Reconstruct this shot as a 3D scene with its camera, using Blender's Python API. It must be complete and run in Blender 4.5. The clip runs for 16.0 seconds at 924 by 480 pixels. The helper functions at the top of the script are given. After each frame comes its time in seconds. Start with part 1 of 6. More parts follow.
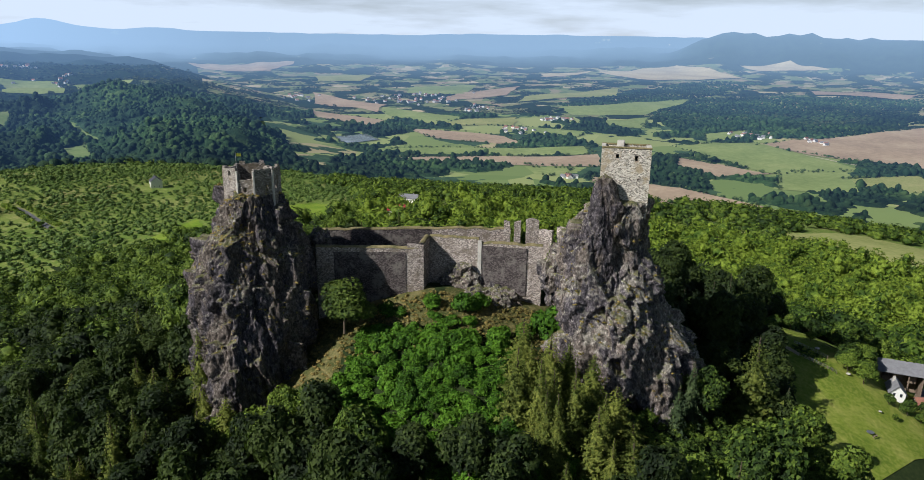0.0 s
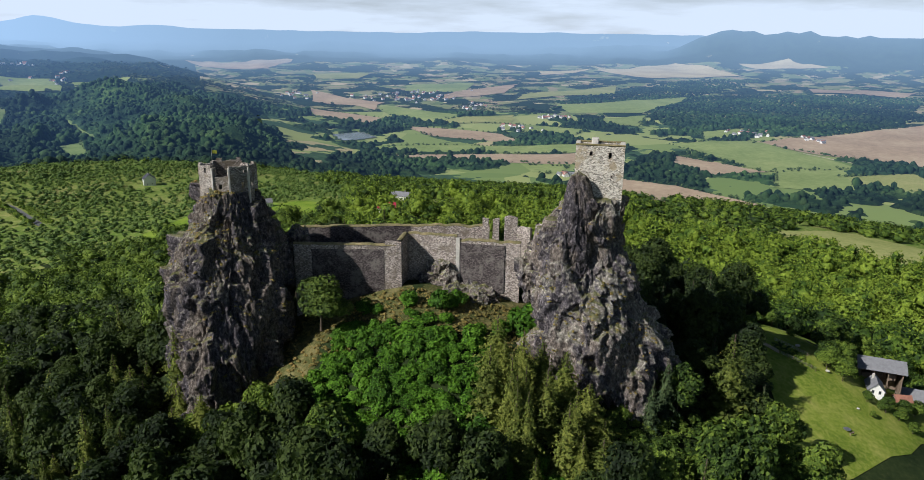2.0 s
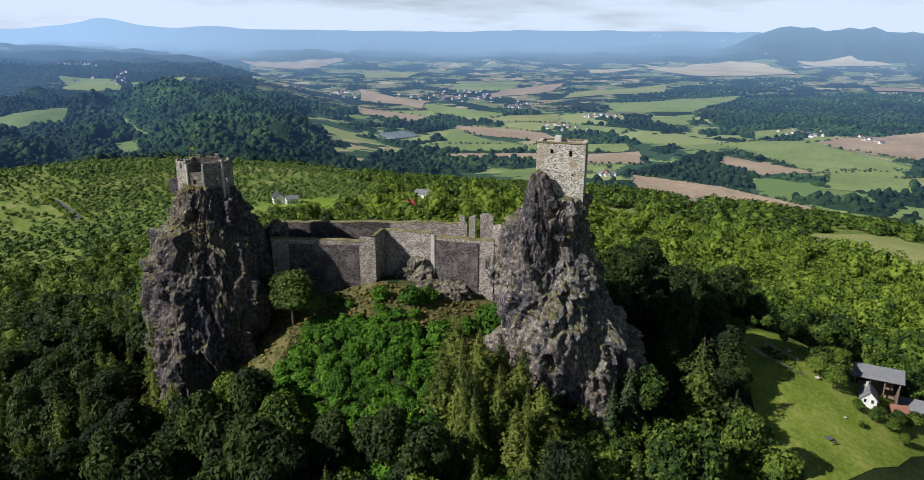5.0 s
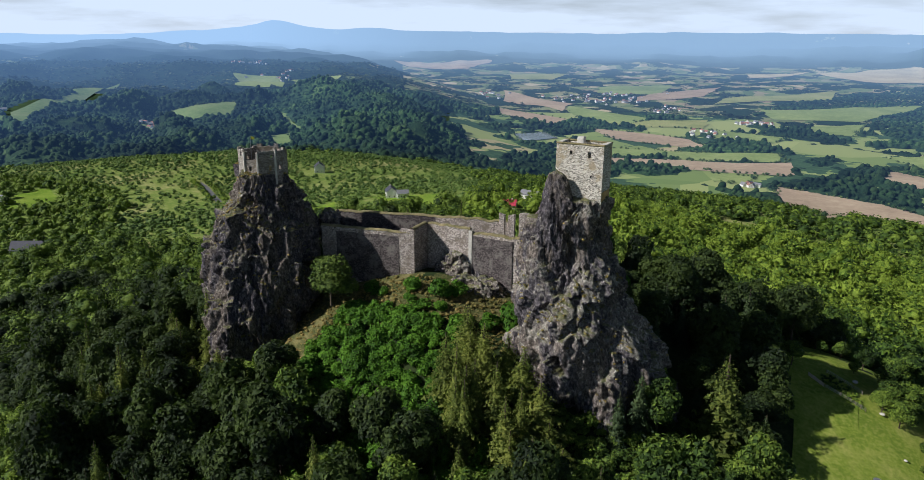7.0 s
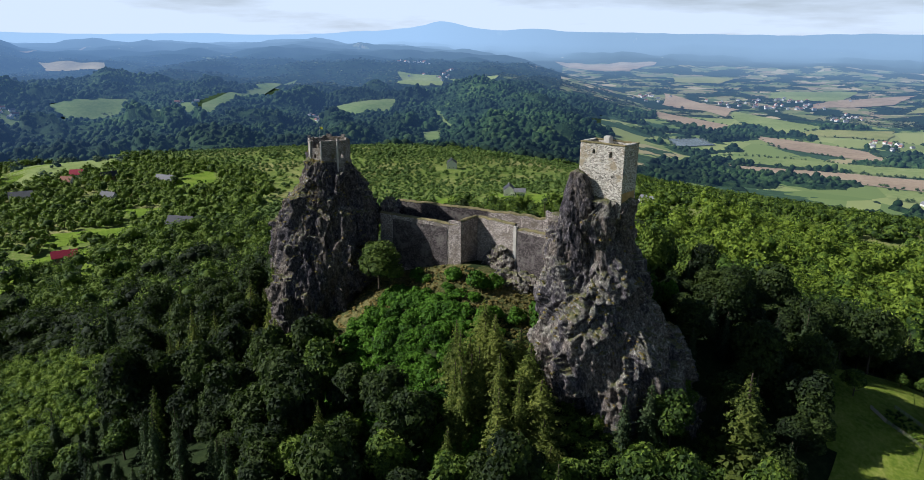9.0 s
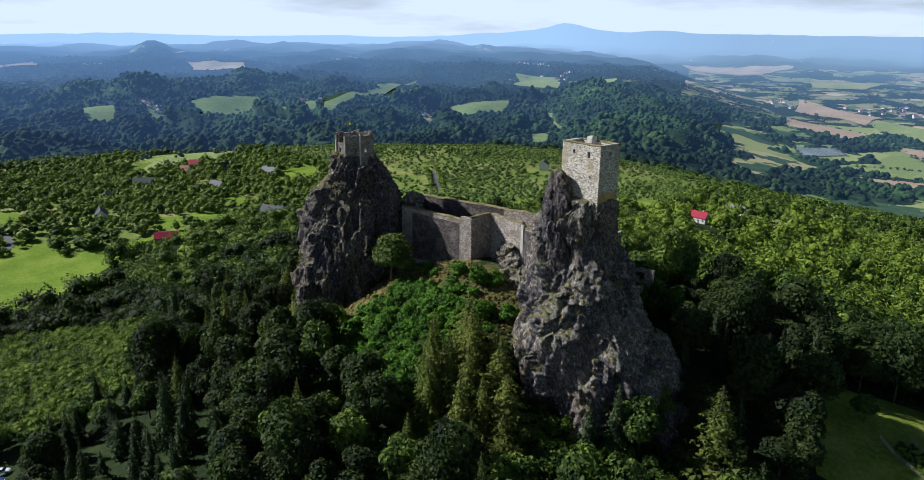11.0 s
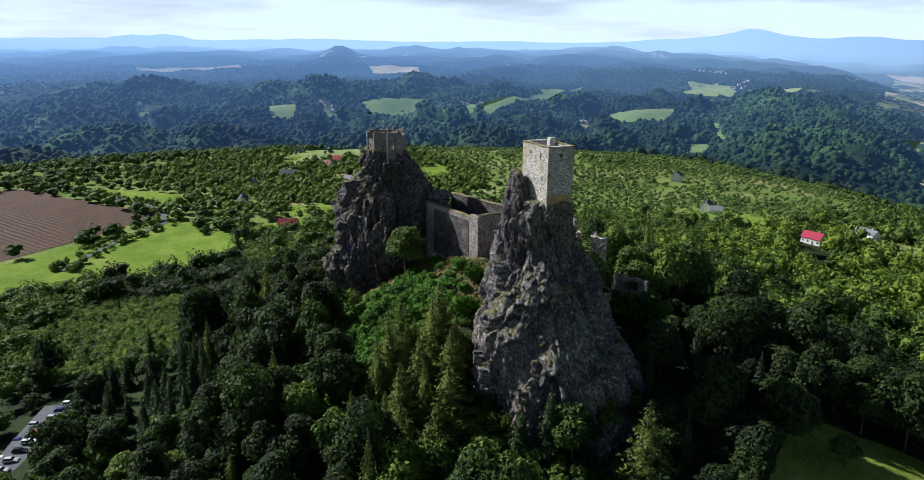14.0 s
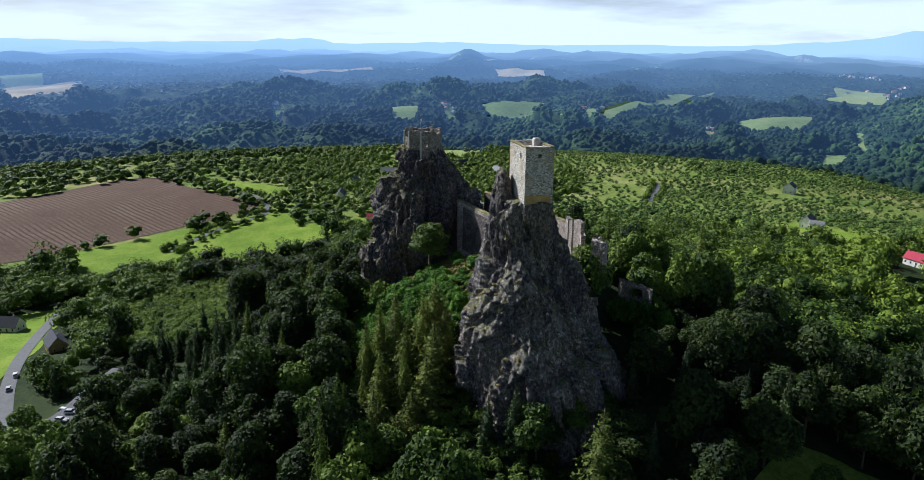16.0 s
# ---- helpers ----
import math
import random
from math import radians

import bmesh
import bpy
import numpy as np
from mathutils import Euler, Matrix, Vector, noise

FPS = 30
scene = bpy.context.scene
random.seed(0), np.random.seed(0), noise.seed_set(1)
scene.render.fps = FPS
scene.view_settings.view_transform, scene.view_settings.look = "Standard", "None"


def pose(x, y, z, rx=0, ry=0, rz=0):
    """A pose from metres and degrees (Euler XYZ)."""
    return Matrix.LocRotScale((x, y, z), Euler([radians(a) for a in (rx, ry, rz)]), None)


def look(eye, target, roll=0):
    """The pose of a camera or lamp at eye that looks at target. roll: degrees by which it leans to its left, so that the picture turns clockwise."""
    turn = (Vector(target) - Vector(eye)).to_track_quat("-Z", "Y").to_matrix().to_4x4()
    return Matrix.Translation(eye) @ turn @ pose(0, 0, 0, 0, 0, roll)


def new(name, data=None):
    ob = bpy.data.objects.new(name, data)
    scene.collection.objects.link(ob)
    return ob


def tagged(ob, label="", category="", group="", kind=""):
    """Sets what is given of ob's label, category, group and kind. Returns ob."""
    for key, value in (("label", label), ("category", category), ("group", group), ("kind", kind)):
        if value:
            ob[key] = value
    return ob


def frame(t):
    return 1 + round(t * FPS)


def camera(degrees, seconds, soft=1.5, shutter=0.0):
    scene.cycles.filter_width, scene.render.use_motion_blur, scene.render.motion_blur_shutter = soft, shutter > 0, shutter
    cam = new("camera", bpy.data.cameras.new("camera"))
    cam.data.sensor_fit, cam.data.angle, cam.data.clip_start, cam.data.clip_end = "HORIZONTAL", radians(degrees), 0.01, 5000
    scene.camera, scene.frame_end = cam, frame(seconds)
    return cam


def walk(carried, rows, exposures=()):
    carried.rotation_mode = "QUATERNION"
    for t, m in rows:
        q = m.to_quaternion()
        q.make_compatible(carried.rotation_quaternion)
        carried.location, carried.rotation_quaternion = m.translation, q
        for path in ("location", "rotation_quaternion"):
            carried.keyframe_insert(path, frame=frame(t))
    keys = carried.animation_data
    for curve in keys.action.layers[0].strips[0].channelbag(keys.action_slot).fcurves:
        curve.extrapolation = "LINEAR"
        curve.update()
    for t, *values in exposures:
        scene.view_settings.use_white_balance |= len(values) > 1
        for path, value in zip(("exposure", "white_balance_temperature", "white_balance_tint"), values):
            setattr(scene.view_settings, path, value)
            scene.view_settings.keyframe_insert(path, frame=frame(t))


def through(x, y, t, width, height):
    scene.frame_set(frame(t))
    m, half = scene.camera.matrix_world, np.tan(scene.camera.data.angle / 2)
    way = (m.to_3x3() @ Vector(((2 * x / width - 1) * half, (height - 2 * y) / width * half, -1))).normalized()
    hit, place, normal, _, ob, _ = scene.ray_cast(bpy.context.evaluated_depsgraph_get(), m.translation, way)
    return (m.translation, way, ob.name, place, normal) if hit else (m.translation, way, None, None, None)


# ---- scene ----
cam = camera(67.7, 16.0, 0.65)
METRES, EYE, TILT, LEAN, TURN = 210.0, 250.0, 2.35, 1.5, 0.0
ROWS = [
    (0.0, 0.0, 0.0, 0.0, 0.74, -18.78, -2.18),
    (0.5, 0.0077, -0.0002, 0.0003, 0.73, -18.84, -2.2),
    (1.0, 0.0151, -0.0003, 0.0003, 0.72, -18.87, -2.21),
    (1.5, 0.022, -0.0005, 0.0004, 0.7, -18.91, -2.22),
    (2.0, 0.029, -0.0008, 0.0005, 0.69, -18.95, -2.22),
    (2.5, 0.0357, -0.001, 0.0006, 0.68, -18.98, -2.22),
    (3.0, 0.0432, -0.0012, 0.0007, 0.67, -19.02, -2.12),
    (5.5, 0.1665, -0.0013, 0.0042, 7.06, -19.25, -1.52),
    (6.0, 0.2029, 0.0008, 0.0046, 9.68, -19.31, -1.43),
    (6.5, 0.2398, 0.0037, 0.0052, 12.91, -19.35, -1.37),
    (7.0, 0.2784, 0.0084, 0.0056, 17.16, -19.34, -1.22),
    (7.5, 0.3162, 0.0144, 0.0059, 20.34, -19.39, -1.13),
    (8.0, 0.3546, 0.0229, 0.006, 23.63, -19.44, -1.01),
    (8.5, 0.3922, 0.0338, 0.006, 27.54, -19.46, -0.85),
    (9.0, 0.4296, 0.047, 0.0059, 30.47, -19.48, -0.71),
    (11.5, 0.6046, 0.1431, 0.005, 42.96, -19.33, -0.1),
    (12.0, 0.6368, 0.1675, 0.0043, 45.17, -19.25, 0.01),
    (12.5, 0.668, 0.1932, 0.0036, 47.29, -19.17, 0.11),
    (13.0, 0.6983, 0.2198, 0.0031, 49.46, -19.07, 0.19),
    (13.5, 0.7272, 0.2482, 0.0021, 52.2, -18.98, 0.32),
    (14.0, 0.7547, 0.2777, 0.0013, 55.01, -18.89, 0.44),
    (14.5, 0.7811, 0.3091, 0.0001, 58.3, -18.78, 0.59),
    (15.0, 0.806, 0.3411, -0.0006, 60.84, -18.68, 0.71),
    (15.5, 0.8294, 0.3743, -0.0017, 63.43, -18.59, 0.83),
    (16.0, 0.8513, 0.4084, -0.0028, 65.71, -18.49, 0.94),
]
walk(cam, [(t, pose(0, 0, EYE, TILT, LEAN, TURN) @ pose(METRES * x, METRES * y, METRES * z, 90 + pitch, roll, yaw)) for t, x, y, z, yaw, pitch, roll in ROWS],
     exposures=((0.0, 0.17, 6150, 10), (8.5, 0.17, 6000, 10), (12.0, 0.32, 5850, 10), (16.0, 0.46, 5750, 10)))

# ---- sky and sun ----
SUN_TO = Vector((-0.87, -0.49, 0.74)).normalized()
scene.view_settings.exposure = 0.2
world = bpy.data.worlds.new("sky")
scene.world = world
world.use_nodes = True
wn, wl = world.node_tree.nodes, world.node_tree.links
bg = wn["Background"]
sky = wn.new("ShaderNodeTexSky")
sky.sky_type = "NISHITA"
sky.sun_disc = False
sky.sun_elevation = math.asin(SUN_TO.z)
sky.sun_rotation = math.atan2(SUN_TO.x, SUN_TO.y)
sky.air_density, sky.dust_density, sky.ozone_density = 1.0, 0.4, 1.6
# thin bright cloud over the blue, thickest towards the horizon
wtc = wn.new("ShaderNodeTexCoord")
wsep = wn.new("ShaderNodeSeparateXYZ")
wl.new(wtc.outputs["Generated"], wsep.inputs[0])
wmap = wn.new("ShaderNodeMapping")
wmap.inputs["Scale"].default_value = (3.0, 3.0, 22.0)
wl.new(wtc.outputs["Generated"], wmap.inputs[0])
wno = wn.new("ShaderNodeTexNoise")
wno.inputs["Scale"].default_value, wno.inputs["Detail"].default_value, wno.inputs["Roughness"].default_value = 1.1, 6, 0.55
wl.new(wmap.outputs[0], wno.inputs["Vector"])
wup = wn.new("ShaderNodeMapRange")
for k, val in ((1, 0.02), (2, 0.22), (3, 0.34), (4, -0.25)):
    wup.inputs[k].default_value = val
wl.new(wsep.outputs[2], wup.inputs[0])
wadd = wn.new("ShaderNodeMath")
wl.new(wno.outputs["Fac"], wadd.inputs[0])
wl.new(wup.outputs[0], wadd.inputs[1])
wcl = wn.new("ShaderNodeMapRange")
for k, val in ((1, 0.42), (2, 0.84), (3, 0.0), (4, 0.96)):
    wcl.inputs[k].default_value = val
wl.new(wadd.outputs[0], wcl.inputs[0])
wmix = wn.new("ShaderNodeMix")
wmix.data_type = "RGBA"
wmix.inputs[7].default_value = (20.2, 22.9, 26.6, 1)
wl.new(wcl.outputs[0], wmix.inputs[0])
wl.new(sky.outputs[0], wmix.inputs[6])
wl.new(wmix.outputs[2], bg.inputs[0])
bg.inputs[1].default_value = 0.033

sun = new("sun", bpy.data.lights.new("sun", "SUN"))
sun.data.energy, sun.data.angle, sun.data.color = 5.0, radians(0.6), (1.0, 0.955, 0.88)
sun.matrix_world = look(tuple(SUN_TO * 400), (0, 0, 0))

R0, KFAR, RMAX = 1500.0, 3300.0, 4780.0
CX, CY, EYEZ = 0.0, 175.0, 250.0


def ss(a, b, v):
    t = np.clip((v - a) / (b - a), 0, 1)
    return t * t * (3 - 2 * t)


def waves(x, y, size, seed=0.0):
    """Smooth uneven rolling, about -1 to 1, with features of the given size."""
    k = 2 * math.pi / size
    a = np.sin(k * x * 0.8 + 1.7 * np.sin(k * y * 0.53 + seed) + seed * 2.1)
    b = np.sin(k * (0.6 * y - 0.35 * x) + 1.3 * np.sin(k * x * 0.41 + seed * 1.7) + seed)
    c = np.sin(k * (1.7 * x + 1.1 * y) + 1.1 * np.sin(k * y * 0.9 - seed))
    return 0.45 * a + 0.4 * b + 0.25 * c


def true_distance(r):
    """The far country is drawn nearer together, so that it ends within sight."""
    far = np.clip((r - R0) / KFAR, 0, 0.9945)
    return np.where(r < R0, r, R0 - KFAR * np.log(1 - far))


def land(x, y):
    """Height of the ground at a place."""
    x, y = np.asarray(x, float), np.asarray(y, float)
    dx, dy = x - CX, y - CY
    r = np.hypot(dx, dy) + 1e-6
    d = true_distance(r)
    gx, gy = dx * d / r, dy * d / r
    th = np.degrees(np.arctan2(-gx, gy))
    # plain on one side, wooded hills on the other
    edge = 0.2 * np.maximum(gy, 0) + 0.00005 * np.maximum(gy, 0) ** 2
    hilly = ss(-250, 350, -gx - edge) * ss(-1500, -200, gy + 0.4 * np.abs(gx))
    plain = 104 - 129 * ss(380, 1150, d) + 5 * waves(gx, gy, 700, 1.0) * ss(300, 900, d)
    hills = 104 - 80 * ss(700, 1150, d) + 34 * ss(1200, 2600, d) + 50 * ss(2600, 5600, d) * ss(29, 37, th)
    hills = hills + (28 * waves(gx, gy, 1250, 2.0) + 20 * waves(gx, gy, 480, 3.0)) * ss(800, 1900, d)
    hills = hills + (20 - hills) * ss(6000, 9500, d)
    h = plain + (hills - plain) * hilly
    # the castle hill and the spur behind it
    ex = np.where(gx > 0, gx * 0.85, gx)
    q = np.hypot(ex + 10 * 0.9, gy - 8)
    h = h + 75 * np.exp(-((q / 128) ** 1.5)) - 3 * ss(20, 120, q) * (1 - ss(250, 400, q))
    h = h + 26 * np.exp(-(((gx + 60) / 170) ** 2 + ((gy - 270) / 170) ** 2))
    h = h + 17 * np.exp(-(((gx - 122) / 42) ** 2 + ((gy - 45) / 48) ** 2)) + 10 * np.exp(-(((gx - 60) / 35) ** 2 + ((gy - 45) / 35) ** 2))
    h = h - 9 * np.exp(-(((gx + 45) / 45) ** 2 + ((gy + 42) / 35) ** 2)) - 9 * ss(200, 330, np.hypot(gx + 330, gy + 100) * -1 + 400)
    # far ranges: bearing, distance, half width in degrees, height above the plain
    rim = ss(8500, 15500, d)
    for k, (dist, wide, up) in enumerate(((6200, 500, 26), (7400, 600, 40), (8800, 700, 60), (10300, 700, 70), (12200, 800, 62))):
        top = waves(th, th * 0, 9 + 3 * k, 3.0 + k) + 0.5 * waves(th, th * 0, 3.1, k)
        h = h + up * np.clip(0.45 + 0.75 * top, 0, 1.5) * np.exp(-(((d - dist - 500 * waves(th, th * 0, 16, k)) / wide) ** 2))
    h = h + rim * (305 - 165 * ss(34, 48, th) + 30 * waves(th, d * 0.001, 13, 1.0) + 14 * waves(th, d * 0.002, 4, 2.0))
    for b, dist, half, up, sharp in ((32.1, 15500, 1.7, 115, 1.6), (31.6, 15500, 4.6, 90, 2), (24.6, 15000, 2.0, 80, 2), (10.5, 12500, 3.2, 80, 2), (-5, 15500, 6, 40, 2),
                                     (-19.5, 9000, 2.6, 120, 2), (-27.5, 9000, 9.5, 290, 5), (-13, 9500, 3, 85, 2), (-44, 9000, 7, 260, 2),
                                     (79.5, 12000, 3.2, 120, 4), (87, 11500, 6, 60, 2), (65.4, 5000, 1.1, 62, 3), (64, 5300, 5, 30, 2), (50, 6800, 9, 30, 2), (42, 7000, 4, 40, 2)):
        w = np.exp(-(np.abs((th - b) / half) ** sharp)) * np.exp(-((d - dist) / (0.16 * dist)) ** 2)
        h = h + up * (1 + 0.08 * waves(th * 9, d * 0.01, 14, b)) * w
    return EYEZ + (h - EYEZ) * r / d

# ---- materials ----
def material(name, build, rough=0.9, spec=0.2):
    m = bpy.data.materials.new(name)
    m.use_nodes = True
    nt = m.node_tree
    b = nt.nodes["Principled BSDF"]
    b.inputs["Roughness"].default_value = rough
    b.inputs["Specular IOR Level"].default_value = spec
    build(nt.nodes, nt.links, b)
    return m


def coords(n, l, scale=(1, 1, 1), world_space=True):
    if world_space:
        src = n.new("ShaderNodeNewGeometry").outputs["Position"]
    else:
        src = n.new("ShaderNodeTexCoord").outputs["Object"]
    mp = n.new("ShaderNodeMapping")
    mp.inputs["Scale"].default_value = scale
    l.new(src, mp.inputs[0])
    return mp.outputs[0]


def noise_node(n, l, vec, scale, detail=4.0, rough=0.6):
    t = n.new("ShaderNodeTexNoise")
    t.inputs["Scale"].default_value, t.inputs["Detail"].default_value, t.inputs["Roughness"].default_value = scale, detail, rough
    l.new(vec, t.inputs["Vector"])
    return t.outputs["Fac"]


def ramp(n, l, fac, stops):
    r = n.new("ShaderNodeValToRGB")
    while len(r.color_ramp.elements) < len(stops):
        r.color_ramp.elements.new(0.5)
    for e, (p, c) in zip(r.color_ramp.elements, stops):
        e.position, e.color = p, (*c, 1)
    l.new(fac, r.inputs[0])
    return r.outputs[0]


def mix(n, l, fac, a, b, mode="MIX"):
    x = n.new("ShaderNodeMix")
    x.data_type, x.blend_type = "RGBA", mode
    for sock, v in ((x.inputs[0], fac), (x.inputs[6], a), (x.inputs[7], b)):
        if isinstance(v, (int, float)):
            sock.default_value = v
        elif isinstance(v, tuple):
            sock.default_value = (*v, 1)
        else:
            l.new(v, sock)
    return x.outputs[2]


def bump(n, l, b, height, strength, distance):
    x = n.new("ShaderNodeBump")
    x.inputs["Strength"].default_value, x.inputs["Distance"].default_value = strength, distance
    l.new(height, x.inputs["Height"])
    l.new(x.outputs[0], b.inputs["Normal"])


def plain(name, colour, rough=0.8, spread=0.25, size=0.7, metal=0.0, far=False):
    """A worn single-coloured surface with grain and stains."""
    def build(n, l, b):
        v = coords(n, l, world_space=False)
        a = noise_node(n, l, v, size, 5)
        g = noise_node(n, l, v, size * 9, 3)
        lo = tuple(c * (1 - spread) for c in colour)
        hi = tuple(min(1, c * (1 + spread)) for c in colour)
        c = mix(n, l, 0.35, ramp(n, l, a, [(0.3, lo), (0.7, hi)]), ramp(n, l, g, [(0.3, lo), (0.7, hi)]))
        l.new(c, b.inputs["Base Color"])
        b.inputs["Metallic"].default_value = metal
        if far:
            paint_haze(n, l, b)
    return material(name, build, rough)


HAZED = {}


def paint_haze(n, l, b):
    """Haze of kilometres of air painted as blue emission, brighter towards the sun's quarter."""
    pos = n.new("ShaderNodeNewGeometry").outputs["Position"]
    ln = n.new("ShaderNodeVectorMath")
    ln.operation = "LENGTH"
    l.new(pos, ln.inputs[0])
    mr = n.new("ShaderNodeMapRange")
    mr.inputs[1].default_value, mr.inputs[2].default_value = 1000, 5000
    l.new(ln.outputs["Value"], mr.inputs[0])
    fac = ramp(n, l, mr.outputs[0], HAZE_STOPS)
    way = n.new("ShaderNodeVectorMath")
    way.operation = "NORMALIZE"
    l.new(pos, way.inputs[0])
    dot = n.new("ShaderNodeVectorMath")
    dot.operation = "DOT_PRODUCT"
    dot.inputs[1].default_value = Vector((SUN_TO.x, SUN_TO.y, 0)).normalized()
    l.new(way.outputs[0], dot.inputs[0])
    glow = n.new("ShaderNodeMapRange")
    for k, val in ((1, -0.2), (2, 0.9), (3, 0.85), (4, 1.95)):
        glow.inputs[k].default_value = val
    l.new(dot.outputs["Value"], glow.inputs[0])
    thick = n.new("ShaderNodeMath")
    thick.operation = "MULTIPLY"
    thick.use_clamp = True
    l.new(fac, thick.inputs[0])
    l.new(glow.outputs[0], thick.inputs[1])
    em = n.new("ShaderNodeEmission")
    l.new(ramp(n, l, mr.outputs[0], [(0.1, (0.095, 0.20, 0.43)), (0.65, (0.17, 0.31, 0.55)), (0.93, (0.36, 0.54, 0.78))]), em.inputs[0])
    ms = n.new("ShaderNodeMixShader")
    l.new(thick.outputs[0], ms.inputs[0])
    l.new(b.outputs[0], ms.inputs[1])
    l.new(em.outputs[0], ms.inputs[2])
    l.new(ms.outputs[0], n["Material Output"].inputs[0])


# share of painted haze, from 1 km to 5 km out
HAZE_STOPS = [(0.0, (0.02,) * 3), (0.12, (0.08,) * 3), (0.35, (0.18,) * 3), (0.65, (0.40,) * 3), (0.86, (0.62,) * 3), (0.95, (0.90,) * 3)]


def foliage(name, dark, mid, light, patch=0.05, through=0.16, uneven=1.0, far=False):
    """Leaves: each clump its own shade, each tree and patch of wood its own tone."""
    dark, mid, light = [(c[0] * 1.22, c[1], c[2] * 0.9) for c in (dark, mid, light)]

    def build(n, l, b):
        geo = n.new("ShaderNodeNewGeometry")
        info = n.new("ShaderNodeObjectInfo")
        v = coords(n, l)
        p = noise_node(n, l, v, patch, 3)
        add = n.new("ShaderNodeMath")
        add.operation = "MULTIPLY_ADD"
        add.inputs[1].default_value = 0.42
        l.new(geo.outputs["Random Per Island"], add.inputs[0])
        half = n.new("ShaderNodeMath")
        half.operation = "MULTIPLY_ADD"
        half.inputs[1].default_value, half.inputs[2].default_value = 0.3, -0.15
        l.new(info.outputs["Random"], half.inputs[0])
        tot = n.new("ShaderNodeMath")
        tot.operation = "ADD"
        wide = n.new("ShaderNodeMath")
        wide.operation = "MULTIPLY_ADD"
        wide.inputs[1].default_value, wide.inputs[2].default_value = uneven, 0.5 - 0.5 * uneven
        l.new(p, wide.inputs[0])
        l.new(wide.outputs[0], tot.inputs[0])
        l.new(half.outputs[0], tot.inputs[1])
        l.new(tot.outputs[0], add.inputs[2])
        c = ramp(n, l, add.outputs[0], [(0.36, dark), (0.62, mid), (0.94, light)])
        leaf = noise_node(n, l, v, 2.4, 3, 0.75)
        c = mix(n, l, 1.0, c, ramp(n, l, leaf, [(0.36, (0.62,) * 3), (0.5, (1.0,) * 3), (0.64, (1.45,) * 3)]), "MULTIPLY")
        l.new(c, b.inputs["Base Color"])
        tr = n.new("ShaderNodeBsdfTranslucent")
        l.new(mix(n, l, 0.5, c, (0.15, 0.26, 0.035)), tr.inputs[0])
        ms = n.new("ShaderNodeMixShader")
        ms.inputs[0].default_value = through
        l.new(b.outputs[0], ms.inputs[1])
        l.new(tr.outputs[0], ms.inputs[2])
        l.new(ms.outputs[0], n["Material Output"].inputs[0])
        if far:
            paint_haze(n, l, b)
    return material(name, build, 0.75, 0.25)


def grassy(name, stops, scale=0.05, fine=1.2, rows=None, far=False):
    """Grass, crops and soil: broad patches, fine grain, and rows where it is worked."""
    if not far:
        HAZED[name] = (name, stops, scale, fine, rows, True)
    def build(n, l, b):
        v = coords(n, l)
        tight = [(0.5 + (p - 0.5) * 0.62, q) for p, q in stops]
        a = noise_node(n, l, v, scale, 5, 0.65)
        f = noise_node(n, l, v, fine, 3, 0.7)
        c = mix(n, l, 0.4, ramp(n, l, a, tight), ramp(n, l, f, tight))
        if rows:
            ang, size, tone, depth = rows
            mp = n.new("ShaderNodeMapping")
            mp.inputs["Rotation"].default_value = (0, 0, radians(ang))
            l.new(n.new("ShaderNodeNewGeometry").outputs["Position"], mp.inputs[0])
            w = n.new("ShaderNodeTexWave")
            w.inputs["Scale"].default_value, w.inputs["Distortion"].default_value, w.inputs["Detail"].default_value = size, 3.0, 4
            w.inputs["Detail Scale"].default_value = 0.6
            l.new(mp.outputs[0], w.inputs[0])
            line = ramp(n, l, w.outputs["Fac"], [(0.55, (0, 0, 0)), (0.9, (depth,) * 3)])
            c = mix(n, l, mix(n, l, 1.0, line, ramp(n, l, noise_node(n, l, v, 0.02, 4), [(0.4, (0.1,) * 3), (0.6, (1,) * 3)]), "MULTIPLY"), c, tone)
        l.new(c, b.inputs["Base Color"])
        bump(n, l, b, f, 0.5, 0.3)
        # the far copy has haze emission painted over the crop
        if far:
            paint_haze(n, l, b)
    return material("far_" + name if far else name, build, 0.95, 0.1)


def hazed_of(mat):
    """The same crop as seen far off, with haze painted over it."""
    if isinstance(HAZED[mat.name], tuple):
        HAZED[mat.name] = grassy(*HAZED[mat.name])
    return HAZED[mat.name]


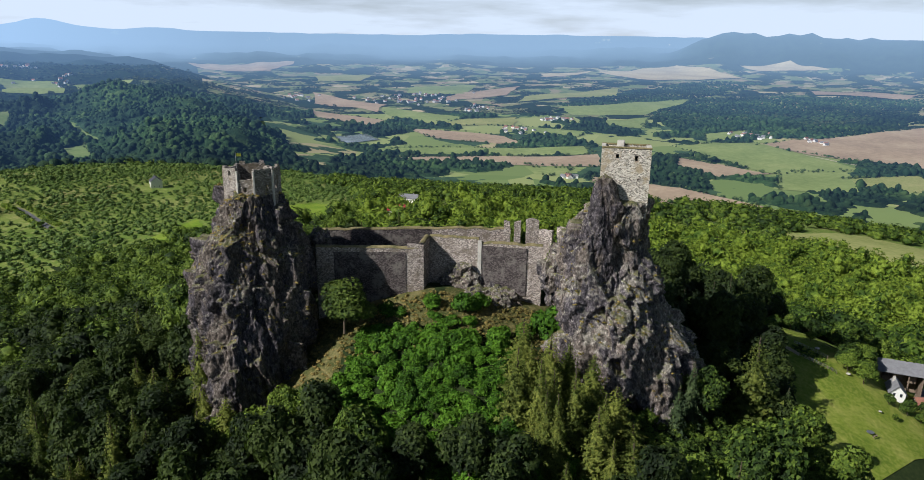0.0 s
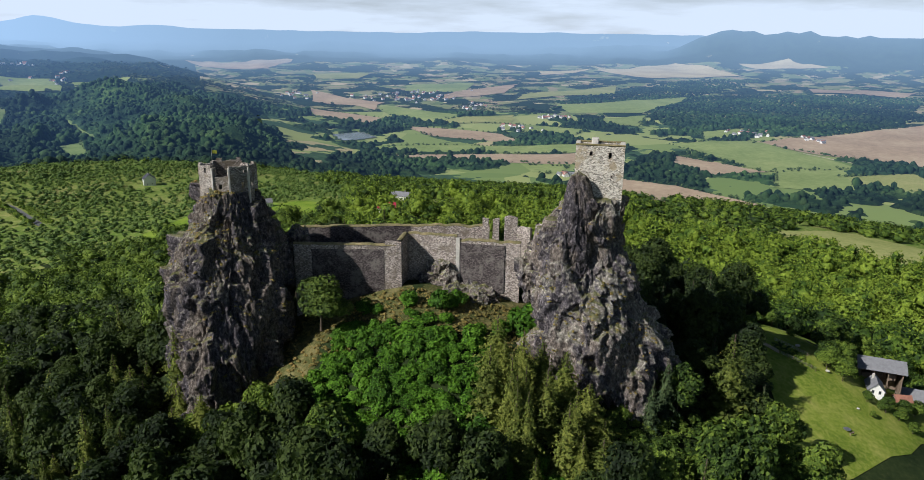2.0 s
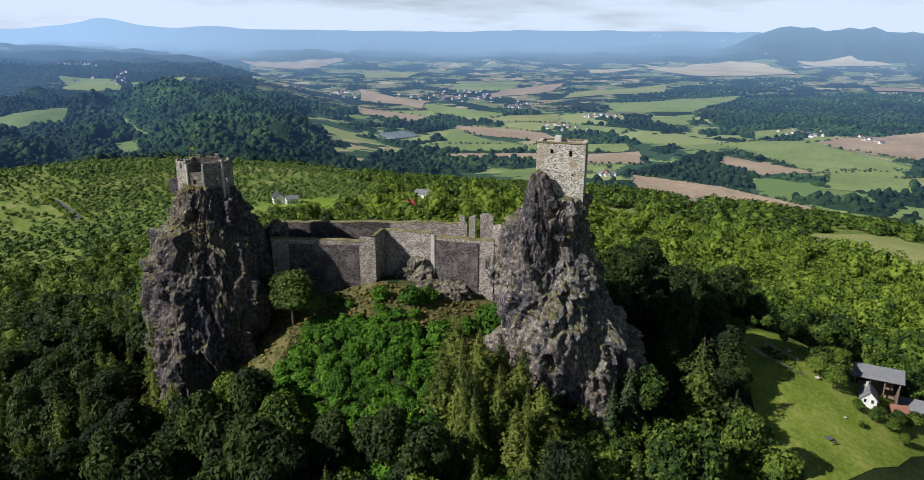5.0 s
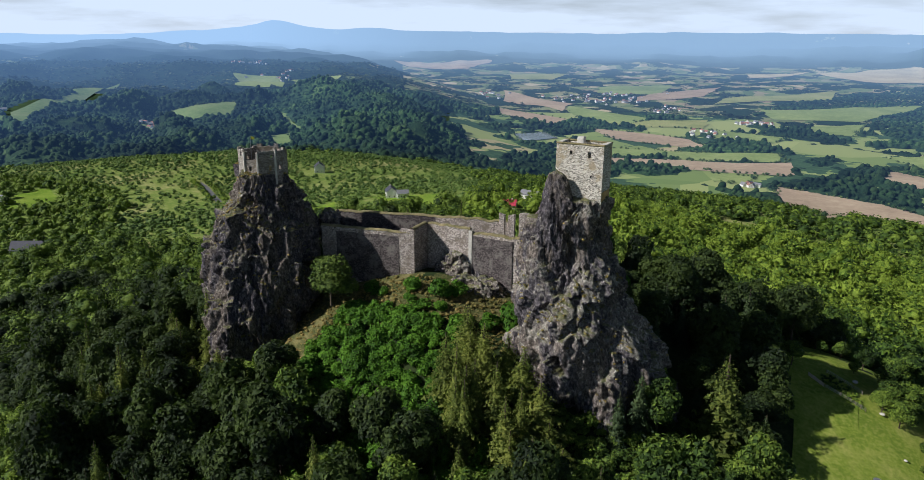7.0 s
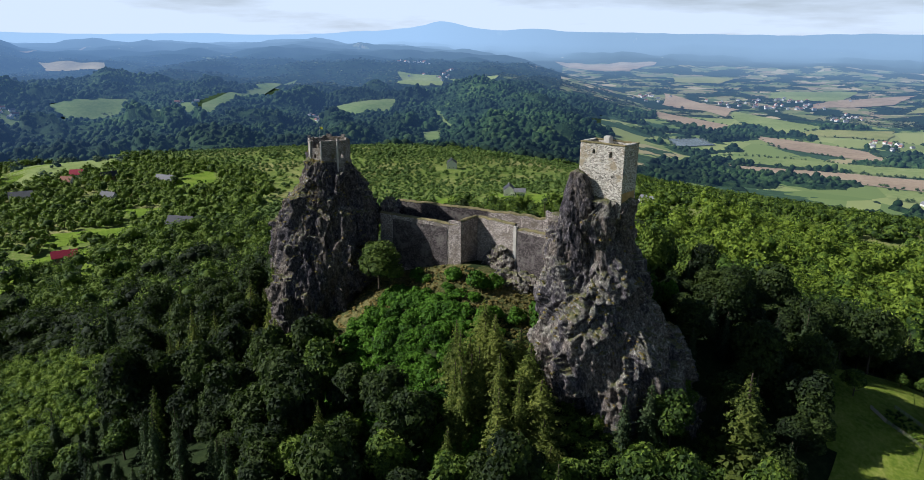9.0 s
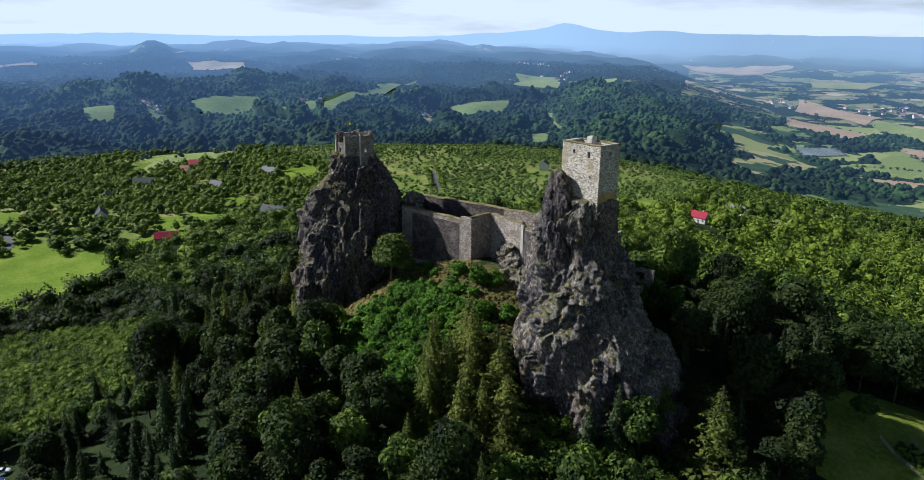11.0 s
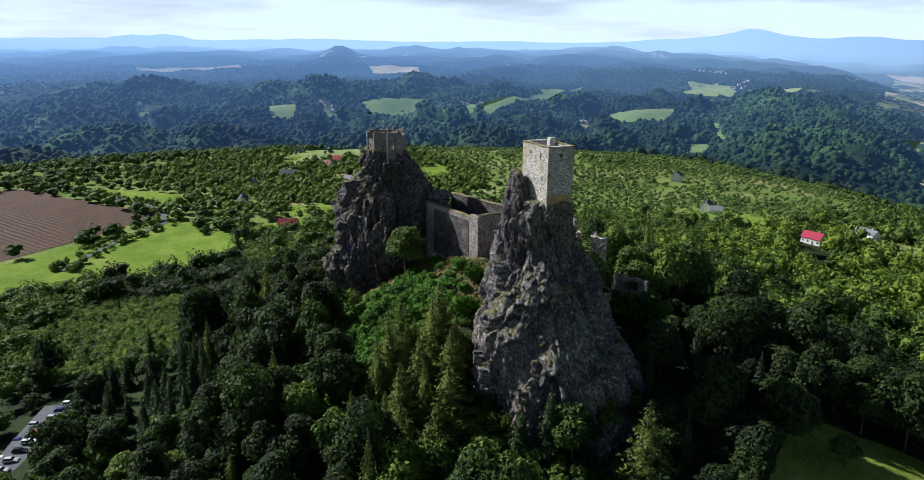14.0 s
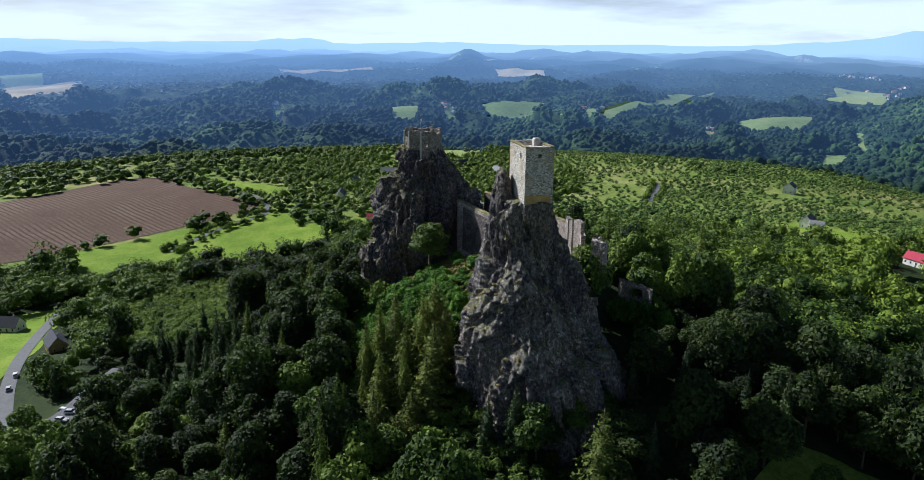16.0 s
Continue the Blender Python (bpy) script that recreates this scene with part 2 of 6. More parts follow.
def rock_build(n, l, b, tone=1.0, lichen=0.0):
    """Dark basalt: gritty grain, brown weathering, paler lichen on the less steep faces, moss on the ledges."""
    v = coords(n, l)
    sep = n.new("ShaderNodeSeparateXYZ")
    l.new(n.new("ShaderNodeNewGeometry").outputs["Normal"], sep.inputs[0])
    fine = noise_node(n, l, coords(n, l, (1, 1, 0.6)), 1.7, 10, 0.82)
    broad = noise_node(n, l, coords(n, l, (1, 1, 0.35)), 0.16, 5, 0.65)
    low = 0.5 + 0.5 * tone
    dark = ramp(n, l, fine, [(0.36, (0.012 * low, 0.011 * low, 0.013 * low)), (0.5, (0.060 * low, 0.052 * low, 0.058 * low)), (0.62, (0.21 * low, 0.186 * low, 0.190 * low))])
    brown = ramp(n, l, fine, [(0.36, (0.020 * tone, 0.016 * tone, 0.012 * tone)), (0.5, (0.105 * tone, 0.085 * tone, 0.072 * tone)), (0.62, (0.27 * tone, 0.228 * tone, 0.195 * tone))])
    grit = ramp(n, l, fine, [(0.36, (0.06, 0.053, 0.044)), (0.5, (0.23, 0.21, 0.175)), (0.64, (0.55, 0.51, 0.44))])
    c = mix(n, l, ramp(n, l, broad, [(0.46, (0, 0, 0)), (0.54, (1, 1, 1))]), dark, brown)

    def leaning(scale, weight, shift):
        m = n.new("ShaderNodeMath")
        m.operation = "MULTIPLY_ADD"
        m.inputs[1].default_value = weight
        l.new(noise_node(n, l, v, scale, 8, 0.75), m.inputs[0])
        l.new(sep.outputs[2], m.inputs[2])
        o = n.new("ShaderNodeMath")
        o.inputs[1].default_value = shift
        l.new(m.outputs[0], o.inputs[0])
        return o.outputs[0]

    c = mix(n, l, ramp(n, l, leaning(0.16, 2.4, -1.28 + lichen), [(0.22, (0, 0, 0)), (0.55, (0.85, 0.85, 0.85))]), c, grit)
    moss = ramp(n, l, noise_node(n, l, v, 1.1, 4), [(0.3, (0.06, 0.075, 0.02)), (0.7, (0.20, 0.18, 0.065))])
    c = mix(n, l, ramp(n, l, leaning(0.22, 1.5, -0.75), [(0.62, (0, 0, 0)), (0.86, (0.85, 0.85, 0.85))]), c, moss)
    vo = n.new("ShaderNodeTexVoronoi")
    vo.inputs["Scale"].default_value = 1.9
    l.new(coords(n, l, (1, 1, 0.5)), vo.inputs["Vector"])
    sc = n.new("ShaderNodeSeparateColor")
    l.new(vo.outputs["Color"], sc.inputs[0])
    c = mix(n, l, 0.5, c, ramp(n, l, sc.outputs[0], [(0.0, (0.4,) * 3), (0.6, (0.95,) * 3), (1.0, (1.8,) * 3)]), "MULTIPLY")
    l.new(c, b.inputs["Base Color"])
    bump(n, l, b, fine, 1.0, 0.5)


def masonry(name, stops, joint, stain, scale=1.0):
    """Rough stone walling: courses, single stones of different tone, streaks and lichen."""
    def build(n, l, b):
        tc = n.new("ShaderNodeTexCoord").outputs["UV"]
        br = n.new("ShaderNodeTexBrick")
        br.inputs["Scale"].default_value = scale
        br.inputs["Brick Width"].default_value, br.inputs["Row Height"].default_value = 0.42, 0.21
        br.inputs["Mortar Size"].default_value, br.inputs["Mortar Smooth"].default_value = 0.035, 0.4
        br.inputs["Color1"].default_value, br.inputs["Color2"].default_value, br.inputs["Mortar"].default_value = (0, 0, 0, 1), (1, 1, 1, 1), (0.5, 0.5, 0.5, 1)
        wob = mix(n, l, 0.12, tc, n.new("ShaderNodeTexNoise").outputs["Color"], "ADD")
        l.new(wob, br.inputs["Vector"])
        v = coords(n, l)
        a = noise_node(n, l, v, 0.35, 5, 0.7)
        f = noise_node(n, l, v, 2.2, 7, 0.8)
        tone = mix(n, l, 0.5, br.outputs["Color"], f)
        c = ramp(n, l, tone, stops)
        c = mix(n, l, br.outputs["Fac"], c, joint)
        c = mix(n, l, ramp(n, l, a, [(0.5, (0, 0, 0)), (0.62, (0.8, 0.8, 0.8))]), c, stain)
        l.new(c, b.inputs["Base Color"])
        bump(n, l, b, tone, 0.8, 0.12)
    return material(name, build, 0.92, 0.15)


M_ROCK = material("basalt", lambda n, l, b: rock_build(n, l, b, 1.45, 0.05), 0.85, 0.3)
M_ROCKD = material("dark_basalt", lambda n, l, b: rock_build(n, l, b, 1.1, -0.2), 0.85, 0.25)
M_PALE = masonry("pale_masonry", [(0.3, (0.10, 0.088, 0.074)), (0.5, (0.42, 0.38, 0.32)), (0.7, (0.72, 0.67, 0.58))], (0.46, 0.42, 0.36), (0.34, 0.27, 0.17))
M_GREY = masonry("grey_masonry", [(0.3, (0.085, 0.070, 0.064)), (0.5, (0.31, 0.262, 0.238)), (0.7, (0.66, 0.575, 0.51))], (0.32, 0.275, 0.24), (0.17, 0.14, 0.11))
M_KEEP = masonry("keep_masonry", [(0.3, (0.065, 0.056, 0.050)), (0.5, (0.22, 0.195, 0.17)), (0.7, (0.50, 0.45, 0.40))], (0.24, 0.21, 0.18), (0.16, 0.13, 0.09))
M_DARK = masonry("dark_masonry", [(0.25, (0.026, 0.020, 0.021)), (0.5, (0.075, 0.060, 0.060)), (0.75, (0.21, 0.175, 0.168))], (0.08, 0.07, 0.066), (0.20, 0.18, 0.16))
M_CAP = grassy("wall_top_grass", [(0.3, (0.10, 0.10, 0.045)), (0.55, (0.23, 0.19, 0.10)), (0.75, (0.33, 0.27, 0.15))], 0.4, 2.0)
M_OCHRE = plain("ochre_render", (0.42, 0.27, 0.11), 0.9, 0.4)
M_STONE = plain("pale_stone", (0.48, 0.45, 0.40), 0.9, 0.3)
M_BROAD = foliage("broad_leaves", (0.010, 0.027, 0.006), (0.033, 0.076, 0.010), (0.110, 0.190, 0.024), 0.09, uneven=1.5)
# broadleaf colours darkened for trees that lie in shade
M_SHADED = foliage("shaded_broad_leaves", (0.005, 0.013, 0.004), (0.012, 0.028, 0.006), (0.036, 0.066, 0.012), 0.09, uneven=1.5)
# broadleaf colours brightened for woods that stand in sunlight
M_BRIGHT = foliage("bright_leaves", (0.011, 0.032, 0.006), (0.044, 0.100, 0.011), (0.140, 0.235, 0.026), 0.085, uneven=1.8)
M_LONE = foliage("linden_leaves", (0.008, 0.022, 0.006), (0.026, 0.058, 0.010), (0.075, 0.130, 0.020))
M_LIME = foliage("fresh_leaves", (0.012, 0.040, 0.003), (0.030, 0.100, 0.006), (0.075, 0.200, 0.012), 0.12)
M_LARCH = foliage("larch_needles", (0.034, 0.060, 0.013), (0.080, 0.125, 0.024), (0.155, 0.21, 0.042), through=0.3)
M_SPRUCE = foliage("spruce_needles", (0.010, 0.024, 0.012), (0.024, 0.05, 0.022), (0.055, 0.095, 0.035), through=0.1)
# far=True paints haze over these leaves
M_WOODS = foliage("woodland_leaves", (0.012, 0.032, 0.014), (0.032, 0.072, 0.026), (0.08, 0.135, 0.042), 0.012, uneven=1.5, far=True)


def canopy_build(n, l, b):
    """Closed tree tops seen from afar: each crown its own tone, stands of conifers darker, deepened in place of cloud
    shadow.
    """
    v = coords(n, l, (1, 1, 0))
    vo = n.new("ShaderNodeTexVoronoi")
    vo.inputs["Scale"].default_value = 1 / 11
    l.new(v, vo.inputs["Vector"])
    sc = n.new("ShaderNodeSeparateColor")
    l.new(vo.outputs["Color"], sc.inputs[0])
    stand_tone = noise_node(n, l, v, 0.0045, 6, 0.72)
    one = ramp(n, l, sc.outputs[0], [(0.0, (0.008, 0.020, 0.012)), (0.5, (0.015, 0.036, 0.020)), (1.0, (0.030, 0.060, 0.028))])
    two = ramp(n, l, sc.outputs[1], [(0.0, (0.016, 0.040, 0.014)), (0.5, (0.034, 0.074, 0.024)), (1.0, (0.075, 0.125, 0.040))])
    c = mix(n, l, ramp(n, l, stand_tone, [(0.44, (0, 0, 0)), (0.60, (1, 1, 1))]), one, two)
    # broad patches painted darker and brighter, like shaded valleys and sunlit ridges
    c = mix(n, l, 1.0, c, ramp(n, l, noise_node(n, l, v, 0.0016, 4, 0.6), [(0.40, (0.6,) * 3), (0.62, (1.35,) * 3)]), "MULTIPLY")
    l.new(c, b.inputs["Base Color"])
    bump(n, l, b, noise_node(n, l, v, 0.35, 3, 0.7), 0.6, 3.0)
    # haze emission painted over the tree tops
    paint_haze(n, l, b)


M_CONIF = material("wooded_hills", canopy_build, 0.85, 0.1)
# leaves of the farthest woods, haze painted over them
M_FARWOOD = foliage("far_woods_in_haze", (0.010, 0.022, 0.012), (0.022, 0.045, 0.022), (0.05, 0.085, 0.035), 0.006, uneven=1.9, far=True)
M_ORCH = foliage("orchard_leaves", (0.026, 0.065, 0.018), (0.060, 0.125, 0.032), (0.115, 0.20, 0.052), 0.03)
M_SCRUB = foliage("dry_scrub", (0.06, 0.07, 0.02), (0.13, 0.13, 0.04), (0.25, 0.22, 0.08))
M_BARK = plain("bark", (0.09, 0.07, 0.05), 0.95, 0.4, 3)
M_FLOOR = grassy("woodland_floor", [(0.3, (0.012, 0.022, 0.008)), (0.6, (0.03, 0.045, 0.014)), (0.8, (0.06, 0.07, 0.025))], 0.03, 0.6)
M_MEADOW = grassy("meadow_grass", [(0.28, (0.10, 0.17, 0.014)), (0.5, (0.15, 0.235, 0.022)), (0.72, (0.24, 0.30, 0.05))], 0.045, 0.7)
M_PASTURE = grassy("pasture_grass", [(0.3, (0.10, 0.155, 0.018)), (0.5, (0.19, 0.245, 0.032)), (0.7, (0.33, 0.33, 0.085))], 0.06, 0.8)
M_ORCHG = grassy("orchard_grass", [(0.3, (0.10, 0.17, 0.028)), (0.55, (0.17, 0.22, 0.048)), (0.72, (0.36, 0.32, 0.14))], 0.012, 0.25)
M_HAY = grassy("mown_field", [(0.3, (0.20, 0.235, 0.07)), (0.5, (0.29, 0.305, 0.11)), (0.75, (0.37, 0.35, 0.15))], 0.01, 0.2)
M_SOIL = grassy("ploughed_soil", [(0.3, (0.085, 0.052, 0.038)), (0.55, (0.135, 0.088, 0.064)), (0.8, (0.19, 0.135, 0.10))], 0.02, 0.5, (62, 0.07, (0.05, 0.033, 0.026), 0.85))
M_STUBBLE = grassy("stubble_field", [(0.3, (0.30, 0.22, 0.15)), (0.55, (0.41, 0.31, 0.21)), (0.8, (0.50, 0.40, 0.27))], 0.006, 0.08)
M_CORN = grassy("ripe_corn_field", [(0.3, (0.40, 0.32, 0.19)), (0.55, (0.52, 0.43, 0.26)), (0.8, (0.60, 0.50, 0.32))], 0.006, 0.08)
M_GREENF = grassy("green_field", [(0.3, (0.17, 0.225, 0.07)), (0.55, (0.25, 0.305, 0.105)), (0.8, (0.33, 0.36, 0.14))], 0.006, 0.08)
M_HILLF = grassy("hill_pasture", [(0.3, (0.12, 0.185, 0.06)), (0.55, (0.18, 0.245, 0.085)), (0.8, (0.25, 0.29, 0.12))], 0.008, 0.1)
M_DRY = grassy("dry_slope_grass", [(0.32, (0.035, 0.05, 0.014)), (0.5, (0.085, 0.085, 0.028)), (0.68, (0.21, 0.18, 0.08))], 0.25, 1.8)
M_ASPHALT = plain("asphalt", (0.13, 0.13, 0.135), 0.9, 0.25, 0.5)
M_GRAVEL = plain("pale_track", (0.42, 0.38, 0.31), 0.95, 0.25, 0.5)
M_WHITE = plain("white_plaster", (0.76, 0.74, 0.70), 0.8, 0.08)
M_TIMBER = plain("weathered_timber", (0.20, 0.15, 0.11), 0.9, 0.35, 1.5)
M_ROOFR = plain("red_roof", (0.36, 0.03, 0.06), 0.6, 0.2, 1.0)
M_ROOFB = plain("brown_tile_roof", (0.26, 0.12, 0.085), 0.8, 0.3, 1.0)
M_ROOFG = plain("grey_slate_roof", (0.19, 0.19, 0.20), 0.7, 0.25, 1.0)
M_ROOFD = plain("dark_slate_roof", (0.055, 0.055, 0.07), 0.6, 0.25, 1.0)
# house colours with painted haze, for the far villages
M_FARWALL = plain("hazed_white_plaster", (0.74, 0.72, 0.68), 0.8, 0.08, far=True)
M_FARTILE = [plain("hazed_tile_roof", (0.30, 0.15, 0.11), 0.8, 0.3, far=True), plain("hazed_slate_roof", (0.20, 0.20, 0.21), 0.8, 0.3, far=True)]
M_GLASS = plain("window_glass", (0.03, 0.035, 0.04), 0.1, 0.1)
M_TYRE = plain("tyre_rubber", (0.02, 0.02, 0.02), 0.9, 0.1)
M_METAL = plain("grey_metal", (0.45, 0.45, 0.46), 0.35, 0.1, 1, 0.8)
M_BANNER = plain("yellow_green_cloth", (0.30, 0.32, 0.04), 0.8, 0.2)


def water_build(n, l, b):
    b.inputs["Base Color"].default_value = (0.20, 0.24, 0.26, 1)
    bump(n, l, b, noise_node(n, l, coords(n, l), 0.2, 3), 0.05, 0.3)


M_WATER = material("pond_water", water_build, 0.12, 0.5)


def ground_build(n, l, b):
    """Woodland floor near the hill, a patchwork of woods and crops farther out."""
    v = coords(n, l)
    wood = ramp(n, l, noise_node(n, l, v, 0.05, 6, 0.75), [(0.3, (0.030, 0.062, 0.034)), (0.55, (0.058, 0.105, 0.050)), (0.8, (0.10, 0.155, 0.065))])
    vo = n.new("ShaderNodeTexVoronoi")
    vo.inputs["Scale"].default_value = 0.006
    l.new(v, vo.inputs["Vector"])
    sep = n.new("ShaderNodeSeparateColor")
    l.new(vo.outputs["Color"], sep.inputs[0])
    crop = ramp(n, l, sep.outputs[0], [(0.0, (0.15, 0.215, 0.07)), (0.35, (0.24, 0.295, 0.10)), (0.6, (0.33, 0.36, 0.14)), (0.85, (0.26, 0.31, 0.11)), (1.0, (0.42, 0.35, 0.20))])
    place = n.new("ShaderNodeMath")
    place.operation = "GREATER_THAN"
    place.inputs[1].default_value = 0.45
    l.new(noise_node(n, l, v, 0.0022, 5, 0.7), place.inputs[0])
    l.new(mix(n, l, place.outputs[0], wood, crop), b.inputs["Base Color"])
    # haze emission painted over the farther ground
    paint_haze(n, l, b)


M_GROUND = material("countryside", ground_build, 0.95, 0.05)


def distance_build(n, l, b, woods=0.53):
    """The far country: woods and crops, with haze painted in, paler and bluer with distance."""
    v = coords(n, l, (1, 1, 0.4))
    wood = ramp(n, l, noise_node(n, l, v, 0.02, 5, 0.7), [(0.3, (0.010, 0.022, 0.012)), (0.7, (0.028, 0.052, 0.026))])
    vo = n.new("ShaderNodeTexVoronoi")
    vo.inputs["Scale"].default_value = 0.017
    l.new(v, vo.inputs["Vector"])
    sep = n.new("ShaderNodeSeparateColor")
    l.new(vo.outputs["Color"], sep.inputs[0])
    crop = ramp(n, l, sep.outputs[0], [(0.0, (0.11, 0.16, 0.06)), (0.35, (0.19, 0.23, 0.09)), (0.55, (0.26, 0.25, 0.12)), (0.7, (0.36, 0.28, 0.18)), (0.85, (0.16, 0.20, 0.08)), (1.0, (0.52, 0.43, 0.28))])
    place = n.new("ShaderNodeMath")
    place.operation = "GREATER_THAN"
    place.inputs[1].default_value = woods
    l.new(noise_node(n, l, v, 0.006, 7, 0.68), place.inputs[0])
    l.new(mix(n, l, place.outputs[0], wood, crop), b.inputs["Base Color"])
    paint_haze(n, l, b)


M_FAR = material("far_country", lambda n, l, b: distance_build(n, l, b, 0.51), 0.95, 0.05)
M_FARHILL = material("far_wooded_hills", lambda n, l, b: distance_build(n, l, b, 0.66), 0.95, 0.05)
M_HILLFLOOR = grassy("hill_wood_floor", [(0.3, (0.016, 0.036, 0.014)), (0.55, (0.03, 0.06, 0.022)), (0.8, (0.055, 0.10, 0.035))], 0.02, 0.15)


# ---- helpers for meshes ----
def mesh_of(name, verts, faces, mats, idx=None, smooth=False):
    me = bpy.data.meshes.new(name)
    verts, faces = np.asarray(verts, np.float32), np.asarray(faces, np.int32)
    k = faces.shape[1]
    me.vertices.add(len(verts))
    me.vertices.foreach_set("co", verts.ravel())
    me.loops.add(faces.size)
    me.loops.foreach_set("vertex_index", faces.ravel())
    me.polygons.add(len(faces))
    me.polygons.foreach_set("loop_start", np.arange(0, faces.size, k, dtype=np.int32))
    me.polygons.foreach_set("loop_total", np.full(len(faces), k, np.int32))
    if idx is not None:
        me.polygons.foreach_set("material_index", np.asarray(idx, np.int32))
    if smooth:
        me.polygons.foreach_set("use_smooth", np.ones(len(faces), bool))
    for m in (mats if isinstance(mats, (list, tuple)) else [mats]):
        me.materials.append(m)
    me.update(calc_edges=True)
    me.validate()
    return me


def part(name, bm, mat, parent=None, label=""):
    me = bpy.data.meshes.new(name)
    bm.to_mesh(me)
    bm.free()
    me.materials.append(mat)
    ob = new(name, me)
    if parent:
        ob.parent = parent
    return tagged(ob, label)


def box_into(bm, x0, y0, z0, x1, y1, z1, bevel=0.0):
    vs = [bm.verts.new(p) for p in ((x0, y0, z0), (x1, y0, z0), (x1, y1, z0), (x0, y1, z0), (x0, y0, z1), (x1, y0, z1), (x1, y1, z1), (x0, y1, z1))]
    for f in ((3, 2, 1, 0), (4, 5, 6, 7), (0, 1, 5, 4), (1, 2, 6, 5), (2, 3, 7, 6), (3, 0, 4, 7)):
        bm.faces.new([vs[i] for i in f])
    if bevel:
        bmesh.ops.bevel(bm, geom=[e for e in bm.edges if e.verts[0] in vs], offset=bevel, segments=1, affect="EDGES")
    return vs


def box(x0, y0, z0, x1, y1, z1, bevel=0.0):
    bm = bmesh.new()
    box_into(bm, x0, y0, z0, x1, y1, z1, bevel)
    return bm


def rot_z(deg):
    return Matrix.Rotation(radians(deg), 4, "Z")


# ---- the ground ----
def ground_sheet(name, r0, r1, nr, na, mat, log=True, b0=0.0, b1=360.0):
    """A ring, or a sector between two bearings (degrees from +y towards -x), laid to the height of the land."""
    rr = np.geomspace(max(r0, 1), r1, nr) if log else np.linspace(r0, r1, nr)
    aa = np.radians(np.linspace(b0, b1, na + 1))
    R, A = np.meshgrid(rr, aa, indexing="ij")
    X, Y = CX - R * np.sin(A), CY + R * np.cos(A)
    v = np.stack([X, Y, land(X, Y)], -1).reshape(-1, 3)
    i, j = np.meshgrid(np.arange(nr - 1), np.arange(na), indexing="ij")
    a = i * (na + 1) + j
    f = np.stack([a, a + 1, a + na + 2, a + na + 1], -1).reshape(-1, 4)
    return new(name, mesh_of(name, v, f, mat, smooth=True))


RNEAR = 2300.0
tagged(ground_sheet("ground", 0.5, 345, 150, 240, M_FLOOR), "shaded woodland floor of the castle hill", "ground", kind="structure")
tagged(ground_sheet("ground", 345, 900, 50, 240, M_ORCHG), "grass and farmland round the castle hill", "ground", kind="structure")
tagged(ground_sheet("ground", 900, RNEAR, 50, 170, M_GROUND, True, 125, 378), "farmland and woods of the plain", "ground", kind="structure")
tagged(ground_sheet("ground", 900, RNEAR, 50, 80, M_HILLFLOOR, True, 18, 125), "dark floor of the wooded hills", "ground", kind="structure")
RHILL = 4150.0
for r0, r1, rows, plain_mat in ((RNEAR, RHILL, 100, M_FAR), (RHILL, RMAX, 40, M_FARHILL)):
    tagged(ground_sheet("backdrop", r0, r1, rows, 330, plain_mat, False, 125, 382), "hazy blue hills, woods and fields on the horizon", "distant hills", kind="structure")
    tagged(ground_sheet("backdrop", r0, r1, rows, 170, M_FARHILL, False, 22, 125), "hazy blue wooded hills on the horizon", "distant hills", kind="structure")

FIELDS = []


def inside_field(x, y):
    hit = np.zeros(np.shape(x), bool)
    for q in FIELDS:
        s = np.ones(np.shape(x), bool)
        for k in range(4):
            (ax, ay), (bx, by) = q[k], q[(k + 1) % 4]
            s &= (bx - ax) * (y - ay) - (by - ay) * (x - ax) <= 0
        hit |= s
    return hit


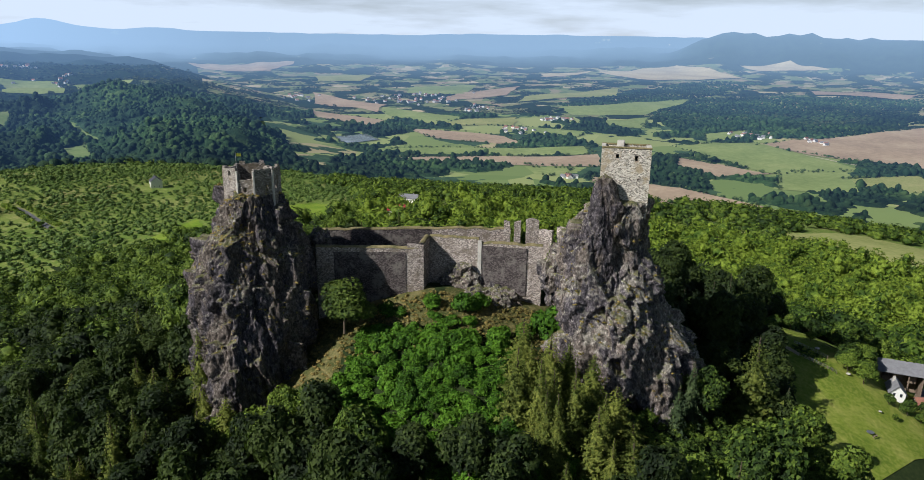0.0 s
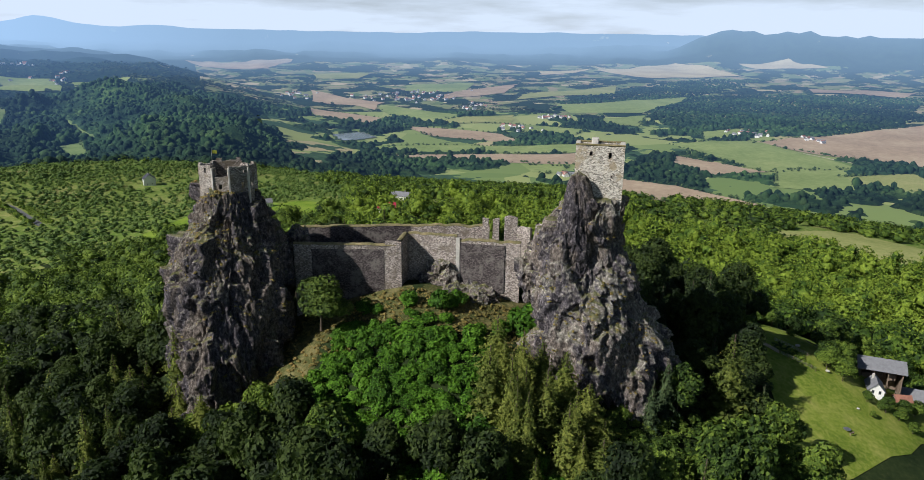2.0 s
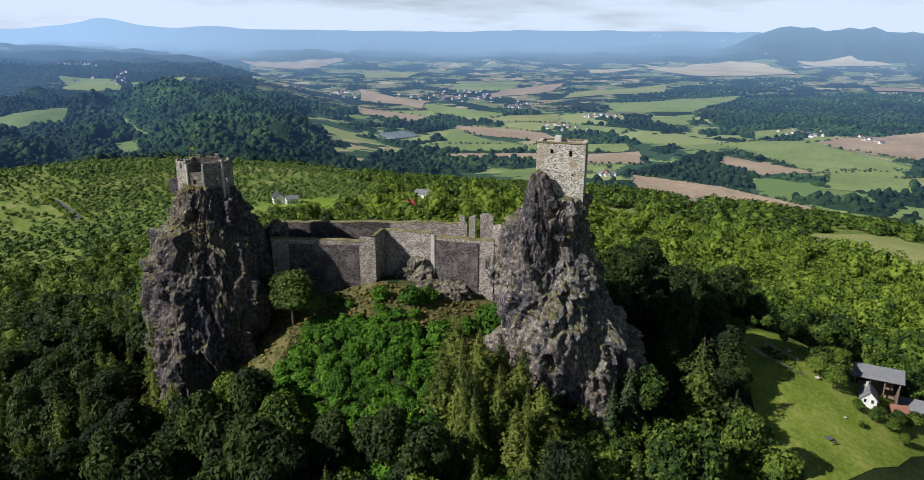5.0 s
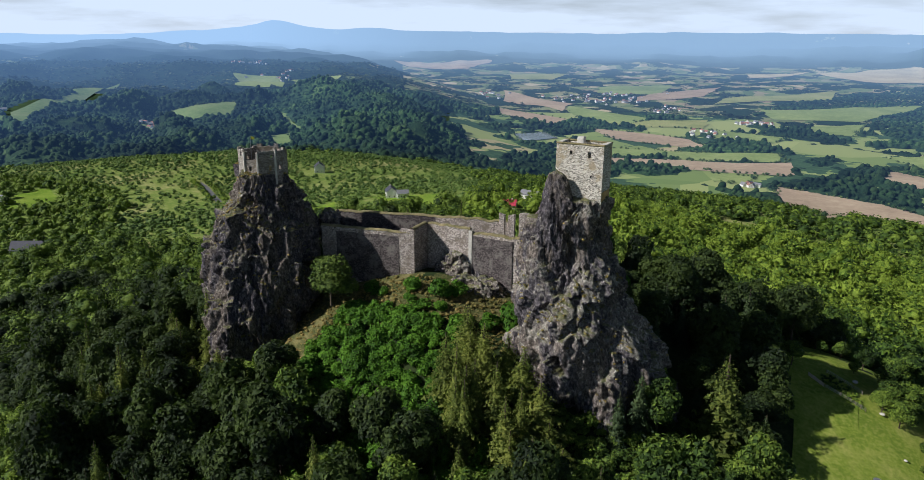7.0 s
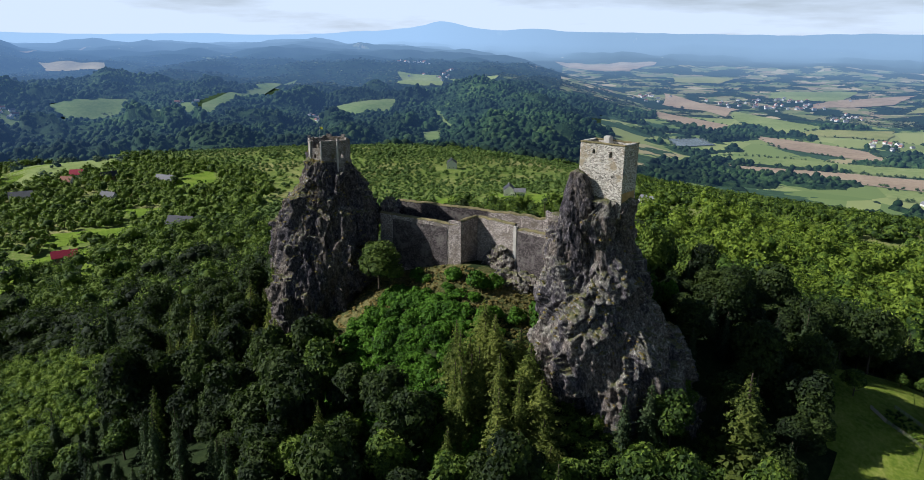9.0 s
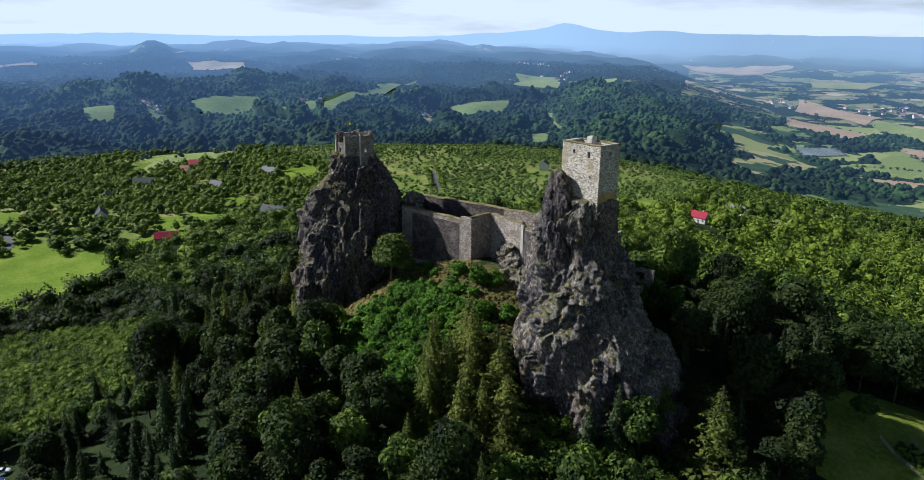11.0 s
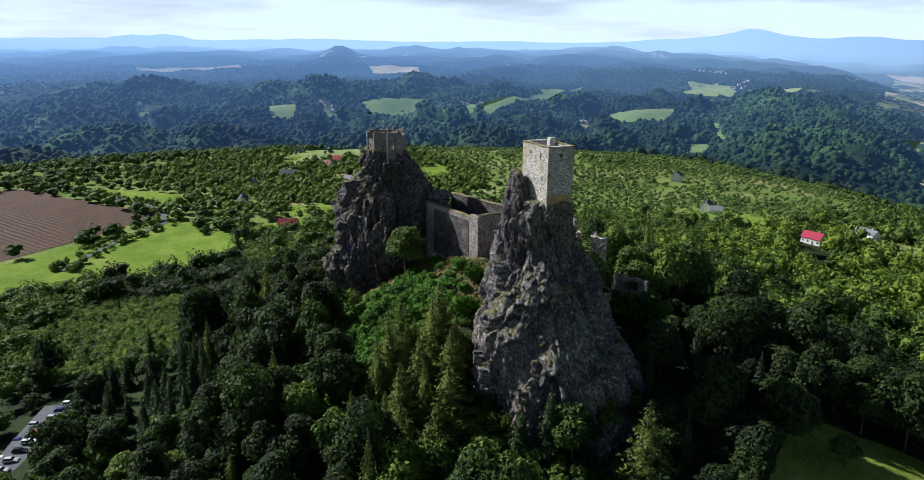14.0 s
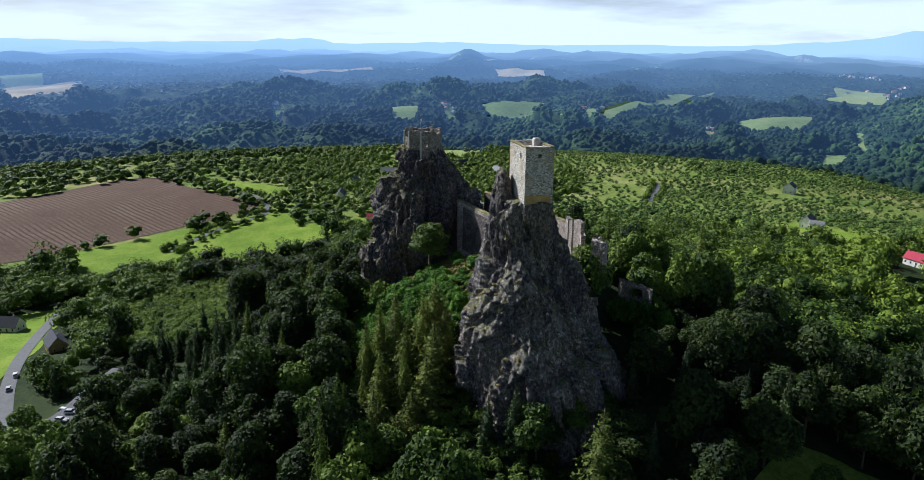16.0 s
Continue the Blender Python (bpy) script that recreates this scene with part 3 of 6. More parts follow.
def field(mat, a, b, c, d, label, name="field", up=0.25, clear=True, wild=0.04):
    """A field with four corners, clockwise from above, laid over the ground."""
    pts = [Vector((*p, 0)) for p in (a, b, c, d)]
    if mat.name == "hill_pasture":
        mid = sum(pts, Vector()) / 4
        to = (Vector((90, 50, 0)) - mid).normalized()
        pts = [p + to * (70 if (p - mid).dot(to) > 0 else 0) for p in pts]
    area = sum(p.x * q.y - q.x * p.y for p, q in zip(pts, pts[1:] + pts[:1]))
    if area > 0:
        pts.reverse()
    if clear:
        FIELDS.append([(p.x, p.y) for p in pts])
    size = max((pts[0] - pts[1]).length, (pts[1] - pts[2]).length)
    n = int(min(40, max(10, size / 12)))
    u, w = np.meshgrid(np.linspace(0, 1, n + 1), np.linspace(0, 1, n + 1), indexing="ij")
    P = [np.array(p)[:2] for p in pts]
    xy = (P[0] * ((1 - u) * (1 - w))[..., None] + P[1] * (u * (1 - w))[..., None] + P[2] * (u * w)[..., None] + P[3] * ((1 - u) * w)[..., None])
    x, y = xy[..., 0], xy[..., 1]
    rim = wild * size
    x, y = x + rim * waves(x, y, size * 0.7, size), y + rim * waves(y, x, size * 0.6, size + 2)
    far = np.hypot(x - CX, y - CY)
    z = land(x, y) + up + np.clip(far - 600, 0, 9e3) * 0.0012
    v = np.stack([x, y, z], -1).reshape(-1, 3)
    i, j = np.meshgrid(np.arange(n), np.arange(n), indexing="ij")
    k = i * (n + 1) + j
    f = np.stack([k, k + 1, k + n + 2, k + n + 1], -1).reshape(-1, 4)
    # fields beyond 950 m take the copy with painted haze
    if far.mean() > 950 and mat.name in HAZED:
        mat = hazed_of(mat)
    ob = new(name, mesh_of(name, v, f, mat, smooth=True))
    return tagged(ob, label, name.replace("_", " "), kind="structure")


def strip(name, mat, width, label, *way, clear=3.0):
    """A road or track along a line of places."""
    pts = [Vector((*p, 0)) for p in way]
    line = []
    for k in range(len(pts) - 1):
        p0, p1, p2, p3 = pts[max(k - 1, 0)], pts[k], pts[k + 1], pts[min(k + 2, len(pts) - 1)]
        for s in range(12):
            t = s / 12
            line.append(0.5 * (2 * p1 + (p2 - p0) * t + (2 * p0 - 5 * p1 + 4 * p2 - p3) * t * t + (3 * p1 - p0 - 3 * p2 + p3) * t ** 3))
    line.append(pts[-1])
    v, f = [], []
    for k, p in enumerate(line):
        d = (line[min(k + 1, len(line) - 1)] - line[max(k - 1, 0)]).normalized()
        nrm = Vector((-d.y, d.x, 0)) * width / 2
        for s in (-1, 1):
            q = p + nrm * s
            v.append((q.x, q.y, float(land(p.x, p.y)) + 0.6))
        if k:
            f.append((2 * k - 2, 2 * k - 1, 2 * k + 1, 2 * k))
    ROADS.append((np.array([[p.x, p.y] for p in line]), width, clear))
    return tagged(new(name, mesh_of(name, v, f, mat)), label, name, kind="structure")


ROADS = []


def near_road(x, y):
    hit = np.zeros(np.shape(x), bool)
    for line, width, extra in ROADS:
        for p in line[::3]:
            hit |= (x - p[0]) ** 2 + (y - p[1]) ** 2 < (width / 2 + extra) ** 2
    return hit

# ---- the two basalt crags ----
def loft(rings, z):
    """Centre and radii of a crag's cross-section at height z, from rings of (z, x, y, rx, ry), highest first."""
    zs = [q[0] for q in rings][::-1]
    return [np.interp(z, zs, [q[k] for q in rings][::-1]) for k in range(1, 5)]


def facet(p, key):
    """Height of a tilted plane in each cell of a broken rock face."""
    at = noise.voronoi(p)[1][0]
    tilt = noise.cell_vector(at * key) * 2 - Vector((1, 1, 1))
    return 0.5 * (noise.cell(at * key * 1.7) - 0.5) + 0.75 * tilt.dot(p - at)


def crag(name, label, rings, knobs, seed, mat, nz=260, na=340, parent=None):
    top, low = rings[0][0], rings[-1][0]
    zz = np.linspace(top, low, nz)
    cx, cy, rx, ry = loft(rings, zz)
    a = np.linspace(0, 2 * math.pi, na, endpoint=False)
    ca, sa = np.cos(a), np.sin(a)
    v = np.zeros((nz, na, 3))
    v[..., 0] = cx[:, None] + rx[:, None] * ca
    v[..., 1] = cy[:, None] + ry[:, None] * sa
    v[..., 2] = zz[:, None]
    v = v.reshape(-1, 3)
    out = np.stack([np.tile(ca, nz), np.tile(sa, nz), np.full(nz * na, 0.1)], -1)
    size = np.repeat(np.clip((rx + ry) / 2 / 11, 0.2, 1), na)
    push = np.zeros(len(v))
    off = Vector((seed * 7.3, seed * 3.1, seed * 1.9))
    for i, p in enumerate(v):
        q = Vector(p) + off
        warp = noise.noise_vector(q / 5)
        big = noise.fractal(Vector((q.x, q.y, q.z * 0.4)) / 14, 0.9, 2.0, 2)
        # upright ribs and clefts, then broken tall faces at three sizes
        rib = abs(noise.noise(Vector((q.x, q.y, q.z * 0.2 + q.x * 0.1)) / 4.6 + warp * 0.12))
        cleft = abs(noise.noise(Vector((q.x + 40, q.y, q.z * 0.16)) / 2.2 + warp * 0.2))
        lean = facet(Vector((q.x, q.y + q.z * 0.2, q.z * 0.55)) / 11.0 + warp * 0.03, 3.77) * 3.8
        lean += facet(Vector((q.x, q.y, q.z * 0.5 + q.x * 0.3)) / 5.0 + warp * 0.03, 7.31) * 2.3
        lean += facet(Vector((q.x + q.z * 0.15, q.y, q.z * 0.5)) / 2.3 + warp * 0.04, 5.17) * 0.85
        lean += facet(Vector((q.x, q.y, q.z * 0.5)) / 0.9, 9.7) * 0.34
        fine = noise.fractal(q / 0.5, 0.7, 2.2, 3)
        push[i] = 1.2 * big - 2.6 * max(0.0, 0.14 - rib) - 9.0 * max(0.0, 0.07 - cleft) + lean + 0.15 * fine
    zf, af = np.repeat(zz, na), np.tile(a, nz)
    for kz, kang, hz, ha, amount in knobs:
        da = np.abs((af - radians(kang) + math.pi) % (2 * math.pi) - math.pi)
        push += amount * np.exp(-((zf - kz) / hz) ** 2 - (da / radians(ha)) ** 2)
    v += out * (push * size)[:, None]
    v[:, 2] += 0.12 * push * size
    i, j = np.meshgrid(np.arange(nz - 1), np.arange(na), indexing="ij")
    k, kk = i * na + j, i * na + (j + 1) % na
    f = np.stack([k, k + na, kk + na, kk], -1).reshape(-1, 4)
    # close the top with a fan of quads
    v = np.vstack([v, [[cx[0], cy[0], top + 0.3]]])
    t = np.arange(0, na, 2)
    f = np.vstack([f, np.stack([np.full(len(t), len(v) - 1), t, t + 1, (t + 2) % na], -1)])
    ob = new(name, mesh_of(name, v, f, mat))
    if parent:
        ob.parent = parent
        return tagged(ob, label)
    CRAGS.append((ob, v[:-1].reshape(nz, na, 3)))
    return tagged(ob, label, "rock crag")


CRAGS = []


# rings of height, centre and half widths
TALL = ((212.6, 40.2, 166.6, 4.6, 3.4), (211.9, 40.0, 166.6, 7.0, 5.6), (209, 38.0, 166.4, 9.2, 7.8), (206, 37.0, 167.4, 10.6, 9.0), (202, 36.7, 169.2, 12.2, 9.9), (198, 36.7, 170.2, 13.2, 11.0),
        (193, 37.0, 170.4, 14.5, 12.1), (188, 37.3, 170.2, 15.8, 13.8), (183, 38.5, 169.5, 17.0, 16.0), (178, 40.0, 168.9, 18.5, 17.7), (172, 40.3, 170.2, 22.0, 18.8), (166, 41.4, 170.9, 22.9, 19.6),
        (160, 42.4, 171.0, 23.4, 20.2), (146, 42, 171, 23.5, 21), (130, 42, 171, 24, 23))
tall = crag("rock_crag", "tall dark basalt crag with grassy ledges under the square tower", TALL,
            ((186, 185, 7, 24, -2.2), (174, 205, 6, 20, 2.2), (166, 262, 12, 9, 2.0), (193, 262, 9, 12, -1.6), (186, 215, 7, 14, 1.8), (170, 330, 9, 16, 1.4)), 1.0, M_ROCK)
PILLAR = ((219.0, 32.6, 162.6, 0.9, 0.8), (218.2, 32.8, 162.8, 2.3, 1.6), (216, 33.1, 162.9, 3.5, 2.2), (213, 33.2, 162.6, 4.6, 3.0), (209, 33.2, 162.5, 5.3, 3.9), (204, 33.0, 163.6, 6.2, 5.2),
          (198, 33.0, 165.2, 7.2, 7.0), (192, 33, 167, 7.5, 8))
crag("rock_pillar", "dark upright basalt pillar leaning on the tower", PILLAR, (), 5.0, M_ROCKD, 110, 150, tall)
LOW = ((211.6, -57.0, 176.7, 6.8, 6.2), (210.8, -57.2, 176.7, 8.6, 7.8), (209, -57.4, 176.6, 9.3, 8.2), (206, -57.3, 176.5, 10.7, 9.0), (203, -57.5, 177.0, 11.8, 10.8), (199, -57.5, 176.8, 13.3, 13.8), (195, -56.9, 177.4, 15.1, 16.8),
       (190, -57.4, 178.0, 16.2, 19.2), (185, -57.4, 177.1, 16.4, 20.6), (180, -57.2, 176.2, 16.3, 21.6), (175, -57.2, 175.3, 16.2, 22.4), (168, -57.4, 174.7, 16.4, 23.0), (150, -58, 174.5, 18, 24), (135, -58, 174.5, 20, 26))
crag("rock_crag", "broad dark basalt crag with cracked columns, carrying the ruined round keep", LOW,
     ((189, 196, 3.5, 8, 2.4), (183, 262, 10, 16, -1.2), (178, 215, 14, 12, 1.2), (195, 225, 6, 10, 1.2)), 2.0, M_ROCKD)


def boulder(x, y, z, sx, sy, sz, seed, label, name="rock_outcrop"):
    bm = bmesh.new()
    bmesh.ops.create_icosphere(bm, subdivisions=5, radius=1)
    for v in bm.verts:
        p = v.co.copy()
        s = Vector((p.x * sx, p.y * sy, p.z * sz))
        g = s + Vector((seed * 11, 0, 0))
        k = facet(Vector((g.x, g.y, g.z * 0.6)) / 2.2, 6.3)
        v.co = s + p * (1.0 * noise.fractal(g / 4, 0.9, 2, 3) + 1.5 * k + 0.25 * noise.fractal(g, 0.9, 2, 3))
    ob = part(name, bm, M_ROCK)
    ob.location = (x, y, z)
    return tagged(ob, label, "rock outcrop")


boulder(-1.5, 190.8, 182.0, 5.2, 3.0, 5.0, 3, "bare broken basalt outcrop in the gap of the curtain wall")
boulder(6, 185.5, 175.5, 10.5, 6.0, 6.5, 4, "basalt outcrop with tufts of grass below the wall")
boulder(-42.6, 190.0, 190.8, 3.6, 4.2, 6.4, 5, "jagged basalt shoulder beside the curtain wall")
boulder(25, 182, 186, 4.6, 5.0, 9.0, 6, "mossy basalt shoulder of the tall crag")


# ---- masonry ----
def wall_mesh(length, low, high, thick, openings=(), rag=0.4, seed=0, step=0.9):
    """A wall along +x with its outer face towards -y, holes right through it and a broken top."""
    rnd = random.Random(seed)
    cut_x = sorted({0.0, length, *(v for o in openings for v in (o[0], o[0] + o[2]))})
    cut_z = sorted({low, high, *(v for o in openings for v in (o[1], o[1] + o[3]))})

    def fill(cuts):
        out = []
        for p, q in zip(cuts, cuts[1:]):
            k = max(1, round((q - p) / step))
            out += [p + (q - p) * s / k for s in range(k)]
        return out + [cuts[-1]]

    xs, zs = fill(cut_x), fill(cut_z)
    bm = bmesh.new()
    grid = {}
    for i, px in enumerate(xs):
        drop = rag * (0.5 + noise.noise(Vector((px * 0.35, seed * 3.7, 0)))) + rnd.uniform(0, rag * 0.35)
        for j, pz in enumerate(zs):
            grid[i, j] = bm.verts.new((px, 0, pz - (drop if j == len(zs) - 1 else 0)))
    faces = []
    for i in range(len(xs) - 1):
        for j in range(len(zs) - 1):
            mx, mz = (xs[i] + xs[i + 1]) / 2, (zs[j] + zs[j + 1]) / 2
            if any(o[0] < mx < o[0] + o[2] and o[1] < mz < o[1] + o[3] for o in openings):
                continue
            faces.append(bm.faces.new((grid[i, j], grid[i + 1, j], grid[i + 1, j + 1], grid[i, j + 1])))
    for v in [v for v in bm.verts if not v.link_faces]:
        bm.verts.remove(v)
    ext = bmesh.ops.extrude_face_region(bm, geom=faces)
    for v in [g for g in ext["geom"] if isinstance(g, bmesh.types.BMVert)]:
        v.co.y += thick
    bmesh.ops.recalc_face_normals(bm, faces=bm.faces)
    uv = bm.loops.layers.uv.new("UVMap")
    for f in bm.faces:
        for lp in f.loops:
            c = lp.vert.co
            n = f.normal
            lp[uv].uv = (c.x + c.y, c.z) if abs(n.z) < 0.7 else (c.x, c.y)
    for v in bm.verts:
        j = Vector((noise.noise(v.co * 0.9), noise.noise(v.co * 0.9 + Vector((9, 0, 0))), noise.noise(v.co * 0.9 + Vector((0, 9, 0)))))
        v.co += j * 0.10
    return bm


def wall_between(name, p, q, low, high, thick, mat, label="", parent=None, openings=(), rag=0.4, seed=0):
    d = Vector((q[0] - p[0], q[1] - p[1], 0))
    ob = part(name, wall_mesh(d.length, low, high, thick, openings, rag, seed), mat, parent, label)
    ob.matrix_world = Matrix.Translation((p[0], p[1], 0)) @ rot_z(math.degrees(math.atan2(d.y, d.x)))
    return ob


def cap_between(p, q, z, thick, parent, mat=M_CAP, name="turf_cap", rag=0.4, seed=0):
    """A bed of dry turf along a wall's top."""
    d = Vector((q[0] - p[0], q[1] - p[1], 0))
    n = max(3, int(d.length / 0.6))
    bm = bmesh.new()
    rows = []
    for i in range(n + 1):
        px = d.length * i / n
        drop = rag * (0.5 + noise.noise(Vector((px * 0.35, seed * 3.7, 0))))
        row = []
        for k, (py, up) in enumerate(((-0.1, -0.25), (0.1, 0.12), (thick / 2, 0.28), (thick - 0.1, 0.12), (thick + 0.1, -0.25))):
            row.append(bm.verts.new((px, py, z - drop + up + 0.14 * noise.noise(Vector((px * 1.5, k * 2.0, seed))))))
        rows.append(row)
    for r0, r1 in zip(rows, rows[1:]):
        for k in range(4):
            bm.faces.new((r0[k], r1[k], r1[k + 1], r0[k + 1]))
    ob = part(name, bm, mat, parent, "dry yellow turf on the wall top")
    ob.matrix_world = Matrix.Translation((p[0], p[1], 0)) @ rot_z(math.degrees(math.atan2(d.y, d.x)))
    return ob


# square tower on the tall crag
tower = tagged(new("tower"), "square roofless tower of pale rubble stone on the tall crag", "tower")
TW, TD, TLOW, TTOP = 11.6, 6.9, 208.0, 225.0
CORNER = Matrix.Translation((32.1, 165.1, 0)) @ rot_z(-10.5)


def tower_wall(m, length, openings, seed, label=""):
    ob = part("wall", wall_mesh(length, TLOW, TTOP, 1.1, openings, 0.12, seed, 0.8), M_PALE, tower, label)
    ob.matrix_world = CORNER @ m
    return ob


tower_wall(Matrix(), TW, ((3.3, 222.5, 0.75, 1.0), (7.8, 222.0, 0.7, 1.5), (8.6, 217.4, 0.45, 0.5), (2.7, 218.3, 0.4, 0.4)), 1, "pale sunlit wall with small square windows")
tower_wall(Matrix.Translation((TW, 1.102, 0)) @ rot_z(90), TD - 2.204, ((1.9, 222.6, 0.9, 1.0),), 2, "shaded rubble wall with one window")
tower_wall(Matrix.Translation((TW, TD, 0)) @ rot_z(180), TW, ((5.0, 222, 0.8, 1.2),), 3)
tower_wall(Matrix.Translation((0, TD - 1.102, 0)) @ rot_z(-90), TD - 2.204, ((1.6, 222, 0.8, 1.1),), 4)
bm = box(1.0, 1.0, TTOP - 1.1, TW - 1.0, TD - 1.0, TTOP - 0.8)
part("deck", bm, M_STONE, tower, "pale paved viewing deck").matrix_world = CORNER
for k, (x0, y0, x1, y1) in enumerate(((-0.12, -0.12, TW + 0.12, 1.0), (TW - 1.0, 1.004, TW + 0.12, TD - 1.004), (-0.12, TD - 1.0, TW + 0.12, TD + 0.12), (-0.12, 1.004, 1.0, TD - 1.004))):
    part("coping", box(x0, y0, TTOP - 0.02, x1, y1, TTOP + 0.3, 0.08), M_CAP if k % 2 == 0 else M_STONE, tower, "weathered coping with lichen").matrix_world = CORNER
part("stair_hood", box(3.6, 4.2, TTOP - 0.8, 5.4, 5.9, TTOP + 1.3, 0.25), M_STONE, tower, "small stone hood over the stair").matrix_world = CORNER
for k in range(6):
    part("rail_post", box(6.2 + k * 0.8, 1.05, TTOP - 0.8, 6.27 + k * 0.8, 1.12, TTOP + 0.9), M_METAL, tower).matrix_world = CORNER
part("footing", box(TW - 1.6, 0.3, 208, TW + 0.10, TD * 0.92, 214.0, 0.1), M_OCHRE, tower, "ochre-stained repaired footing").matrix_world = CORNER

# ruined keep on the broad crag
keep = tagged(new("keep"), "ruined many-sided keep with broken grey walls on the broad crag", "ruined keep")
KX, KY, KR = -56.5, 176.9, 7.3
# bearing of each corner, top of the wall after it, and its holes as share of the length, sill, width and height
KEEP_WALLS = ((197, 217.5, ((0.42, 215.3, 1.1, 1.3),)), (256, 215.0, ((0.35, 211.6, 0.8, 1.2),)), (289, 217.4, ((0.62, 211.5, 0.9, 1.5), (0.76, 215.2, 0.7, 0.9))),
              (330, 217.3, ((0.3, 211.6, 0.9, 1.4),)), (377, 216.2, ((0.45, 212.0, 0.9, 1.3),)), (437, 217.2, ((0.3, 213.0, 0.9, 1.4),)), (497, 216.9, ((0.5, 213.4, 0.8, 1.2),)))
KEEP_AT = [(KX + KR * math.cos(radians(w[0])), KY + KR * 0.94 * math.sin(radians(w[0]))) for w in KEEP_WALLS]
for k, (ang, top, holes) in enumerate(KEEP_WALLS):
    p0, p1 = KEEP_AT[k], KEEP_AT[(k + 1) % len(KEEP_AT)]
    L = math.dist(p0, p1)
    wall_between("wall", p0, p1, 206.0, top, 1.0, M_KEEP, "broken rubble wall with window holes" if k == 0 else "", keep, [(L * h[0], h[1], h[2], h[3]) for h in holes], 0.5, 20 + k)
    if k in (1, 2, 3):
        # pale dressed stones up the corner
        part("quoin", box(-0.22, -0.22, 207.5, 0.3, 0.3, 216.9, 0.06), M_STONE, keep, "pale dressed corner stones").matrix_world = Matrix.Translation((p0[0], p0[1], 0)) @ rot_z(ang)
    # broken stumps left standing on the wall top
    for share, wide, up in ((0.12, 0.16, 0.7), (0.8, 0.2, 0.6)):
        if k != 1:
            a, b = (Vector((*p0, 0)).lerp(Vector((*p1, 0)), u) for u in (share - wide / 2, share + wide / 2))
            wall_between("merlon", (a.x, a.y), (b.x, b.y), top - 1.0, top + up * (0.6 + 0.4 * (k % 2)), 0.8, M_KEEP, "", keep, (), 0.4, 70 + 2 * k)
part("floor", box(KX - 4.6, KY - 4.2, 207.5, KX + 4.6, KY + 4.2, 210.6, 0.3), M_STONE, keep)
pole = bmesh.new()
bmesh.ops.create_cone(pole, cap_ends=True, segments=8, radius1=0.07, radius2=0.05, depth=12)
flag = tagged(new("flagpole"), "thin metal flagpole standing in the ruined keep", "flagpole")
pob = part("pole", pole, M_METAL, flag)
pob.location = (-60.6, 177.5, 214.5)
bm = bmesh.new()
gr = [[bm.verts.new((i * 0.35, 0.12 * math.sin(i * 1.3), -j * 0.4)) for j in range(3)] for i in range(5)]
for i in range(4):
    for j in range(2):
        bm.faces.new((gr[i][j], gr[i + 1][j], gr[i + 1][j + 1], gr[i][j + 1]))
bmesh.ops.solidify(bm, geom=bm.faces[:], thickness=0.02)
part("banner", bm, M_BANNER, flag, "small yellow and green flag").location = (-60.5, 177.5, 220.3)

# curtain walls between the crags
front = tagged(new("curtain_wall"), "long grey rubble curtain wall with a square corner", "castle wall")
A, B, Cn, Dn = (-42.5, 184.5), (-12.2, 184.9), (-11.0, 193.2), (3.4, 190.2)
wall_between("wall", A, (B[0] - 4.6, B[1]), 168, 193.2, 1.4, M_GREY, "weathered grey curtain wall", front, (), 0.3, 31)
wall_between("wall", (B[0] - 4.58, B[1]), B, 168, 194.0, 1.4, M_GREY, "paler patched corner", front, (), 0.2, 32)
wall_between("wall_facing", (A[0] + 5, A[1] - 0.10), (B[0] - 4.9, B[1] - 0.10), 176, 191.7, 0.12, M_DARK, "panel of darker stonework", front, (), 0.0, 33)
wall_between("wall", (B[0] - 0.02, B[1] + 1.45), Cn, 168, 194.4, 1.4, M_GREY, "return wall", front, (), 0.2, 34)
wall_between("wall", Cn, Dn, 174, 194.6, 1.4, M_GREY, "set-back curtain wall", front, (), 0.5, 35)
cap_between(A, (B[0] - 1.4, B[1]), 193.3, 1.4, front, rag=0.3, seed=31)
cap_between(B, Cn, 194.5, 1.4, front, rag=0.2, seed=34)
cap_between(Cn, Dn, 194.7, 1.4, front, rag=0.5, seed=35)
butt = tagged(new("curtain_wall"), "curtain wall with pale quoins running up to the tall crag", "castle wall")
E1 = (21.5, 187.0)
wall_between("wall", Dn, E1, 172, 193.6, 1.6, M_GREY, "", butt, (), 0.6, 36)
wall_between("wall_facing", (Dn[0] + 1.0, Dn[1] - 0.32), (E1[0] - 4.4, E1[1] + 0.48), 178, 192.4, 0.14, M_DARK, "panel of darker stonework", butt, (), 0.0, 37)
part("quoin", box(-0.25, -0.25, 180, 0.9, 0.6, 193.9, 0.06), M_STONE, butt, "pale cut corner stones").matrix_world = Matrix.Translation((*Dn, 0)) @ rot_z(-10)
cap_between(Dn, E1, 193.7, 1.6, butt, rag=0.6, seed=36)

back = tagged(new("curtain_wall"), "rear curtain wall seen over the front one", "castle wall")
G, H, K = (-43.5, 195.8), (-10.5, 199.5), (13.0, 199.0)
wall_between("wall", G, H, 172, 195.0, 1.4, M_DARK, "stretch of darker masonry", back, (), 0.3, 41)
cap_between(G, H, 195.1, 1.4, back, rag=0.3, seed=41)
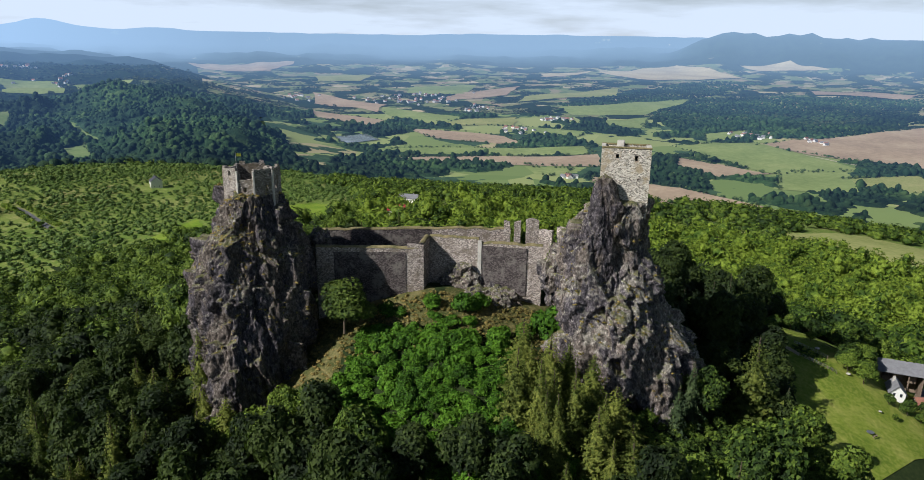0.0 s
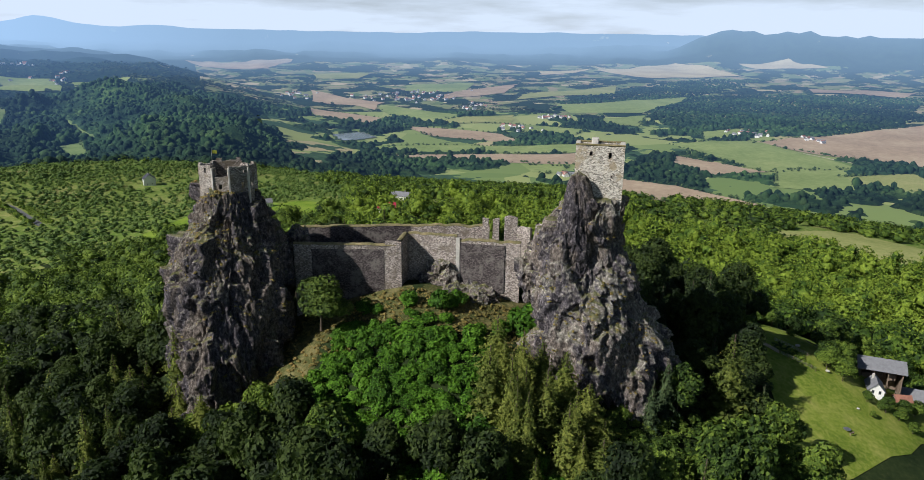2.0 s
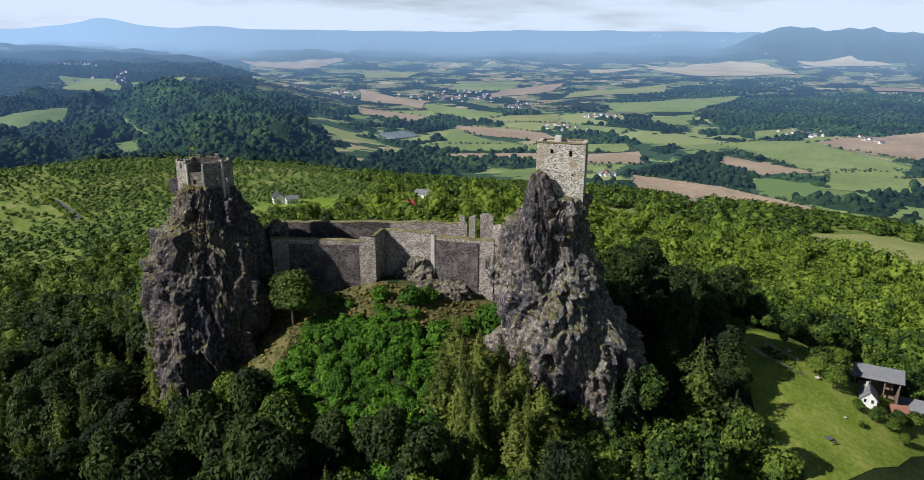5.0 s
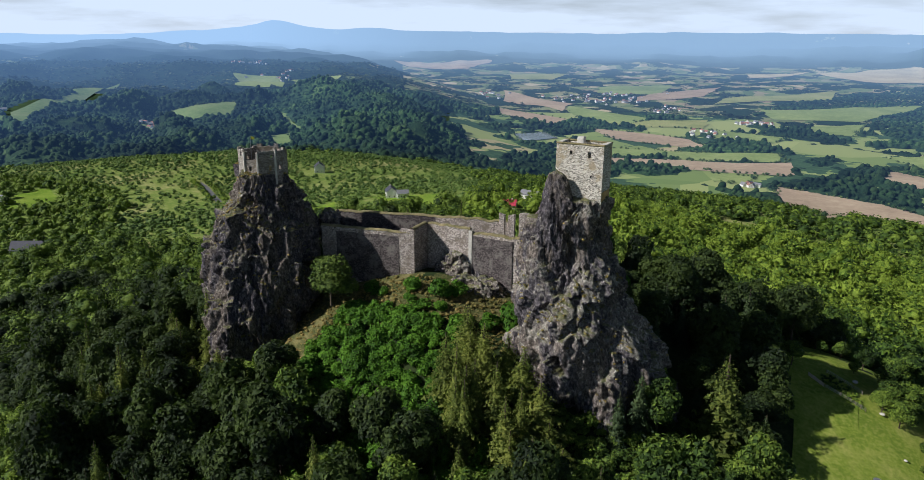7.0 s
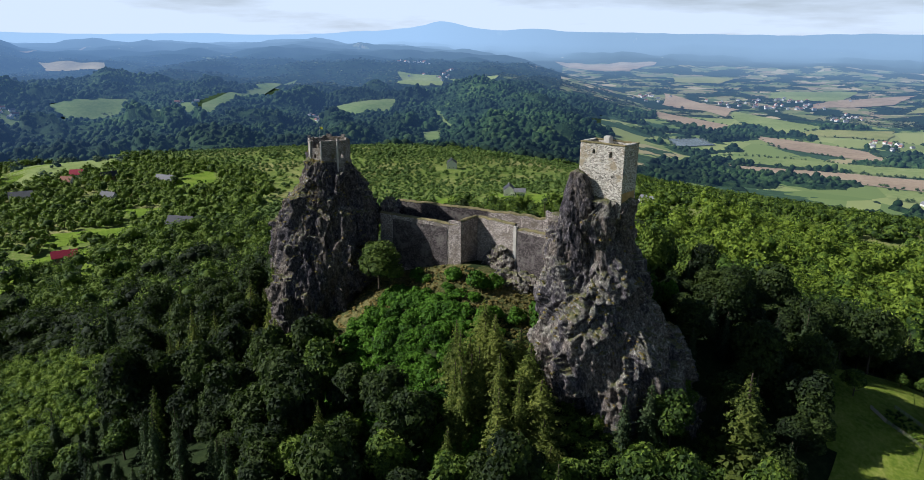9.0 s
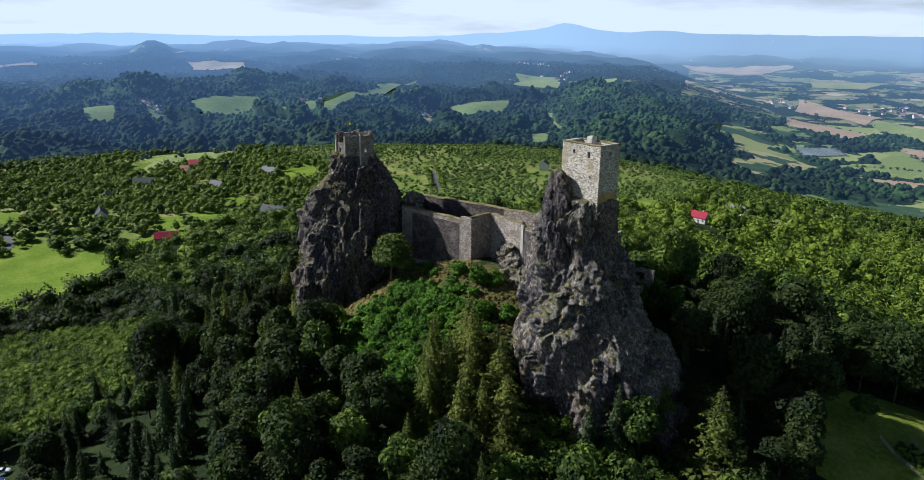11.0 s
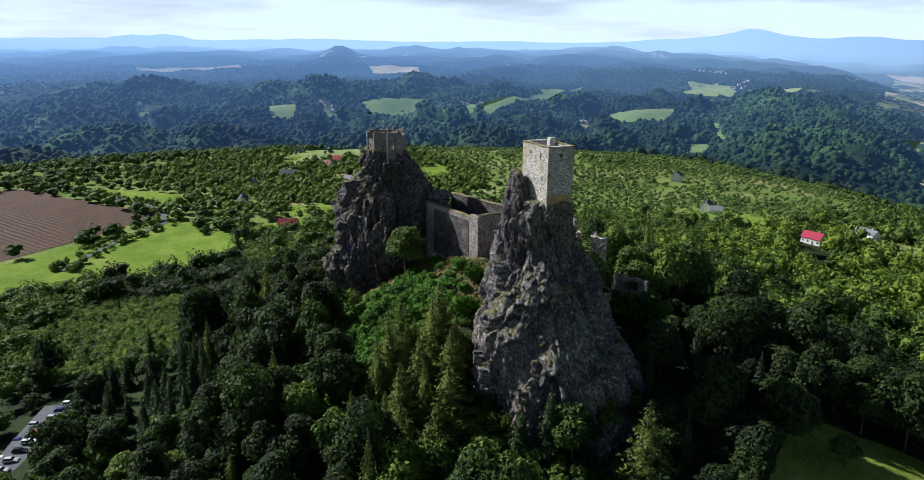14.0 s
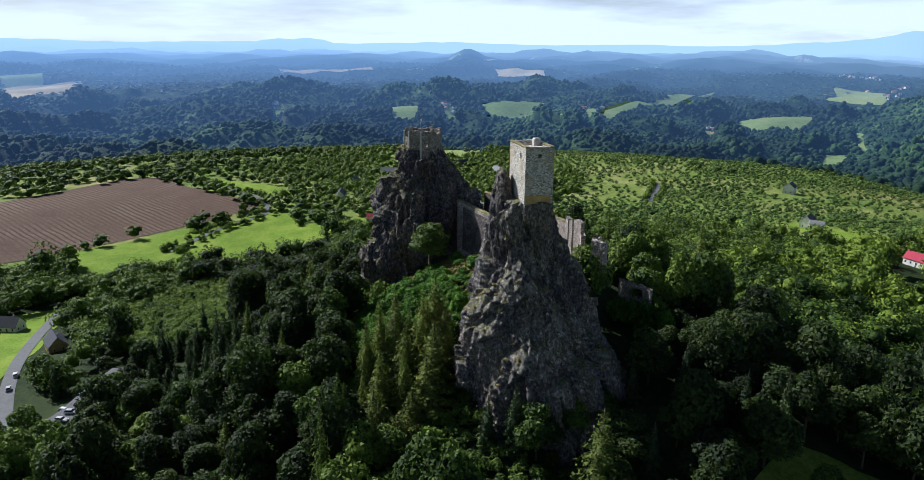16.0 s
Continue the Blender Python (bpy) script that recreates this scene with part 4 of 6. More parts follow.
wall_between("wall", H, K, 172, 195.2, 1.4, M_GREY, "", back, (), 0.6, 42)
cap_between(H, K, 195.3, 1.4, back, rag=0.6, seed=42)

palace = tagged(new("ruined_palace"), "stumps of palace wall with gaps for windows", "castle ruin")
for k, (px, w, top) in enumerate(((10.8, 1.7, 198.6), (13.8, 1.9, 199.0), (17.2, 3.8, 199.6))):
    wall_between("wall", (px, 196.0 - k * 0.6), (px + w, 195.8 - k * 0.6), 182, top, 1.2, M_GREY, "", palace, (), 0.8, 51 + k)
wall_between("wall", (21.0, 194.4), (24.6, 192.4), 184, 197.2, 1.2, M_GREY, "stepped wall end", palace, (), 1.8, 55)
wall_between("wall", (26.5, 196.5), (30.5, 191.5), 184, 197.6, 1.3, M_GREY, "", palace, (), 1.6, 56)
wall_between("wall", (30.5, 191.5), (34.5, 193.5), 184, 197.5, 1.3, M_GREY, "", palace, (), 1.2, 57)

gate = tagged(new("gate_ruin"), "low broken gateway wall with an arched opening", "castle ruin")
wall_between("wall", (29.0, 203.0), (40.0, 205.2), 168, 184.6, 1.1, M_GREY, "broken arch", gate, ((5.0, 180.4, 3.6, 2.4),), 2.6, 61)

# ---- fields, meadows and water ----
field(M_PASTURE, (108, 231), (176, 299), (165, 190), (86, 141), "olive green pasture beside the wood", "meadow")
field(M_PASTURE, (83, 213), (113, 236), (114, 188), (93, 184), "grassy corner of the pasture under the crag", "meadow", 0.32)
field(M_HAY, (247, 530), (325, 560), (366, 484), (273, 428), "mown pale green hay field", "field")
field(M_MEADOW, (-310, 29), (-297, 202), (-433, 184), (-382, 28), "bright green meadow grass", "meadow")
field(M_MEADOW, (-316, 37), (-343, 90), (-365, 94), (-387, 38), "bright green meadow grass", "meadow")
field(M_MEADOW, (-340, 94), (-318, 168), (-347, 224), (-385, 141), "bright green meadow grass", "meadow")
field(M_MEADOW, (-339, 161), (-342, 281), (-362, 269), (-380, 180), "bright green meadow grass", "meadow")
field(M_MEADOW, (-240, -30), (-263, 39), (-166, 27), (-94, 4), "bright green meadow grass", "meadow")
field(M_SOIL, (-506, -103), (-620, 79), (-453, 169), (-354, -42), "ploughed brown field with furrows", "field")
field(M_MEADOW, (-604, 126), (-522, 206), (-468, 203), (-497, 169), "bright green meadow grass", "meadow")
field(M_GREENF, (-668, 370), (-1102, 801), (-628, 482), (-603, 337), "green crop field", "field")
field(M_MEADOW, (-418, 276), (-377, 325), (-357, 305), (-386, 258), "bright green meadow grass", "meadow")
field(M_MEADOW, (-597, 318), (-707, 474), (-1112, 793), (-571, 346), "bright green meadow grass", "meadow")
field(M_MEADOW, (-409, 269), (-385, 324), (-364, 312), (-380, 260), "bright green meadow grass", "meadow")
field(M_MEADOW, (-216, 450), (-206, 502), (-185, 469), (-194, 425), "bright green meadow grass", "meadow")
field(M_MEADOW, (-129, 506), (-90, 504), (-92, 456), (-116, 463), "bright green meadow grass", "meadow")
field(M_MEADOW, (-180, 519), (-119, 533), (-81, 484), (-153, 494), "bright green meadow grass", "meadow")
field(M_HAY, (-69, 522), (-11, 549), (6, 483), (-54, 496), "mown pale green hay field", "field")
field(M_MEADOW, (-506, 465), (-508, 507), (-450, 461), (-458, 432), "bright green meadow grass", "meadow")
field(M_MEADOW, (-337, 253), (-281, 258), (-283, 238), (-293, 223), "bright green meadow grass", "meadow")
field(M_MEADOW, (-340, 272), (-326, 308), (-310, 288), (-323, 267), "bright green meadow grass", "meadow")
field(M_MEADOW, (-407, 300), (-377, 319), (-367, 304), (-389, 288), "bright green meadow grass", "meadow")
field(M_MEADOW, (-516, 471), (-515, 503), (-452, 441), (-477, 430), "bright green meadow grass", "meadow")
field(M_MEADOW, (-441, 352), (-412, 373), (-391, 356), (-409, 339), "bright green meadow grass", "meadow")
field(M_MEADOW, (-1120, 762), (-1093, 802), (-1070, 785), (-661, 472), "bright green meadow grass", "meadow")
field(M_STUBBLE, (253, 1419), (412, 1330), (527, 1178), (204, 715), "bare tan stubble field", "field")
field(M_STUBBLE, (500, 1640), (656, 1473), (509, 1414), (464, 1537), "bare tan stubble field", "field")
field(M_STUBBLE, (773, 1868), (1207, 2081), (1648, 2319), (1087, 1493), "bare tan stubble field", "field")
field(M_HAY, (782, 1424), (975, 1478), (917, 1248), (768, 1330), "mown pale green hay field", "field")
field(M_GREENF, (540, 1831), (804, 1908), (878, 1533), (642, 1470), "green crop field", "field")
field(M_GREENF, (682, 1506), (852, 1533), (739, 1276), (599, 1311), "green crop field", "field")
field(M_STUBBLE, (-191, 2126), (109, 1974), (165, 1840), (-91, 1918), "bare tan stubble field", "field")
field(M_STUBBLE, (-189, 1626), (321, 1696), (297, 1527), (-129, 1575), "bare tan stubble field", "field")
field(M_GREENF, (-196, 1756), (307, 1838), (314, 1698), (-164, 1657), "green crop field", "field")
field(M_STUBBLE, (-556, 2469), (-273, 2284), (-283, 2136), (-517, 2292), "bare tan stubble field", "field")
field(M_STUBBLE, (-669, 2985), (-305, 2658), (-329, 2493), (-610, 2713), "bare tan stubble field", "field")
field(M_STUBBLE, (-42, 3042), (237, 3400), (163, 3042), (-109, 2815), "bare tan stubble field", "field")
field(M_GREENF, (-323, 2616), (-11, 2341), (-102, 2169), (-275, 2386), "green crop field", "field")
field(M_GREENF, (345, 2662), (934, 2904), (594, 2476), (366, 2483), "green crop field", "field")
field(M_HAY, (211, 3003), (737, 3348), (624, 3056), (203, 2878), "mown pale green hay field", "field")
field(M_CORN, (705, 3986), (1214, 4160), (1453, 3658), (933, 3695), "ripe pale corn field", "field")
field(M_CORN, (1539, 4021), (1791, 4000), (1938, 3827), (1602, 3922), "ripe pale corn field", "field")
field(M_STUBBLE, (1544, 3227), (1917, 3011), (1801, 2898), (1502, 3029), "bare tan stubble field", "field")
field(M_GREENF, (-293, 3279), (39, 3436), (-16, 3043), (-274, 3062), "green crop field", "field")
field(M_GREENF, (157, 2190), (366, 2103), (316, 2009), (163, 2023), "green crop field", "field")
field(M_HAY, (-107, 2270), (169, 2376), (138, 2187), (-65, 2163), "mown pale green hay field", "field")
field(M_CORN, (401, 3915), (708, 4006), (521, 3836), (406, 3805), "ripe pale corn field", "field")
field(M_STUBBLE, (-1545, 3885), (-1042, 4219), (-1057, 3758), (-1415, 3792), "bare tan stubble field", "field")
field(M_HAY, (-819, 3672), (-492, 3759), (-548, 3511), (-743, 3458), "mown pale green hay field", "field")
field(M_GREENF, (450, 2371), (623, 2424), (550, 2200), (439, 2205), "green crop field", "field")
field(M_GREENF, (691, 2059), (850, 2112), (769, 1944), (660, 1912), "green crop field", "field")
field(M_GREENF, (137, 1505), (229, 1510), (203, 1411), (142, 1419), "green crop field", "field")
field(M_GREENF, (-1673, 2499), (-1465, 2501), (-1244, 2151), (-1431, 2125), "green crop field", "field")
field(M_GREENF, (-1444, 2508), (-1154, 2405), (-1150, 2307), (-1257, 2237), "green crop field", "field")
field(M_HILLF, (-1545, 1321), (-1888, 2084), (-1660, 1797), (-1430, 1268), "green pasture between wooded hills", "field")
field(M_HILLF, (-1286, 1595), (-1181, 1789), (-1144, 1690), (-1182, 1561), "green pasture between wooded hills", "field")
field(M_HILLF, (-1022, 1737), (-976, 1709), (-837, 1543), (-837, 1509), "green pasture between wooded hills", "field")
field(M_HILLF, (-827, 1392), (-806, 1448), (-715, 1286), (-776, 1310), "green pasture between wooded hills", "field")
field(M_CORN, (-2854, 1628), (-2673, 1802), (-2522, 1709), (-2710, 1582), "ripe pale corn field", "field")
field(M_HILLF, (-1799, 745), (-1727, 814), (-1655, 776), (-1648, 704), "green pasture between wooded hills", "field")
field(M_HILLF, (-1703, 996), (-1634, 1199), (-1589, 1109), (-1629, 996), "green pasture between wooded hills", "field")
field(M_HILLF, (-1582, 1056), (-1485, 1174), (-1455, 1124), (-1551, 1067), "green pasture between wooded hills", "field")
field(M_HILLF, (-2112, 660), (-2201, 839), (-2120, 773), (-2077, 649), "green pasture between wooded hills", "field")
field(M_STUBBLE, (-3176, 666), (-3164, 1139), (-2893, 1025), (-3057, 666), "bare tan stubble field", "field")
field(M_STUBBLE, (-3108, 1679), (-3305, 2145), (-3260, 2079), (-3102, 1709), "bare tan stubble field", "field")
field(M_CORN, (-2751, -376), (-2853, -133), (-2507, -129), (-2165, -260), "ripe pale corn field", "field")
field(M_HILLF, (-1668, -129), (-1813, 78), (-1759, 36), (-1653, -105), "green pasture between wooded hills", "field")
field(M_HILLF, (-3004, -408), (-2979, -258), (-2846, -256), (-2817, -382), "green pasture between wooded hills", "field")
for hx, hy, spread in ((-1204, 1430, 30), (-1691, 896, 30), (-1485, 1246, 30), (-1973, 451, 28)):
    field(M_HILLF, (hx - spread, hy - spread * 0.5), (hx - spread * 0.7, hy + spread * 0.8), (hx + spread * 0.9, hy + spread * 0.6), (hx + spread * 0.8, hy - spread * 0.7), "garden land round a hill hamlet", "field", 0.3)
field(M_WATER, (-375, 1901), (-297, 1983), (-241, 1873), (-324, 1799), "grey pond between woods and fields", "water", 1.0)
field(M_DRY, (-42, 170), (22, 168), (26, 188), (-46, 187), "dry yellow grass slope below the wall", "meadow", 0.2, False)
strip("road", M_ASPHALT, 5.5, "asphalt lane lined with trees", (-72, 30), (-129, 23), (-187, 23), (-246, 28), (-260, 38), clear=10)
strip("road", M_ASPHALT, 5.0, "country lane between field and meadow", (-353, 91), (-368, 101), (-406, 134), (-430, 174), (-478, 173), (-520, 154), (-631, 98))
strip("road", M_ASPHALT, 5.0, "lane beside the orchard", (-317, 502), (-349, 534), (-373, 558), (-394, 575))
strip("road", M_GRAVEL, 7.0, "pale road across the plain", (561, 1909), (809, 1769), (906, 1610), (987, 1480))
strip("parking_lot", M_ASPHALT, 13.0, "grey asphalt parking lot under trees", (-59, 44), (-65, 53), (-76, 59), (-95, 69), clear=6)
def orchard_floor():
    """Rough grass under the orchard trees."""
    for b0, b1 in ((3, 26), (26, 49), (49, 62)):
        c = []
        for b, r in ((b0, 300 if b0 < 40 else 330), (b0, 860), (b1, 860), (b1, 300 if b1 < 40 else 340)):
            c.append((-r * math.sin(radians(b)), CY + r * math.cos(radians(b))))
        field(M_ORCHG, *c, "rough sunlit orchard grass with dry patches", "meadow", 0.15, False, 0.01)


orchard_floor()
# ---- trees ----
def ico(level=1):
    bm = bmesh.new()
    bmesh.ops.create_icosphere(bm, subdivisions=level, radius=1)
    v = np.array([x.co[:] for x in bm.verts])
    f = np.array([[x.index for x in q.verts] for q in bm.faces])
    bm.free()
    return v, f


ICO1 = ico(1)


def cards(rng, pos, out, size, droop=0.0):
    """Small leaf sprays at the places pos, facing roughly outwards."""
    n = len(pos)
    nrm = out + rng.normal(0, 0.5, (n, 3))
    nrm[:, 2] += 0.2
    nrm /= np.linalg.norm(nrm, axis=1)[:, None]
    side = np.cross(nrm, rng.normal(0, 1, (n, 3)))
    side /= np.linalg.norm(side, axis=1)[:, None]
    up = np.cross(nrm, side)
    s = size * rng.uniform(0.55, 1.3, (n, 1))
    w = s * rng.uniform(0.65, 1.05, (n, 1))
    tri = np.stack([pos - side * w * 0.6 - up * s * 0.4, pos + side * w * 0.6 - up * s * rng.uniform(0.1, 0.5, (n, 1)), pos + up * s * 0.75 + side * w * rng.uniform(-0.4, 0.4, (n, 1))], 1)
    tri[..., 2] -= droop * s * 0.3
    v = tri.reshape(-1, 3)
    return v, np.arange(len(v)).reshape(-1, 3)


def broad_crown(seed, count, size, lobes=9, wide=0.36, low=0.12, core=4, full=0.76):
    """An uneven crown of leaf clumps, one high, built of overlapping lobes with gaps."""
    rng = np.random.default_rng(seed)
    cen, rad = [], []
    for k in range(lobes):
        a, h = rng.uniform(0, 2 * math.pi), rng.uniform(0, 1)
        rr = wide * (0.62 if h < 0.75 else 0.3) * rng.uniform(0.45, 1.1)
        cen.append((rr * math.cos(a), rr * math.sin(a), low + 0.22 + 0.5 * h))
        rad.append(wide * rng.uniform(0.38, 0.62) * (1.0 - 0.25 * h))
    cen.append((0, 0, low + 0.42))
    rad.append(wide * 0.66)
    cen, rad = np.array(cen), np.array(rad)
    k = rng.choice(len(rad), count * 2, p=rad ** 2 / (rad ** 2).sum())
    d = rng.normal(0, 1, (count * 2, 3))
    d[:, 2] = np.abs(d[:, 2]) * 1.0 - 0.35
    d /= np.linalg.norm(d, axis=1)[:, None]
    p = cen[k] + d * rad[k][:, None] * rng.uniform(0.84, 1.1, (count * 2, 1))
    deep = np.min(np.linalg.norm(p[:, None] - cen[None], axis=2) / rad[None], axis=1)
    keep = np.where(deep > 0.8)[0][:count]
    v, f = cards(rng, p[keep], d[keep], size)
    vs, fs = [v], [f]
    at = len(v)
    for c, r in sorted(zip(cen, rad), key=lambda q: -q[1])[:core]:
        iv = ICO1[0] * r * full * rng.uniform(0.85, 1.1, (len(ICO1[0]), 1)) + c
        vs.append(iv)
        fs.append(ICO1[1] + at)
        at += len(iv)
    return np.vstack(vs), np.vstack(fs)


def conifer_crown(seed, count, size, wide=0.2, rough=0.25, low=0.06, sparse=1.0):
    """Tiers of drooping boughs round a stem, one high; sparse and soft for larches."""
    rng = np.random.default_rng(seed)
    h = 1 - np.sqrt(rng.uniform(0, 1, count)) * (1 - low)
    tiers = 11 + seed % 4
    h = np.clip(h, low, 0.995)
    ph = (h * tiers) % 1.0
    a = rng.uniform(0, 2 * math.pi, count)
    arms = 1 + rough * np.sin(a * 5 + np.floor(h * tiers) * 2.4)
    r = wide * (1 - h) ** 0.8 * arms * (0.55 + 0.45 * (1 - ph)) * rng.uniform(0.6, 1.05, count) + 0.004
    d = np.stack([np.cos(a), np.sin(a), np.full(count, 0.25)], -1)
    p = np.stack([r * np.cos(a), r * np.sin(a), h - 0.25 * r], -1)
    s = size * (0.35 + 0.9 * (1 - h))[:, None]
    v, f = cards(rng, p, d, 1.0, 1.0)
    v = (v.reshape(-1, 3, 3) - p[:, None]) * s[:, None] + p[:, None]
    v = v.reshape(-1, 3)
    # dark inner boughs round the stem
    iv = ICO1[0] * np.array([wide * 0.42 * sparse, wide * 0.42 * sparse, 0.36]) + np.array([0, 0, low + 0.34])
    return np.vstack([v, iv]), np.vstack([f, ICO1[1] + len(v)])


def trunk_mesh(seed, tall, thick, limbs):
    """A tapered trunk with limbs, one high in all."""
    rng = np.random.default_rng(seed)
    vs, fs = [], []

    def tube(a, b, ra, rb, n=6):
        a, b = np.array(a), np.array(b)
        ax = (b - a) / np.linalg.norm(b - a)
        s = np.cross(ax, (0.3, 0.8, 0.1))
        s /= np.linalg.norm(s)
        u = np.cross(ax, s)
        at = sum(len(q) for q in vs)
        ang = np.linspace(0, 2 * math.pi, n, endpoint=False)
        ring = np.cos(ang)[:, None] * s + np.sin(ang)[:, None] * u
        vs.append(np.vstack([a + ring * ra, b + ring * rb]))
        fs.extend([(at + k, at + (k + 1) % n, at + n + (k + 1) % n, at + n + k) for k in range(n)])

    mid = (rng.uniform(-0.015, 0.015), rng.uniform(-0.015, 0.015), tall * 0.5)
    tube((0, 0, -0.08), mid, thick, thick * 0.75)
    tube(mid, (0, 0, tall), thick * 0.75, thick * 0.2)
    for k in range(limbs):
        a, h = k * 2.4 + rng.uniform(-0.4, 0.4), rng.uniform(0.3, 0.8) * tall
        tube((0, 0, h), (0.2 * math.cos(a), 0.2 * math.sin(a), h + 0.16), thick * 0.45, thick * 0.1, 5)
    return np.vstack(vs), np.array(fs)


KINDS = {
    "broad": (M_BROAD, [broad_crown(k, 1700, 0.047, 11 + k % 4, 0.34 + 0.03 * (k % 3), 0.12, 6) for k in range(7)]),
    "shaded_broad": (M_SHADED, [broad_crown(10 + k, 1700, 0.047, 11 + k % 4, 0.34 + 0.03 * (k % 3), 0.12, 6) for k in range(5)]),
    "bush": (M_LIME, [broad_crown(20 + k, 700, 0.10, 8, 0.5, -0.1) for k in range(4)]),
    "lone": (M_LONE, [broad_crown(27, 2600, 0.042, 15, 0.42, 0.16, 8)]),
    "larch": (M_LARCH, [conifer_crown(30 + k, 3000, 0.029, 0.16, 0.55, 0.06, 0.9) for k in range(4)]),
    "spruce": (M_SPRUCE, [conifer_crown(40 + k, 2000, 0.038, 0.18, 0.4, 0.05) for k in range(4)]),
}
SIMPLE = {
    "broad": [broad_crown(60 + k, 560, 0.058, 10, 0.36, 0.12, 4, 0.72) for k in range(6)],
    "bush": [broad_crown(70 + k, 300, 0.115, 7, 0.5, -0.1, 3, 0.72) for k in range(4)],
    "larch": [conifer_crown(80 + k, 520, 0.062, 0.17, 0.5, 0.08, 0.7) for k in range(3)],
    "spruce": [conifer_crown(90 + k, 440, 0.062, 0.18, 0.4) for k in range(3)],
}
FAR = [broad_crown(100 + k, 280, 0.054, 9, 0.40, 0.0, 4, 0.76) for k in range(8)]
OUTER = [broad_crown(170 + k, 150, 0.070, 8, 0.40, 0.0, 3, 0.78) for k in range(8)]
MIDDLE = [broad_crown(108 + k, 34, 0.13, 4, 0.42, 0.0, 2, 0.86) for k in range(8)]
ORCHARD = [broad_crown(140 + k, 18, 0.22, 3, 0.46, -0.1, 2, 0.85) for k in range(8)]
TINY = [broad_crown(120 + k, 12, 0.32, 2, 0.46, -0.05, 0) for k in range(7)]


def hill_tops():
    """Rough tree tops, one high, round or pointed, for woods a kilometre off."""
    out = []
    for k in range(10):
        rng = np.random.default_rng(150 + k)
        point = 0.55 if k % 3 == 0 else 0.85
        rings = [(0.0, 0.40), (0.5 * rng.uniform(0.8, 1.1), 0.5)] if k % 3 == 0 else [(0.05, 0.36), (0.45, 0.52), (0.8, 0.36)]
        v, f = [], []
        for h, r in rings:
            a = np.linspace(0, 2 * math.pi, 5, endpoint=False) + rng.uniform(0, 1)
            rr = r * rng.uniform(0.75, 1.2, 5)
            v += [(x * q, y * q, h * rng.uniform(0.9, 1.1)) for x, y, q in zip(np.cos(a), np.sin(a), rr)]
        v.append((0, 0, 1.0))
        for q in range(len(rings) - 1):
            for p in range(5):
                a0, a1 = q * 5 + p, q * 5 + (p + 1) % 5
                f += [(a0, a1, a1 + 5), (a0, a1 + 5, a0 + 5)]
        last = 5 * (len(rings) - 1)
        f += [(last + p, last + (p + 1) % 5, len(v) - 1) for p in range(5)]
        out.append((np.array(v) * (1, 1, point / 0.85), np.array(f)))
    return out


TOPS = hill_tops()
TREE_LABEL = {"shaded_broad": "broadleaf tree in shade-darkened colours in the wood on the slope", "lone": "round-crowned tree with a bare pale trunk below the wall", "broad": "leafy green broadleaf tree in the hillside wood", "bush": "fresh green bush on the castle slope",
              "larch": "tall yellow-green larch on the slope", "spruce": "dark green pointed spruce on the slope"}
TREE_NAME = {"shaded_broad": "shaded_tree", "lone": "broadleaf_tree", "broad": "broadleaf_tree", "bush": "bush", "larch": "larch_tree", "spruce": "spruce_tree"}
PROTO = {}


def tree_thing(kind, k, x, y, z, h, w, turn):
    """One tree of its own: trunk and crown."""
    mat, shapes = KINDS[kind]
    k %= len(shapes)
    if (kind, k) not in PROTO:
        crown = mesh_of("crown", *shapes[k], mat)
        tv, tf = trunk_mesh(k, 0.55 if kind in ("broad", "shaded_broad", "bush", "lone") else 0.97, 0.02, 6 if kind in ("broad", "shaded_broad") else 3 if kind in ("bush", "lone") else 0)
        PROTO[kind, k] = (crown, mesh_of("trunk", tv, tf, M_BARK, smooth=True))
    crown, trunk = PROTO[kind, k]
    t = new(TREE_NAME[kind])
    t.matrix_world = Matrix.Translation((x, y, z)) @ rot_z(turn) @ Matrix.Diagonal((w, w, h, 1))
    for nm, me in (("trunk", trunk), ("crown", crown)):
        o = new(nm, me)
        o.parent = t
    return tagged(t, TREE_LABEL[kind], "bush" if kind == "bush" else "tree", TREE_NAME[kind].replace("_", " ") + "s on the hill")


